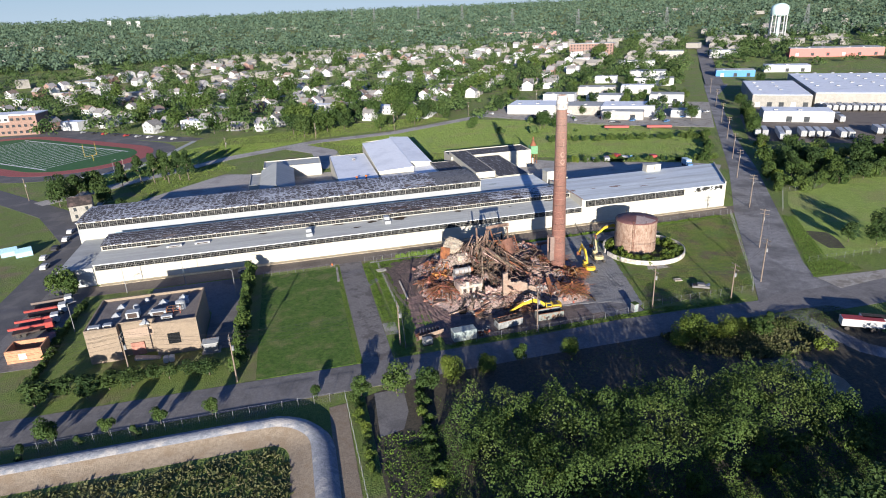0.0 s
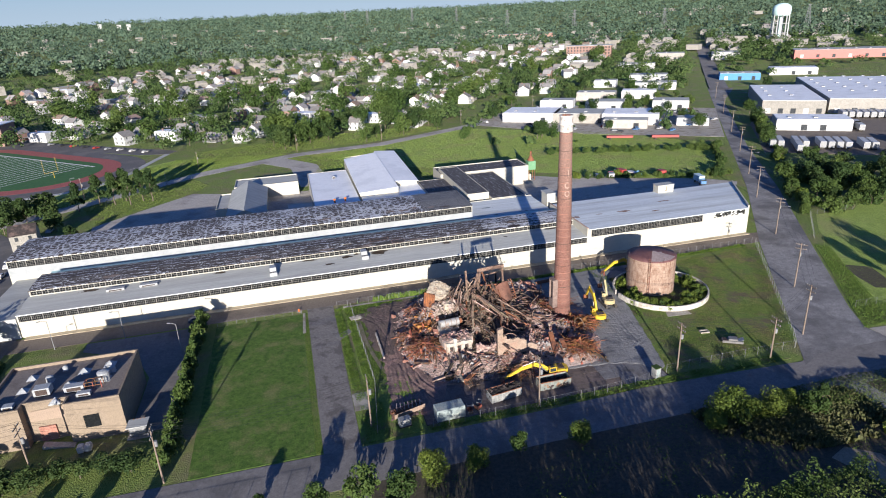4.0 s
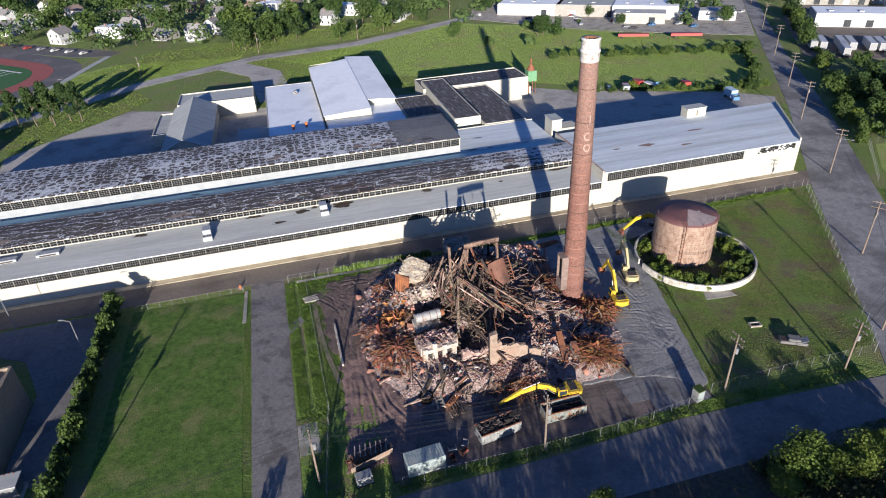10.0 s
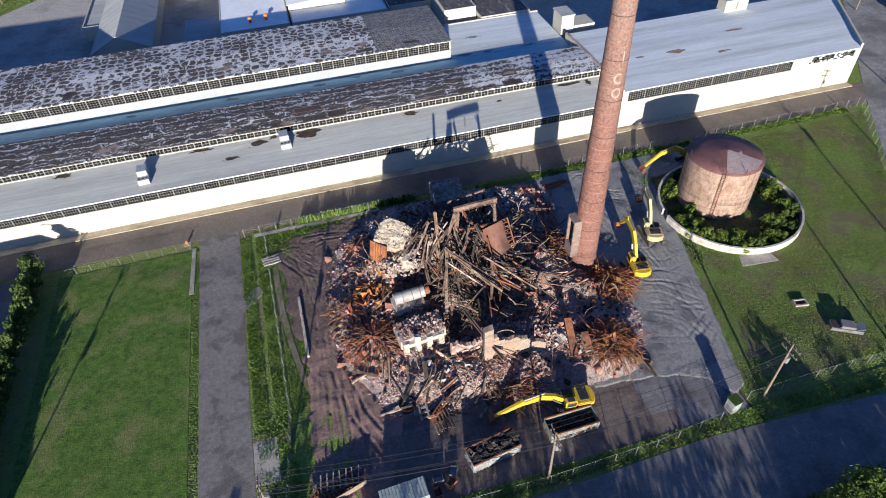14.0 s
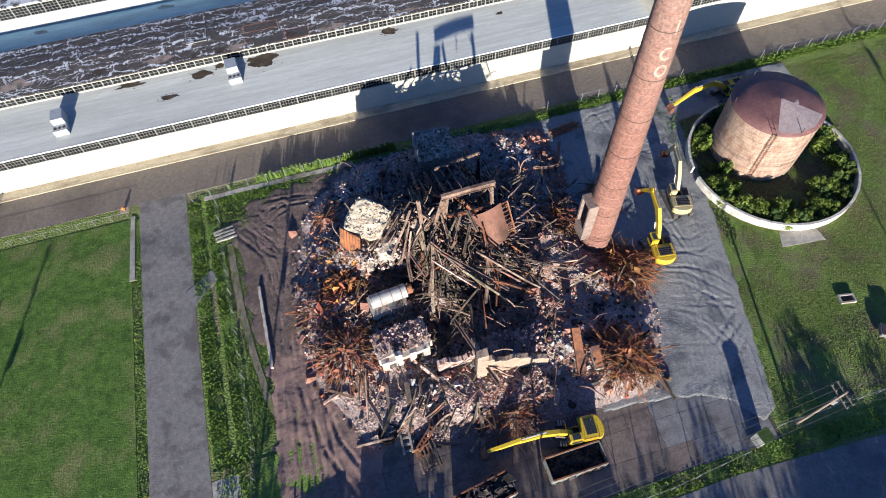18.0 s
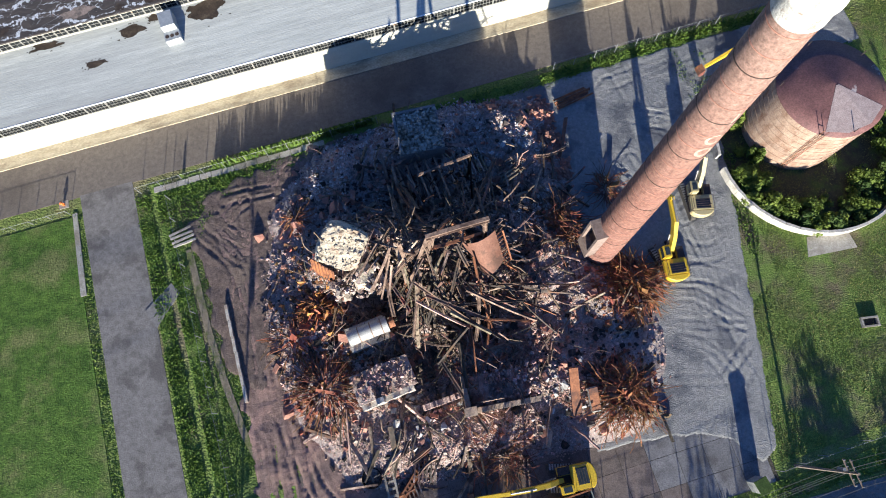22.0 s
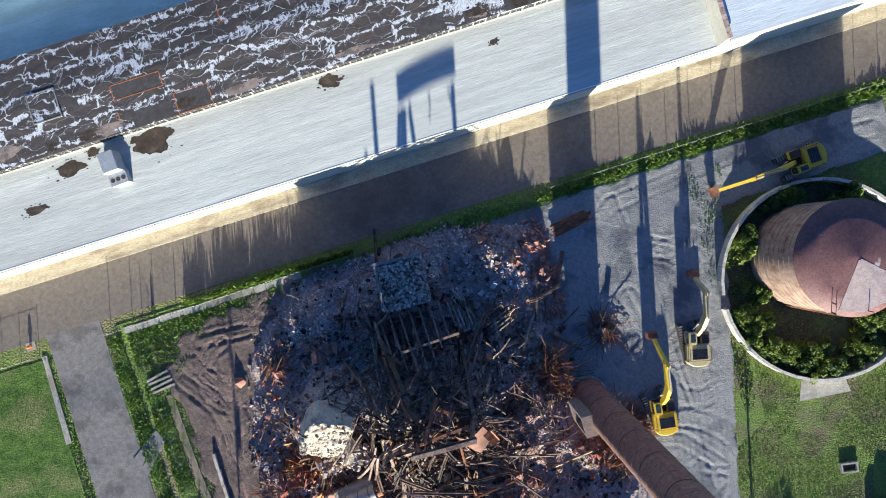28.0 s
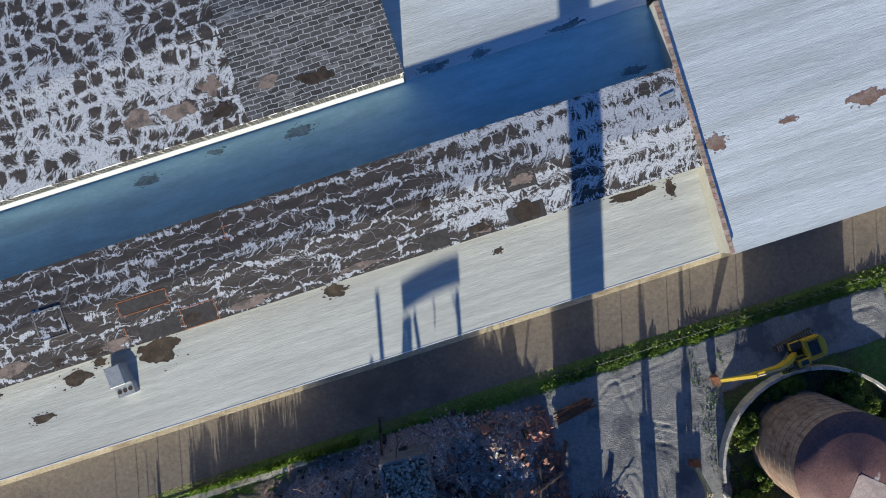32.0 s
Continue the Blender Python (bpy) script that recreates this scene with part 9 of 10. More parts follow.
def lamp_post(x, y, rz, h=7.5):
    l_ = thing("street_lamp", "gray metal street lamp with single arm", "street lamp", (x, y, 0), rz, group="street lamps")
    part("shaft", MB().tube((0, 0, 0), (0, 0, h), .1, .06), M["galv"], l_)
    part("arm", MB().tube((0, 0, h), (1.3, 0, h + .3), .05), M["galv"], l_)
    part("head", bevelled(MB().box(1.2, -.18, h + .2, 2.0, .18, h + .38), .05), M["galv"], l_)


for x, y, rz in ((-167.1, -21.3, 160), (-181.5, -9.4, 200), (-197, -9.2, 200), (-204.5, -30, 20), (-236, 150, 0), (-212, 158, 0), (-196, 150, 0)):
    lamp_post(x, y, rz)


def fence(name, pts, h, gap, label, wood=False, rails=(0.98,)):
    f = thing(name, label, "fence", (pts[0][0], pts[0][1], 0))
    o = Vector((pts[0][0], pts[0][1], 0))
    pm = MB().tube((0, 0, -.2), (0, 0, h + .08), .038, n=6).mesh("post")
    pm.materials.append(M["galv"])
    r = MB()
    k = 0
    for (x0, y0), (x1, y1) in zip(pts, pts[1:]):
        ln = math.hypot(x1 - x0, y1 - y0)
        n = max(1, round(ln / gap))
        for i in range(n + (1 if (x1, y1) == pts[-1] else 0)):
            p = part("post", pm, None, f)
            p.location = (x0 + (x1 - x0) * i / n - o.x, y0 + (y1 - y0) * i / n - o.y, 0)
        for z in rails:
            r.tube(Vector((x0, y0, z * h)) - o, Vector((x1, y1, z * h)) - o, .014, n=4)
        m = max(2, int(ln / 0.5))
        for i in range(m):      # netting as thin slanting wires
            a, b = i / m, (i + 1) / m
            for u, v in ((a, b), (b, a)):
                r.tube(Vector((x0 + (x1 - x0) * u, y0 + (y1 - y0) * u, .1)) - o, Vector((x0 + (x1 - x0) * v, y0 + (y1 - y0) * v, h)) - o, .004, n=3, caps=False)
    part("netting", r, M["galv"], f, "wire netting and rails")
    return f


fence("chain_link_fence", [(-130.8, -10.0), (-109, -9.7), (-100, -9.6)], 1.9, 2.6, "sagging gray chain-link fence beside the service road")
fence("chain_link_fence", [(-76, -9.0), (-56, -8.9), (-30, -8.9), (-5, -8.6)], 1.9, 2.8, "gray chain-link fence beside the service road")
fence("chain_link_fence", [(-4.4, -9.4), (-35.5, -58.6), (-38.5, -62.5)], 2.0, 2.8, "gray chain-link fence along the east road")
fence("chain_link_fence", [(-118.5, -65.2), (-98, -65.6), (-84, -65.2), (-74.5, -64.2)], 1.9, 2.8, "gray chain-link fence along the street")
fence("chain_link_fence", [(-69.5, -62.6), (-54, -62.4), (-39, -62.8)], 1.9, 2.8, "gray chain-link fence before the grass")
fence("chain_link_fence", [(-127.4, -12), (-126.6, -48), (-128.5, -64)], 1.8, 3.0, "gray chain-link fence between weeds")
fence("chain_link_fence", [(-206, -78.2), (-176, -78.4), (-143.2, -78.6), (-142.6, -104), (-142, -135)], 2.0, 3.0, "gray chain-link fence round the basin")
fence("chain_link_fence", [(-160.2, -10.2), (-139.8, -10.1)], 1.2, 2.4, "low white fence at the head of the lawn")
fence("chain_link_fence", [(14.5, -12), (31, 7), (48, 6.5)], 1.8, 3, "gray chain-link fence of the east field")
fence("chain_link_fence", [(-12, -52), (14, -53)], 1.8, 3, "gray chain-link fence of the east field")
fence("chain_link_fence", [(-228, 118), (-186, 158), (-140, 184)], 1.6, 3, "gray chain-link fence beside the north street")
hy = thing("fire_hydrant", "orange fire hydrant at the lawn corner", "hydrant", (-140.4, -8.6, 0))
M["orange"] = paint("orange_paint", (0.65, 0.16, 0.03))
part("barrel", MB().lathe([(.16, 0), (.16, .55), (.2, .56), (.2, .62), (.13, .75), (.02, .8)], 12), M["orange"], hy)
part("outlet", MB().tube((-.28, 0, .42), (.28, 0, .42), .07), M["orange"], hy)
part("base_slab", MB().box(-.6, -.5, -.02, .6, .5, .05), M["concrete"], hy)
sheet("kerb_slab", [(-139.9, -21), (-139.2, -21), (-138.9, -10.2), (-139.5, -10.2)], 0.12, M["concrete"], "pale concrete slab strip beside the lawn", "pavement")
sheet("culvert_slab", [(-132.8, -25), (-129.2, -22.5), (-128.4, -24), (-131.8, -27.4)], 0.1, M["road_gray"], "gray concrete slab over the ditch", "pavement")
sheet("kerb_driveway", [(-131.6, -56), (-128.6, -56), (-128.6, -50), (-131.6, -50)], 0.1, M["concrete"], "pale concrete pad beside the driveway", "pavement")

# ---- office block ----
OF = thing("office_block", "tan brick office block with flat gravel roof", "office building", (-196, -48.5, 0))
M["tan_brick"] = mat("tan_brick", (0.21, 0.165, 0.12), (0.27, 0.21, 0.155), 1.5, 0.85, bump=0.15, bscale=8, c3=(0.25, 0.195, 0.14), scale3=0.3)
M["gravel_roof"] = mat("brown_gravel_roof", (0.17, 0.145, 0.13), (0.24, 0.21, 0.19), 2.5, 0.95, bump=0.4, bscale=10, c3=(0.14, 0.12, 0.11), scale3=0.2)
part("wall", MB().box(0, 0, -.3, 6.6, .35, 8.2), M["tan_brick"], OF)
part("wall", MB().box(6.25, .35, -.3, 6.6, 2.2, 8.2), M["tan_brick"], OF)
part("wall", MB().box(6.6, 1.85, -.3, 14.2, 2.2, 8.2), M["tan_brick"], OF)
part("wall", MB().box(13.85, -.6, -.3, 23.2, -.25, 8.2).box(13.85, -.25, -.3, 14.2, 1.85, 8.2), M["tan_brick"], OF)
part("wall", MB().box(22.85, -.25, -.3, 23.2, 16.6, 8.2), M["tan_brick"], OF)
part("wall", MB().box(0, 16.25, -.3, 22.85, 16.6, 8.2), M["tan_brick"], OF)
part("wall", MB().box(0, .35, -.3, .35, 16.25, 8.2), M["tan_brick"], OF)
part("roof", MB().box(.35, 2.2, 7.3, 22.85, 16.25, 7.6).box(.35, .35, 7.3, 6.25, 2.2, 7.6).box(14.2, -.25, 7.3, 22.85, 2.2, 7.6), M["gravel_roof"], OF, "brown gravel roof with equipment")
part("louvre", MB().box(7.2, 1.8, 4.2, 13.4, 1.846, 6.4), mat("brown_louvre", (0.27, 0.2, 0.15), (0.33, 0.25, 0.19), 3, 0.7, stretch=(1, 1, 8)), OF, "brown louvred panel")
part("window", MB().box(16.6, -.65, 2.6, 19.2, -.604, 5.2), M["glass_dark"], OF)
part("door", MB().box(8.2, 1.5, 0, 11.0, 1.84, 3.0), M["brick_red"], OF, "brown entrance porch")
part("ramp", MB().prism([(9, -1.2), (14.5, -2.2), (14.5, -.8), (9, .4)], 0, lambda x, y: .15 + (14.5 - x) * .08), M["concrete"], OF)
M["unit"] = mat("pale_sheet_metal_unit", (0.31, 0.325, 0.335), (0.40, 0.415, 0.425), 2, 0.5, metal=0.1, local=True)


def roof_unit(loc, s, rz, kind="box", group="roof units", label="pale metal roof ventilation unit"):
    u = thing("roof_unit", label, "roof unit", loc, rz, group=group)
    if kind == "pyramid":
        part("skylight", MB().add([(-s[0], -s[1], 0), (s[0], -s[1], 0), (s[0], s[1], 0), (-s[0], s[1], 0), (0, 0, s[2])], [(0, 1, 4), (1, 2, 4), (2, 3, 4), (3, 0, 4), (3, 2, 1, 0)]), M["unit"], u)
        part("curb", MB().box(-s[0] - .08, -s[1] - .08, -.3, s[0] + .08, s[1] + .08, 0), M["unit"], u)
    elif kind == "drum":
        part("housing", MB().lathe([(s[0], 0), (s[0], s[2]), (s[0] * .5, s[2] + .25), (.02, s[2] + .3)], 18), M["unit"], u, smooth=False)
        part("base", MB().box(-s[0], -s[0], -.3, s[0], s[0], 0), M["unit"], u)
    else:
        part("housing", bevelled(MB().box(-s[0], -s[1], .15, s[0], s[1], s[2]), .06), M["unit"], u)
        part("base_rail", MB().box(-s[0], -s[1], -.05, s[0], s[1], .14), M["iron"], u)
        part("grille", MB().box(-s[0] * .7, -s[1] - .02, .3, s[0] * .7, -s[1] - .002, s[2] - .2), M["iron"], u)
    return u


for x, y, k, s in ((-194.1, -47.2, "box", (1.2, .7, .9)), (-191.5, -46.6, "box", (.9, .7, .8)), (-191.1, -41, "pyramid", (.9, .9, .8)), (-186.9, -43.2, "box", (1.4, 1.0, 1.6)), (-187.2, -38.6, "drum", (.7, .7, .9)),
                   (-183.1, -41.6, "pyramid", (1, 1, .9)), (-185.5, -35.1, "drum", (.5, .5, .7)), (-181.6, -37, "pyramid", (1, 1, .9)), (-177.3, -35.7, "pyramid", (1, 1, .9)), (-177, -41.4, "drum", (1.1, 1.1, 1.7)),
                   (-181.4, -43.8, "box", (1.7, .8, 1.2)), (-179.3, -46.2, "box", (1.2, .6, .8)), (-190.9, -36.5, "pyramid", (.9, .9, .8)), (-184, -46.4, "pyramid", (.9, .9, .8)), (-176.2, -38.6, "drum", (.6, .6, .8))):
    roof_unit((x, y, 7.62), s, 0, k, "equipment on the office roof")
ct = thing("cooling_frame", "rusty steel frame on the office roof", "steel frame", (-178.2, -43.6, 7.6))
fr = MB()
for x in (-1.4, 0, 1.4):
    for y in (-.7, .7):
        fr.box(x - .06, y - .06, 0, x + .06, y + .06, 1.5)
    fr.box(x - .05, -.7, 1.4, x + .05, .7, 1.5)
fr.box(-1.4, -.75, 1.4, 1.4, -.65, 1.5).box(-1.4, .65, 1.4, 1.4, .75, 1.5).box(-1.4, -.75, .7, 1.4, -.65, .8)
part("frame", fr, M["rust"], ct)
tfm = thing("transformer_yard", "gray transformer boxes on a slab beside the office", "transformer", (-170.6, -50.2, 0))
part("slab", MB().box(-2, -1.6, -.1, 2, 1.6, .15), M["concrete"], tfm)
part("tank", bevelled(MB().box(-1.5, -1, .15, 1.5, 1, 2.2), .06), M["galv"], tfm)
part("roof", MB().box(-1.8, -1.4, 2.3, 1.8, 1.4, 2.45), M["roof_light"], tfm)
for i in range(4):
    part("bushing", MB().tube((-.9 + i * .6, 1.2, .15), (-.9 + i * .6, 1.2, 2.6), .08), M["rust"], tfm)
vn = thing("wrapped_pallet", "white shrouded pallet load beside the office", "pallet load", (-179.3, -52.4, 0), 5)
for x in (-.6, .6):
    part("bundle", bevelled(MB().box(x - .55, -.8, .12, x + .55, .8, 1.3), .15, 2), M["white_trim"], vn)

# ---- roof equipment and stains on the factory ----
def condenser(x, y, z, rz, label):
    c = thing("roof_condenser", label, "roof unit", (x, y, z), rz, group="condensers on the factory roof")
    part("cabinet", bevelled(MB().box(-.85, -.2, 0, .85, 2.0, 2.0), .05), M["unit"], c)
    part("fan_deck", MB().box(-.95, -1.5, 0, .95, -.21, 1.0), M["unit"], c)
    for i in (-.6, 0, .6):
        part("fan", MB().tube((i, -.9, 1.0), (i, -.9, 1.03), .24, n=14), M["iron"], c)


condenser(-120.9, 6.2, 6.5, 3, "pale roof condenser with three dark fans")
condenser(-145.9, 3.6, 6.3, 3, "pale roof condenser standing near the eave")
roof_unit((-185.7, 6.8, 6.5), (2.2, .8, .8), 2, "box", "vents on the factory roof", "long low white roof vent")
roof_unit((-177.7, 7.0, 6.5), (2.2, .8, .8), 2, "box", "vents on the factory roof", "long low white roof vent")
for x, y in ((-124.2, 62), (-120.3, 62.6)):
    v = thing("roof_vent", "small orange-red capped roof vent", "roof vent", (x, y, 7.5), group="vents on the white roof")
    part("pipe", MB().tube((0, 0, -.1), (0, 0, 1.1), .35, n=12), M["orange"], v)
    part("cap", MB().lathe([(.6, 1.1), (.5, 1.3), (.02, 1.55)], 12), M["orange"], v)
roof_unit((-121.4, 99.2, 7.5), (.7, .7, .9), 0, "box", "vents on the white roof")
M["stain"] = mat("dark_wet_stain", (0.028, 0.02, 0.014), (0.06, 0.042, 0.03), 1.5, 0.6, c3=(0.09, 0.07, 0.05), scale3=.8, cut3=(.55, .68))
# stains of the valley roof, their colour tinted blue for the same shade
M["stain_pale"] = mat("shade_tinted_stain", (0.14, 0.19, 0.20), (0.22, 0.31, 0.33), 1.6, 0.7, c3=(0.08, 0.10, 0.11), scale3=.9, cut3=(.5, .7))
M["rust_stain"] = mat("rust_stain_on_roof", (0.22, 0.13, 0.10), (0.32, 0.24, 0.2), 1.0, 0.8)
M["felt"] = mat("bare_brown_felt_patch", (0.20, 0.15, 0.13), (0.28, 0.22, 0.19), 1.5, 0.9, c3=(.12, .1, .09), scale3=.8)
M["felt_dark"] = mat("dark_felt_patch", (0.04, 0.036, 0.036), (0.065, 0.06, 0.06), 1.5, 0.9)
lowz = lambda x, y: 6.076 + (y + .06) * .0891 + .008
tarz = lambda x, y: (8.54 + (y - 9.48) * .0714 if y < 14.8 else 8.92 - (y - 14.8) * .0257) + .006
backz = lambda x, y: (11.3 + (y - 27.36) * .0353 if y < 37 else 11.64 - (y - 37) * .024) + .006
hallz = lambda x, y: hall_z(y) + .058
valz = lambda x, y: 6.906
sr = random.Random(17)


def blot(cx, cy, rx, ry, zf, mt, label, n=40, rough=.2):
    """A flat stain: one uneven oval, smaller ovals round its rim, and specks."""
    mb = MB()

    def oval_(x0, y0, ax, ay, dz, wild):
        ring = []
        for i in range(n):
            a = 2 * math.pi * i / n
            k = 1 + wild * (noise.noise(Vector((x0 + 1.3 * math.cos(a), y0 + 1.3 * math.sin(a), .5))) * 1.8 + noise.noise(Vector((x0 + 5 * math.cos(a), y0 + 5 * math.sin(a), 2.5))) * .8 + sr.uniform(-.15, .15))
            x, y = x0 + ax * k * math.cos(a), y0 + ay * k * math.sin(a)
            ring.append((x, y, zf(x, y) + dz))
        mb.add(ring + [(x0, y0, zf(x0, y0) + dz)], [(i, (i + 1) % n, n) for i in range(n)])
    oval_(cx, cy, rx * .88, ry * .85, 0, rough)
    for i in range(6):
        a, q, w = sr.uniform(0, 6.3), sr.uniform(.6, 1.0), sr.uniform(.16, .42)
        oval_(cx + rx * q * math.cos(a), cy + ry * q * math.sin(a), rx * w * 1.2, ry * w, .001 + .0004 * i, rough)
    for i in range(14):
        a, q, w = sr.uniform(0, 6.3), sr.uniform(1.0, 1.6), sr.uniform(.03, .12)
        x, y = cx + rx * q * math.cos(a), cy + ry * q * math.sin(a)
        dot = [(x + w * sr.uniform(.5, 2.2) * math.cos(b), y + w * sr.uniform(.4, 1) * math.sin(b)) for b in (0, 1, 2, 3, 4, 5)]
        mb.add([(*p, zf(*p) + .001) for p in dot], [(0, 1, 2, 3, 4, 5)])
    return tagged(part("roof_stain", mb, M[mt]), label, "stain", kind="structure")


def patch(x0, y0, x1, y1, zf, mt, label="dark felt patch on the roof"):
    pts = [(x0, y0), (x1, y0), (x1, y1), (x0, y1)]
    return tagged(part("roof_patch", MB().add([(x, y, zf(x, y)) for x, y in pts], [(0, 1, 2, 3)]), M[mt]), label, "roof patch", kind="structure")


for x, y, rx, ry in ((-116.3, 8.2, 2.1, 1.5), (-125.7, 8.0, 1.7, .8), (-122.8, 9.0, .7, .5), (-96.4, 8.7, 1.2, .7), (-78.5, 7.4, .5, .25), (-62.9, 8.8, 2.6, .5), (-59, 8.2, .6, .8), (-136, 8.9, 1.6, .5), (-160, 8.8, 1.4, .6), (-131, 5, 1.2, .5), (-192, 8.6, 2, .7)):
    blot(x, y, rx, ry, lowz, "stain", "dark wet stain on the pale roof")
for x, y, rx, ry in ((-94.8, 26.1, 1.4, .6), (-111.9, 25.9, 1.3, .5), (-79.3, 28.1, 1.4, .5), (-74, 28, .9, .4), (-64.2, 28, 1.6, .4), (-59, 21.4, 1.2, .4), (-104, 26.6, .8, .3), (-130, 26.2, 1.5, .5), (-150, 26, 1.2, .4), (-74.6, 36.1, 1.4, .5)):
    blot(x, y, rx, ry, valz if y < 27.5 else (lambda a, b: 7.026), "stain_pale", "dark stain on the shaded flat roof", rough=.3)
for x, y, rx, ry in ((-111.2, 10.4, .8, .5), (-84.2, 14.5, .45, .45), (-74.5, 10.6, 1.5, 1.0), (-79.7, 10.4, 1.0, .5), (-126, 10.3, .5, .4), (-122, 10.2, .9, .4), (-140, 11, .9, .5), (-168, 12, 1.1, .6)):
    blot(x, y, rx, ry, lambda a, b: tarz(a, b) + .006, "stain", "dark hole-like stain in the tar roof")
for a in ((-76.6, 9.5, -72.6, 11.3), (-75.9, 12.9, -72.6, 14.6), (-86, 9.6, -83, 11.4), (-81, 9.5, -78.2, 10.8), (-118, 12.9, -113, 14.2), (-117, 9.6, -112.6, 11.2), (-112, 9.6, -108.6, 11.6), (-123.2, 13.1, -121.8, 14.1)):
    patch(*a, tarz, "felt_dark")
for x, y, rx, ry in ((-74.2, 13.8, 1.2, .5), (-79.5, 10.2, 1.0, .5), (-93, 10.3, 2.2, .4), (-105, 10.2, 2.0, .5), (-120, 10.2, 1.8, .5), (-131, 11, 2, .8), (-152, 12, 2.2, .8), (-188, 12, 2.2, .8)):
    blot(x, y, rx, ry, lambda a, b: tarz(a, b) + .003, "felt", "bare brown felt showing through the coating", rough=.3)
for x, y, rx, ry, m_ in ((-100.8, 29.3, 1.1, .6, "stain"), (-90.5, 29.6, 1.6, .7, "stain"), (-105, 30.4, 1.6, .8, "felt"), (-109, 31, 1.4, .9, "felt"), (-95.5, 30.5, 1.0, .6, "felt"), (-101, 31.8, 1.1, .8, "felt"), (-130, 31, 1.8, .9, "felt"), (-160, 30.5, 1.8, .9, "stain")):
    blot(x, y, rx, ry, lambda a, b: backz(a, b) + .004, m_, "worn spot in the streaked roof", rough=.3)
patch(-101.8, 36.2, -97.6, 38.2, backz, "felt_dark")
for x, y, rx, ry in ((-53.6, 11.5, .9, .8), (-37.3, 11.2, 1.8, .7), (-45.7, 11.4, .8, .3), (-28, 8, 1.4, .4), (-20, 16, 2, .5)):
    blot(x, y, rx, ry, hallz, "rust_stain", "rust stain on the hall roof", rough=.5)
mk = MB()       # orange marking lines of sprayed paint, and the pale grid of an old hatch
for x0, y0, x1, y1 in ((-118.2, 12.75, -112.8, 14.35), (-112.2, 9.5, -108.4, 11.75)):
    for q in ((x0, y0, x1, y0 + .09), (x0, y1 - .09, x1, y1), (x0, y0, x0 + .09, y1), (x1 - .09, y0, x1, y1)):
        mk.add([(x, y, tarz(x, y) + .012) for x, y in ((q[0], q[1]), (q[2], q[1]), (q[2], q[3]), (q[0], q[3]))], [(0, 1, 2, 3)])
for q in ((-105.2, 17.2, -105.1, 18.6), (-105.1, 18.5, -104.5, 18.6), (-105.4, 17.2, -104.6, 17.3), (-118.3, 10.6, -118.2, 11.6)):
    mk.add([(x, y, tarz(x, y) + .012) for x, y in ((q[0], q[1]), (q[2], q[1]), (q[2], q[3]), (q[0], q[3]))], [(0, 1, 2, 3)])
tagged(part("roof_marking", mk, paint("sprayed_orange_line", (0.36, 0.135, 0.05))), "orange sprayed marking lines on the tar roof", "markings", kind="structure")
hg = thing("roof_hatch", "flat square roof hatch with flaking pale paint", "roof hatch", (-125.3, 14.4, tarz(0, 14.4)))
part("lid", MB().box(-1.5, -1.5, -.05, 1.5, 1.5, .03), M["tar"], hg)
for k in (-1.5, 1.5):
    part("frame", MB().box(-1.56, k - .06, -.05, 1.56, k + .06, .05), M["frame_white"], hg)
    part("frame", MB().box(k - .06, -1.44, -.05, k + .06, 1.44, .05), M["frame_white"], hg)
# coping tiles along the parapet of the hall
M["coping"] = mat("red_coping_tile", (0.34, 0.19, 0.14), (0.48, 0.40, 0.33), 2, 0.8, vary=0.25)
cp = MB().box(-.26, -.3, 0, .26, .3, .1).mesh("coping_tile")
cp.materials.append(M["coping"])
for i in range(42):
    t = part("coping_tile", cp, None, HALL)
    y = i * 0.65 + .2
    t.location = (-55.42, y, hall_z(y) + 0.36)
bx = thing("stacked_sheeting", "loose stacked roofing sheets beside the parapet", "roofing sheets", (-57.0, 16.4, 8.72), 4)
for i in range(6):
    part("sheet", MB().block((-.2 + .1 * (i % 2), -1.4 + i * .5, .05 + .02 * i), (1.6, .4, .05), 0, 0, sr.uniform(-6, 6)), M["unit"], bx)
gt = thing("green_tank", "green box tank on rusty steel legs", "tank", (-37.0, 90.0, 0))
for x in (-1.3, 1.3):
    for y in (-1.3, 1.3):
        part("leg", MB().box(x - .12, y - .12, 0, x + .12, y + .12, 4.6), M["rust"], gt)
part("body", bevelled(MB().box(-1.7, -1.7, 4.6, 1.7, 1.7, 8.4), .08), mat("green_tank_paint", (0.10, 0.24, 0.12), (0.15, 0.31, 0.17), 1, 0.6, local=True), gt)
part("cone", MB().lathe([(1.6, 8.42), (.5, 10.6), (.35, 12.5), (.02, 12.6)], 12), M["rust"], gt)
part("base_hut", MB().box(-2, -1, 0, -.2, 1, 2.6), M["white_wall"], gt)

# ---- vehicles ----
def paintm(c):
    key = "veh_%d_%d_%d" % tuple(int(a * 100) for a in c)
    if key not in M:
        M[key] = paint("vehicle_paint_" + key, c, tuple(a * .8 for a in c))
    return M[key]


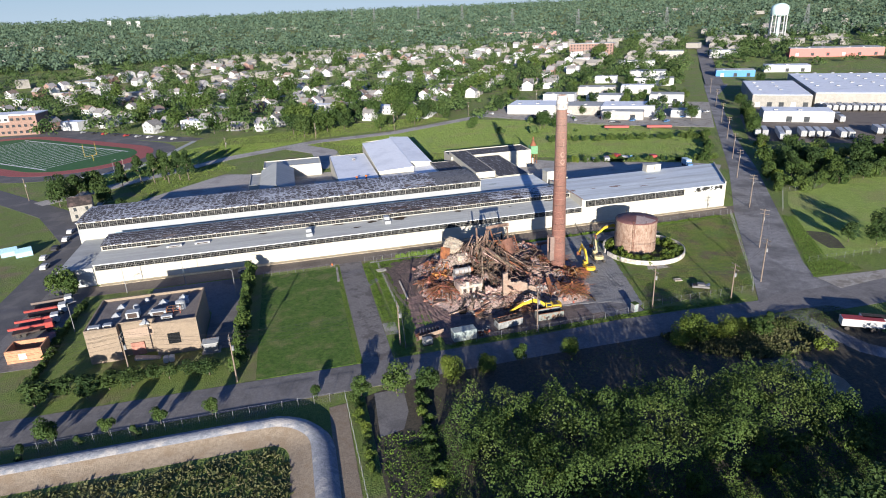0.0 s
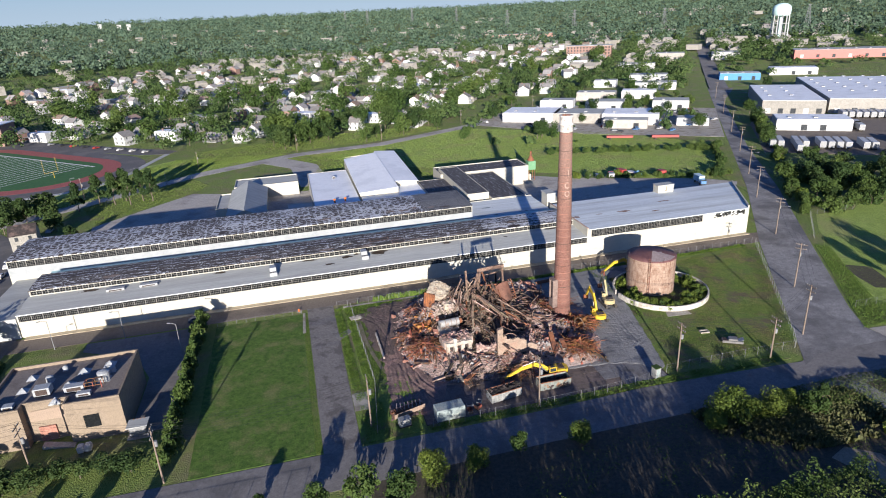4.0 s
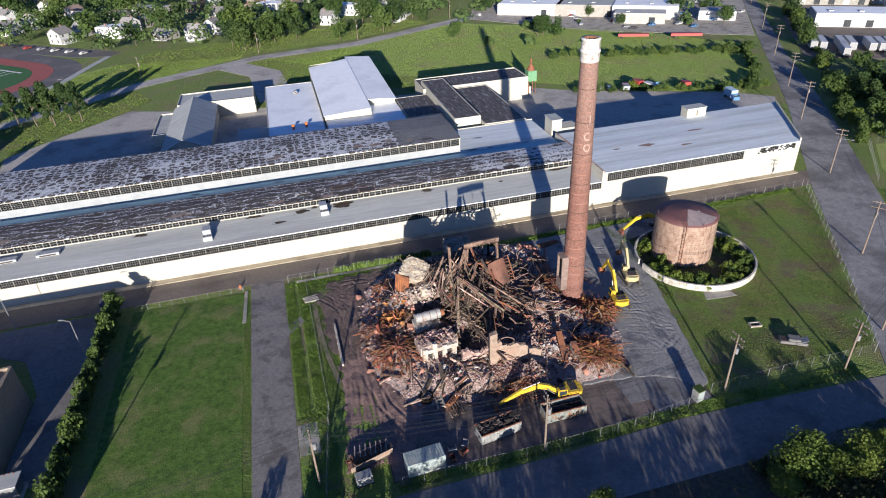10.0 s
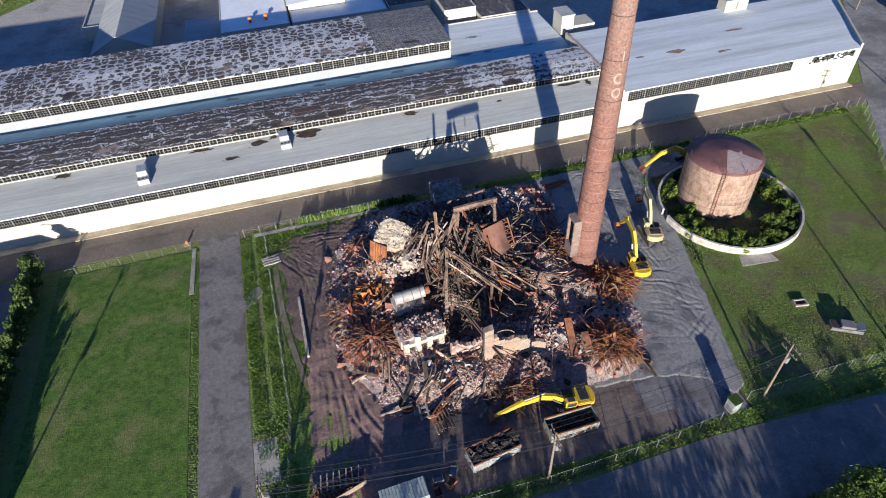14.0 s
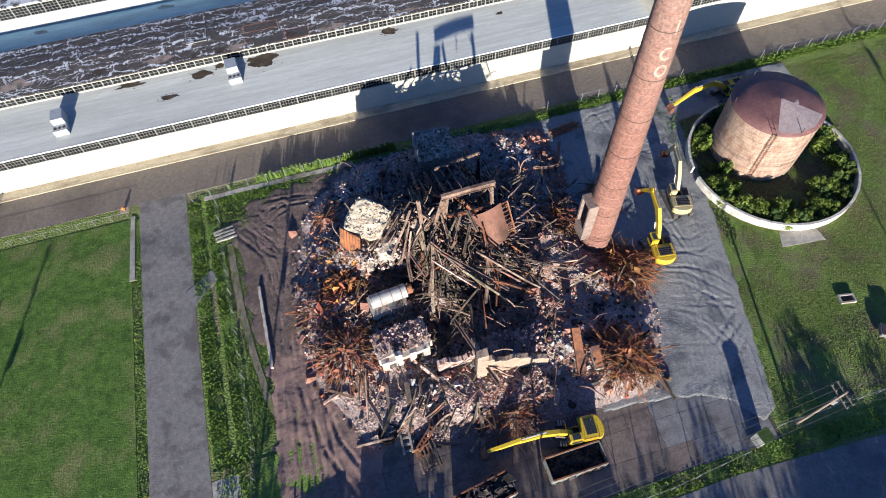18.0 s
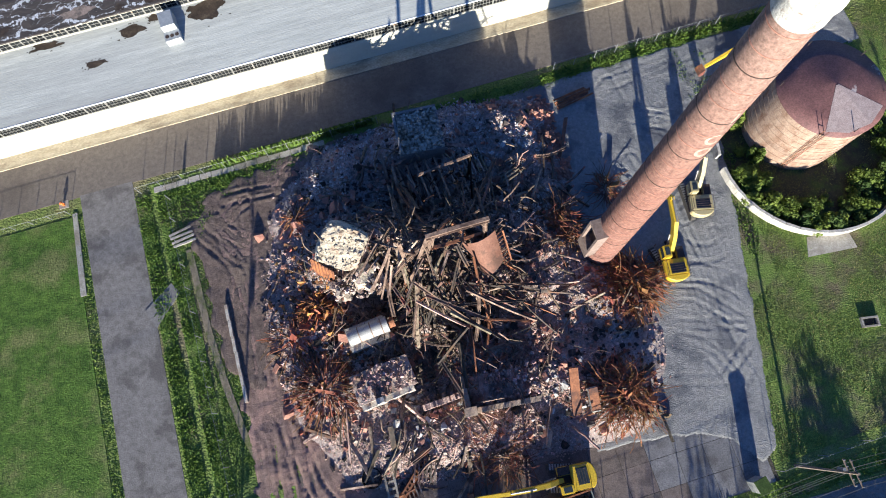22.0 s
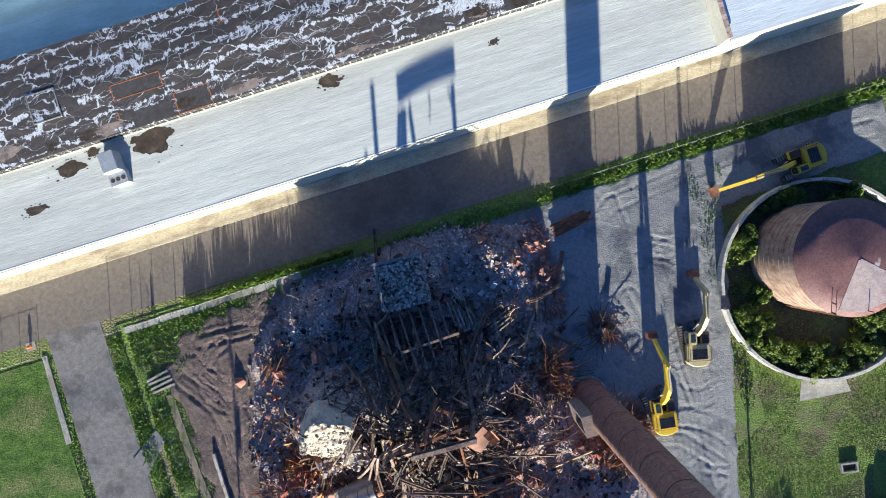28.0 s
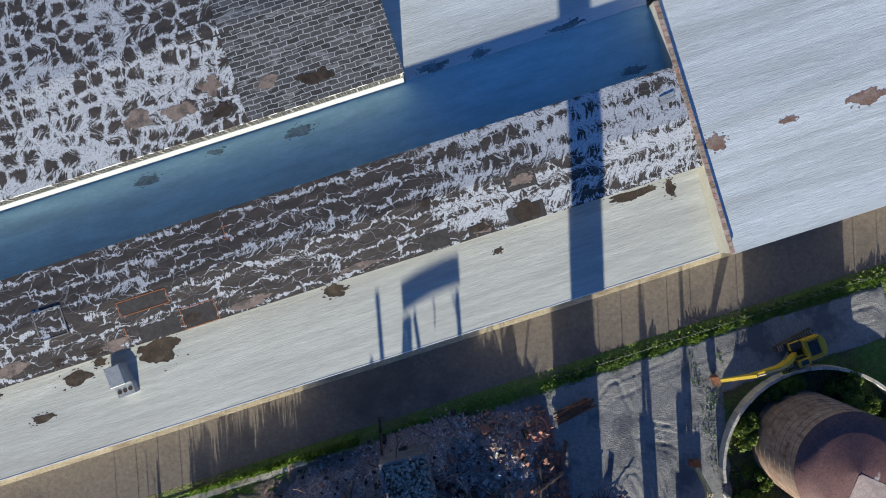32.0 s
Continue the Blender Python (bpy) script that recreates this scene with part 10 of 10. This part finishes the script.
def box_truck(x, y, rz, c_cab, c_box, ln=7.0, label="box truck with white cargo body", group="trucks in the back yard", h=3.4):
    t = thing("truck", label, "truck", (x, y, rise(x, y)), rz, group=group)
    part("cargo_box", bevelled(MB().box(-ln / 2, -1.2, 1.0, ln / 2 - 2.0, 1.2, h), .05), paintm(c_box), t)
    cab = part("cab", bevelled(MB().prism([(ln / 2 - 1.85, -1.1), (ln / 2, -1.1), (ln / 2, 1.1), (ln / 2 - 1.85, 1.1)], .5, lambda a, b: 2.5 if a < ln / 2 - .5 else 1.7), .1), paintm(c_cab), t)
    part("windscreen", MB().box(ln / 2 - .9, -.95, 1.75, ln / 2 - .1, .95, 2.2), M["glass"], cab)
    part("chassis", MB().box(-ln / 2, -.5, .6, ln / 2 - .3, .5, .98), M["iron"], t)
    for xx in (-ln / 2 + 1.2, ln / 2 - 1.1):
        for yy in (-1.0, 1.0):
            part("wheel", MB().tube((xx, yy - .15, .48), (xx, yy + .15, .48), .48, n=14), M["rubber"], t)
    return t


def car(x, y, rz, c, group="parked cars", label="car parked at the roadside"):
    t = thing("car", label, "car", (x, y, rise(x, y) + .03), rz, group=group)
    body = MB()
    prof = [(-2.2, .35), (2.2, .35), (2.25, .75), (1.2, .92), (.6, 1.42), (-1.2, 1.45), (-1.9, .98), (-2.25, .9)]
    n = len(prof)
    body.add([(xx, yy, z) for yy in (-.87, .87) for xx, z in prof], [tuple(range(n)), tuple(reversed(range(n, 2 * n)))] + [(i, n + i, n + (i + 1) % n, (i + 1) % n) for i in range(n)])
    part("body", bevelled(body, .07), paintm(c), t)
    part("windscreen", MB().add([(1.15, -.7, .96), (1.15, .7, .96), (.66, .62, 1.42), (.66, -.62, 1.42)], [(0, 1, 2, 3)]), M["glass"], t)
    part("side_glass", MB().box(-1.3, -.885, 1.0, .6, -.872, 1.36), M["glass"], t)
    part("side_glass", MB().box(-1.3, .872, 1.0, .6, .885, 1.36), M["glass"], t)
    for xx in (-1.35, 1.4):
        for yy in (-.82, .82):
            part("wheel", MB().tube((xx, yy - .1, .32), (xx, yy + .1, .32), .32, n=12), M["rubber"], t)
    return t


WHITE, RED, BLUE, GREY, BLACK = (.5, .5, .49), (.36, .05, .04), (.10, .22, .42), (.30, .31, .32), (.04, .04, .045)
box_truck(-4.5, 78.5, 70, RED, GREY, 5.5, "small truck with gray body", h=2.4)
box_truck(0.8, 80.5, 100, RED, RED, 6.0, "red truck in the back yard", h=3.0)
box_truck(6.5, 78, -70, (.2, .4, .55), WHITE, 7.5, "flatbed truck with pale blue cab", h=1.5)
box_truck(16.6, 73.2, 80, RED, RED, 5.0, "small red truck in the back yard", h=2.6)
box_truck(23.0, 55.5, -100, BLUE, (.45, .58, .66), 7.0, "pale blue box truck behind the hall")
for i, (x, y) in enumerate(((-12, 84), (-9, 82), (-16, 88))):
    car(x, y, 60 + 10 * i, (GREY, WHITE, BLACK)[i], "vehicles in the back yard", "old vehicle parked at the yard edge")
car(-165.3, -5.5, 5, (.08, .1, .14), label="dark blue car on the service road")
for i, (y, c) in enumerate(((-12.5, WHITE), (-17.5, WHITE), (-23.5, RED), (-27.6, RED))):
    t = thing("crane_truck", "truck with folded red boom on the parking strip" if c == RED else "white-cabbed truck with dark flatbed", "truck", (-214.2, y, 0.05), 12, group="trucks on the parking strip")
    part("cab", bevelled(MB().box(2.6, -1.1, .5, 4.4, 1.1, 2.6), .1), paintm(WHITE if i < 3 else RED), t)
    part("bed", MB().box(-4.4, -1.1, .8, 2.5, 1.1, 1.2), M["iron"], t)
    part("boom", MB().block((-.9, 0, 2.0), (8.4, .55, .55), 0, 2, 0), paintm(RED if i else (.16, .12, .1)), t)
    part("windscreen", MB().box(4.402, -.9, 1.6, 4.43, .9, 2.4), M["glass"], t)
    for xx in (-3.2, -2, 3.2):
        for yy in (-1, 1):
            part("wheel", MB().tube((xx, yy - .15, .5), (xx, yy + .15, .5), .5, n=14), M["rubber"], t)
for i in range(4):
    t = thing("semi_trailer", "dirty white tipper trailer on the gravel", "trailer", (-30.5 + i * 3.4 + (1 if i else 0), -86.5 - i * .8, 0), 150, group="trailers beside the side road")
    part("body", bevelled(MB().box(-4.2, -1.2, 1.1, 4.2, 1.2, 2.8), .06), paintm(WHITE), t)
    part("load_cover", MB().box(-4.0, -1.05, 2.802, 4.0, 1.05, 2.86), paintm(RED) if i == 0 else M["char"], t)
    for xx in (-3.2, -2.1, 3):
        for yy in (-1, 1):
            part("wheel", MB().tube((xx, yy - .15, .5), (xx, yy + .15, .5), .5, n=14), M["rubber"], t)
    if i == 1:
        break
br_ = thing("brick_shell", "roofless orange brick shell of a small house", "ruin", (-214.8, -42.5, 0))
for a in ((0, 0, 7.4, .35), (0, 5.0, 7.4, 5.35), (0, .35, .35, 5.0), (7.05, .35, 7.4, 5.0)):
    part("wall", MB().box(a[0], a[1], -.2, a[2], a[3], 3.1), mat("orange_brick", (0.42, 0.20, 0.11), (0.50, 0.26, 0.15), 1.5, 0.85, bump=.2), br_)
part("opening", MB().box(2.6, -.03, .8, 4.2, -.002, 2.2), M["white_trim"], br_)
wk = thing("wrecked_car", "stripped pale car wreck in the grass", "car wreck", (-49.6, -56.8, 0.05), -30)
part("shell", bevelled(MB().box(-2.1, -.85, .2, 2.1, .85, .75).box(-.9, -.75, .76, 1.0, .75, 1.2), .08), paintm((.17, .165, .16)), wk)
part("bonnet", MB().block((1.6, 0, .95), (1.2, 1.4, .05), 0, -25, 0), paintm(GREY), wk)
part("cavity", MB().box(-1.9, -.7, .752, -1.0, .7, .8), M["iron"], wk)
pt = thing("concrete_pit", "low concrete pit frame in the grass", "pit", (-52.3, -50.9, 0), -10)
part("frame", MB().box(-1, -.6, -.1, 1, -.4, .4).box(-1, .4, -.1, 1, .6, .4).box(-1, -.4, -.1, -.8, .4, .4).box(.8, -.4, -.1, 1, .4, .4), M["concrete"], pt)
part("bottom", MB().box(-.8, -.4, -.05, .8, .4, .06), M["char"], pt)

# ---- stadium ----
M["turf"] = mat("artificial_turf", (0.03, 0.11, 0.03), (0.045, 0.14, 0.04), 0.4, 0.9)
M["track"] = mat("red_running_track", (0.30, 0.08, 0.07), (0.37, 0.11, 0.10), 0.6, 0.9)
M["line"] = mat("white_line_paint", (0.7, 0.7, 0.68), (0.8, 0.8, 0.78), 1, 0.8)
sc_, sdir = Vector((-300.0, 233.0)), math.radians(-43)
ex_, ey_ = Vector((math.cos(sdir), math.sin(sdir))), Vector((-math.sin(sdir), math.cos(sdir)))
SW = lambda u, v: tuple(sc_ + ex_ * u + ey_ * v)


def oval(hl, r, n=20):
    return [SW(hl + r * math.cos(a), r * math.sin(a)) for a in [-math.pi / 2 + math.pi * i / n for i in range(n + 1)]] + \
           [SW(-hl + r * math.cos(a), r * math.sin(a)) for a in [math.pi / 2 + math.pi * i / n for i in range(n + 1)]]


sheet("stadium_apron", oval(46, 51), .06, M["asphalt"], "dark asphalt surround of the sports ground", "pavement")
sheet("running_track", oval(44, 40), .10, M["track"], "red oval running track", "track")
sheet("turf_field", oval(44, 31), .14, M["turf"], "green artificial turf football field", "sports field")
ln_ = MB()
for i in range(21):
    u = -50 + i * 5
    ln_.prism([SW(u - .25, -24), SW(u + .25, -24), SW(u + .25, 24), SW(u - .25, 24)], .13, .15)
for v in (-24.5, 24):
    ln_.prism([SW(-55, v), SW(55, v), SW(55, v + 1), SW(-55, v + 1)], .13, .152)
tagged(part("field_lines", ln_, M["line"]), "white yard lines on the turf", "markings", kind="stuff")
gp_ = thing("goal_post", "yellow football goal post", "goal post", (*SW(58, 0), 0), math.degrees(sdir))
part("base", MB().tube((1.5, 0, 0), (1.5, 0, 3), .1), M["yellow"], gp_)
part("crossbar", MB().tube((0, -3.5, 3), (0, 3.5, 3), .08).tube((1.5, 0, 3), (0, 0, 3), .08), M["yellow"], gp_)
for v in (-3.5, 3.5):
    part("upright", MB().tube((0, v, 3), (0, v, 10), .06), M["yellow"], gp_)
sheet("stadium_lot", [(-203, 239), (-207.5, 231), (-224, 236), (-270, 272), (-318, 312), (-330, 340), (-316, 329)], .07, M["asphalt"], "dark asphalt lot beyond the running track", "parking lot")
band("stadium_path", [(-262, 150), (-243, 154), (-228, 165), (-219, 185), (-214, 208), (-208, 231)], 3.2, .12, M["roof_light"], "pale concrete path round the running track", "path")
for i in range(9):
    car(-222 - i * 8.6, 243 + i * 7.4, 52, sr.choice((WHITE, GREY, BLACK, RED)), "cars beyond the running track")
sch = thing("school_building", "three-storey school of red brick with white bands", "school", (-347, 327, 0), -8)
part("wall", MB().box(-26, -9, -.5, 26, 9, 14), M["brick_house"], sch)
part("wall", MB().box(-27, -9.4, 9.6, 8, -9.05, 14.6), M["white_trim"], sch, "white upper storey band")
part("roof", MB().box(-26.4, -9.04, 14.002, 26.4, 9.4, 14.6), M["roof_white"], sch)
for i in range(12):
    for z in (1.4, 5.8, 10.4):
        part("window", MB().box(-24 + i * 4.1, -9.46, z, -22 + i * 4.1, -9.41, z + 1.8), M["win_far"], sch)
lw = thing("corner_house", "small tan house with dark gabled roof at the street corner", "house", (-230.5, 76, 0), 12)
part("wall", MB().extrude_x([(-4, -.3), (4, -.3), (4, 6), (0, 8.5), (-4, 6)], -4, 4), M["siding_tan"], lw)
part("roof", MB().add([(-4.3, -4.5, 5.75), (4.3, -4.5, 5.75), (4.3, 0, 8.6), (-4.3, 0, 8.6), (4.3, 4.5, 5.75), (-4.3, 4.5, 5.75)], [(0, 1, 2, 3), (3, 2, 4, 5)]), M["char"], lw)
for z in (1, 3.8):
    for x in (-2, 2):
        part("window", MB().box(x - .5, -4.06, z, x + .5, -4.01, z + 1.4), M["win_far"], lw)
for i in range(9):
    car(-228 + sr.uniform(-2, 2), 20 + i * 9, 90, sr.choice((WHITE, GREY, BLACK, RED)), "cars parked along the west street")
for i in range(2):
    b_ = thing("blue_tent", "pale blue tarpaulin shelter west of the street", "shelter", (-243 + i * 5, 38 - i * 2, 0), 20, group="shelters")
    part("cover", MB().extrude_x([(-2, 0), (-2, 1.6), (0, 2.6), (2, 1.6), (2, 0), (1.9, 0), (1.9, 1.5), (0, 2.5), (-1.9, 1.5), (-1.9, 0)], -2.4, 2.4), paintm((.35, .55, .68)), b_)

# ---- water tower, pylons, far buildings ----
wt = thing("water_tower", "pale blue-green water tower on a ring of columns", "water tower", (514, 575, rise(514, 575)))
M["aqua"] = mat("pale_aqua_paint", (0.50, 0.68, 0.66), (0.58, 0.75, 0.73), 0.4, 0.6)
part("tank", MB().lathe([(3, 33), (9.5, 33.5), (11.2, 36), (11.2, 43), (10, 46), (6, 48.5), (.1, 49.5)], 28), M["aqua"], wt, smooth=True)
part("riser", MB().lathe([(1.4, 0), (1.4, 33)], 12), M["aqua"], wt)
for i in range(12):
    a = 2 * math.pi * i / 12
    part("column", MB().tube((10.6 * math.cos(a), 10.6 * math.sin(a), -1), (10.2 * math.cos(a), 10.2 * math.sin(a), 36), .6, n=8), M["white_trim"], wt)
for z in (12, 24):
    part("ring_brace", MB().path([(10.4 * math.cos(2 * math.pi * i / 12), 10.4 * math.sin(2 * math.pi * i / 12), z) for i in range(13)], .3), M["white_trim"], wt)


def pylon(x, y, h):
    p = thing("power_pylon", "gray lattice power pylon above the woods", "pylon", (x, y, rise(x, y)), 25, group="pylons")
    mb = MB()
    for sx in (-1, 1):
        for sy in (-1, 1):
            mb.tube((sx * 4, sy * 4, 0), (sx * .6, sy * .6, h), .28, n=4)
    for k in range(7):
        z, w = h * k / 7, 4 - 3.4 * k / 7
        z2, w2 = h * (k + 1) / 7, 4 - 3.4 * (k + 1) / 7
        for a, b in (((-w, -w, z), (w2, -w2, z2)), ((w, -w, z), (-w2, -w2, z2)), ((-w, w, z), (w2, w2, z2)), ((w, w, z), (w2, -w2, z2)), ((-w, -w, z), (-w2, w2, z2))):
            mb.tube(a, b, .16, n=3)
    part("lattice", mb, M["galv"], p)
    for z in (h * .68, h * .82, h * .95):
        part("crossarm", MB().box(-7, -.3, z, 7, .3, z + .5), M["galv"], p)


for x, y, h in ((274, 1820, 48), (393, 1740, 46), (372, 1240, 42), (457, 1075, 40), (577, 940, 38), (680, 704, 38), (147, 1900, 46), (103, 2150, 46)):
    pylon(x, y, h)


def shed(name, label, c, size, h, rz, wall, roof, group="industrial buildings", bays=0, color_front=None):
    x, y = c
    b_ = thing(name, label, "industrial building", (x, y, rise(x, y)), rz, group=group)
    w, d = size[0] / 2, size[1] / 2
    part("wall", MB().box(-w, -d, -1, w, d, h), M[wall] if isinstance(wall, str) else wall, b_)
    part("roof", MB().box(-w + .3, -d + .3, h + .003, w - .3, d - .3, h + .25), M[roof] if isinstance(roof, str) else roof, b_)
    for i in range(bays):
        xx = -w + 2 * w * (i + .5) / bays
        part("bay_door", MB().box(xx - 1.5, -d - .06, .2, xx + 1.5, -d - .01, 3.4), M["win_far"] if i % 3 else M["white_trim"], b_)
    for i in range(max(0, int(size[0] / 14))):
        for k in range(max(1, int(size[1] / 22))):
            yy = -d * .4 + k * 22 if size[1] > 30 else -d * .4
            part("skylight", MB().box(-w + 6 + i * 13, yy, h + .26, -w + 8 + i * 13, yy + 3, h + .6), M["white_trim"], b_)
    return b_


RZ = 56 - 90
sh = lambda *a, **k: shed(*a, **k)
across, along = Vector((math.cos(radians(RZ)), math.sin(radians(RZ)))), Vector((-math.sin(radians(RZ)), math.cos(radians(RZ))))


def beside(u, v):
    """A place from its distance across and along the east road."""
    return tuple(across * u + along * v)


sh("warehouse", "large warehouse with pale blue-gray metal roof", beside(48, 282), (36, 85), 8, RZ, "siding_tan", "roof_white", bays=5)
sh("warehouse", "wide warehouse with pale metal roof and skylights", beside(134, 305), (132, 125), 9, RZ, "siding_tan", "roof_white", bays=14)
sh("warehouse", "long low white warehouse with brick end", beside(49.5, 190.5), (37, 19), 6, RZ, "white_trim", "roof_white", bays=4)
sh("blue_store", "bright blue store with flat roof", (272, 345), (34, 18), 6, RZ, paintm((.04, .22, .5)), "roof_light", bays=3)
sh("red_works", "red and tan works building", (448, 410), (90, 30), 8, RZ, paintm((.45, .12, .1)), "roof_light", bays=6)
sh("white_store", "white block store with flat roof", (330, 345), (40, 18), 6, RZ, "white_trim", "roof_white", bays=3)
for c, s_, h_, rz, w_, r_ in (((24, 236), (36, 26), 6, RZ, "white_trim", "roof_white"), ((52, 214), (40, 22), 6, RZ, "siding_tan", "roof_light"), ((74, 196), (34, 24), 6.5, RZ, "white_trim", "roof_white"), ((62, 182), (26, 12), 5, RZ, "siding_tan", "roof_light"),
                              ((126, 232), (24, 16), 6, RZ, "white_trim", "roof_light"), ((86, 252), (26, 16), 6, RZ, "white_trim", "roof_light"), ((104, 300), (30, 14), 6, RZ, "siding_tan", "roof_light"), ((136, 290), (26, 14), 6, RZ, "white_trim", "roof_white"),
                              ((176, 330), (34, 16), 6, RZ, "white_trim", "roof_light"), ((200, 380), (34, 18), 7, RZ, "white_trim", "roof_light"), ((60, 276), (24, 14), 6, RZ, "siding", "roof_light"), ((100, 170), (18, 10), 4.5, RZ, "white_trim", "roof_light"),
                              ((240, 470), (40, 18), 7, RZ, "white_trim", "roof_light"), ((150, 370), (20, 14), 6, RZ, "siding", "roof_light"), ((310, 520), (40, 22), 8, RZ, "siding_tan", "roof_light"), ((360, 480), (30, 22), 8, RZ, "white_trim", "roof_light")):
    sh("workshop", "low commercial building with flat pale roof", c, s_, h_, rz, w_, r_, bays=2)
rb = thing("brick_mill", "four-storey red brick mill above the trees", "mill", (250, 600, rise(250, 600)), RZ)
part("wall", MB().box(-28, -9, -1, 28, 9, 15), M["brick_house"], rb)
part("roof", MB().box(-28.3, -9.3, 15.003, 28.3, 9.3, 15.6), M["roof_light"], rb)
for i in range(14):
    for z in (1.5, 5, 8.5, 12):
        part("window", MB().box(-26 + i * 3.9, -9.06, z, -24.4 + i * 3.9, -9.01, z + 1.9), M["win_far"], rb)
sh("long_mill", "long low red brick mill far off", (300, 965), (110, 26), 9, -20, "brick_house", "roof_light", "mills", 0)
for x, y in ((-731, 2640), (-875, 2960), (-700, 2660)):
    t = thing("tower_block", "far white tower block above the woods", "tower block", (x, y, rise(x, y)), 20, group="far tower blocks")
    part("wall", MB().box(-7, -6, -2, 7, 6, 24), M["white_trim"], t)
    part("roof", MB().box(-7.2, -6.2, 24.003, 7.2, 6.2, 24.6), M["roof_light"], t)
for i, (u, v, ln) in enumerate([(23.5 + 3.6 * k, 138, 6.8) for k in (0, 1, 3, 4, 6, 7, 8, 9, 11, 12)] + [(34, 127, 5.5)] + [(73 + 3.7 * k, 229, 6.3) for k in range(14)] + [(72, 185, 6), (72, 192, 5), (82, 150, 6), (86, 150, 6), (90, 150, 6)]):
    t = thing("semi_trailer", "white box semi-trailer in a parking row", "trailer", (*beside(u, v), 0), RZ + 90, group="parked semi-trailers")
    part("box", bevelled(MB().box(-ln, -1.3, 1.1, ln, 1.3, 4.0), .05), paintm((.46, .47, .48) if i % 3 else WHITE), t)
    part("axle", MB().tube((2 - ln, -1.1, .5), (2 - ln, 1.1, .5), .5, n=10), M["rubber"], t)
    part("rear_door", MB().box(-ln - .03, -1.15, 1.2, -ln - .005, 1.15, 3.85), M["galv"], t)
sheet("truck_park", [beside(19, 122), beside(110, 122), beside(110, 239), beside(26, 239), beside(20, 200)], .06, M["asphalt_old"], "gray asphalt truck park", "yard")
sheet("works_yard", [(-20, 236), (32, 172), (92, 130), (150, 215), (60, 290), (0, 268)], .08, M["concrete"], "pale dusty works yards", "yard")
for i in range(130):
    x, y = sr.uniform(-15, 130), sr.uniform(150, 300)
    if inside(x, y, [(-20, 236), (32, 172), (92, 130), (150, 215), (60, 290), (0, 268)]):
        car(x, y, sr.uniform(0, 360), sr.choice((WHITE, WHITE, GREY, BLACK, RED, BLUE)), "vehicles in the works yards", "vehicle parked in a works yard")
for x, y in ((40, 150), (62, 140)):
    t = thing("flatbed_trailer", "red flatbed trailer beside the meadow", "trailer", (x, y, 0), -25, group="red trailers")
    part("bed", MB().box(-7, -1.2, 1.0, 7, 1.2, 2.2), paintm(RED), t)
    part("axle", MB().tube((-5, -1.1, .5), (-5, 1.1, .5), .5, n=10), M["rubber"], t)

# ---- lined basin beside the street ----
M["liner"] = mat("white_stone_liner", (0.21, 0.225, 0.25), (0.31, 0.32, 0.345), 1.2, 0.9, bump=1.0, bscale=2.5, c3=(0.42, 0.40, 0.38), scale3=.3)
M["bank"] = mat("tan_earth_bank", (0.24, 0.19, 0.135), (0.33, 0.265, 0.195), 1.6, 0.95, bump=0.8, bscale=6, c3=(0.25, 0.19, 0.13), scale3=.3)


def berm(name, prof, mt, label):
    """A bank that runs along the street and turns the corner; prof: (distance inward, height)."""
    line = [(-330, -82.5)] + [(-163 - 30 * (1 - k), -82.5) for k in (0, .5, 1)] + [(-158 + 10 * math.sin(a), -92.5 + 10 * math.cos(a)) for a in [i * math.pi / 16 for i in range(1, 9)]] + [(-148, -110), (-148, -150)]
    mb = MB()
    n = len(prof)
    for i, p in enumerate(line):
        a, b = Vector(line[max(0, i - 1)]), Vector(line[min(len(line) - 1, i + 1)])
        d = (b - a).normalized()
        s = Vector((d.y, -d.x))
        for w, z in prof:
            mb.v.append((p[0] + s.x * w + .15 * noise.noise(Vector((p[0], p[1], w))), p[1] + s.y * w, z))
    for i in range(len(line) - 1):
        for j in range(n - 1):
            mb.f.append((i * n + j, i * n + j + 1, (i + 1) * n + j + 1, (i + 1) * n + j))
    return tagged(part(name, mb, M[mt], smooth=True), label, "bank", kind="structure")


berm("basin_liner", [(-1.8, -.1), (-.6, 1.3), (.6, 1.7), (1.8, 1.5), (2.4, 1.1)], "liner", "pale stone-lined bank round the basin")
berm("basin_bank", [(2.3, 1.2), (3.2, .75), (4.6, .3), (6.6, -.1)], "bank", "bare tan earth slope inside the basin")
sheet("basin_track", [(-147.2, -150), (-143.2, -150), (-143.2, -80), (-146.5, -80.5)], .05, M["bank"], "bare earth track beside the basin fence", "track")
sheet("bare_patch", [(-59, -92.5), (-55, -91), (-51, -94), (-49.5, -101), (-51, -106), (-55, -104.5), (-57, -98)], .04, M["bank"], "bare pale earth patch among the weeds", "yard")
sheet("lane", [(-41.2, -77.2), (-36.4, -77.3), (-35.6, -84), (-34, -92), (-26, -102), (-31, -104), (-38.4, -94), (-39.8, -86)], .045, M["road_worn"], "pale broken lane off the crossing", "road")
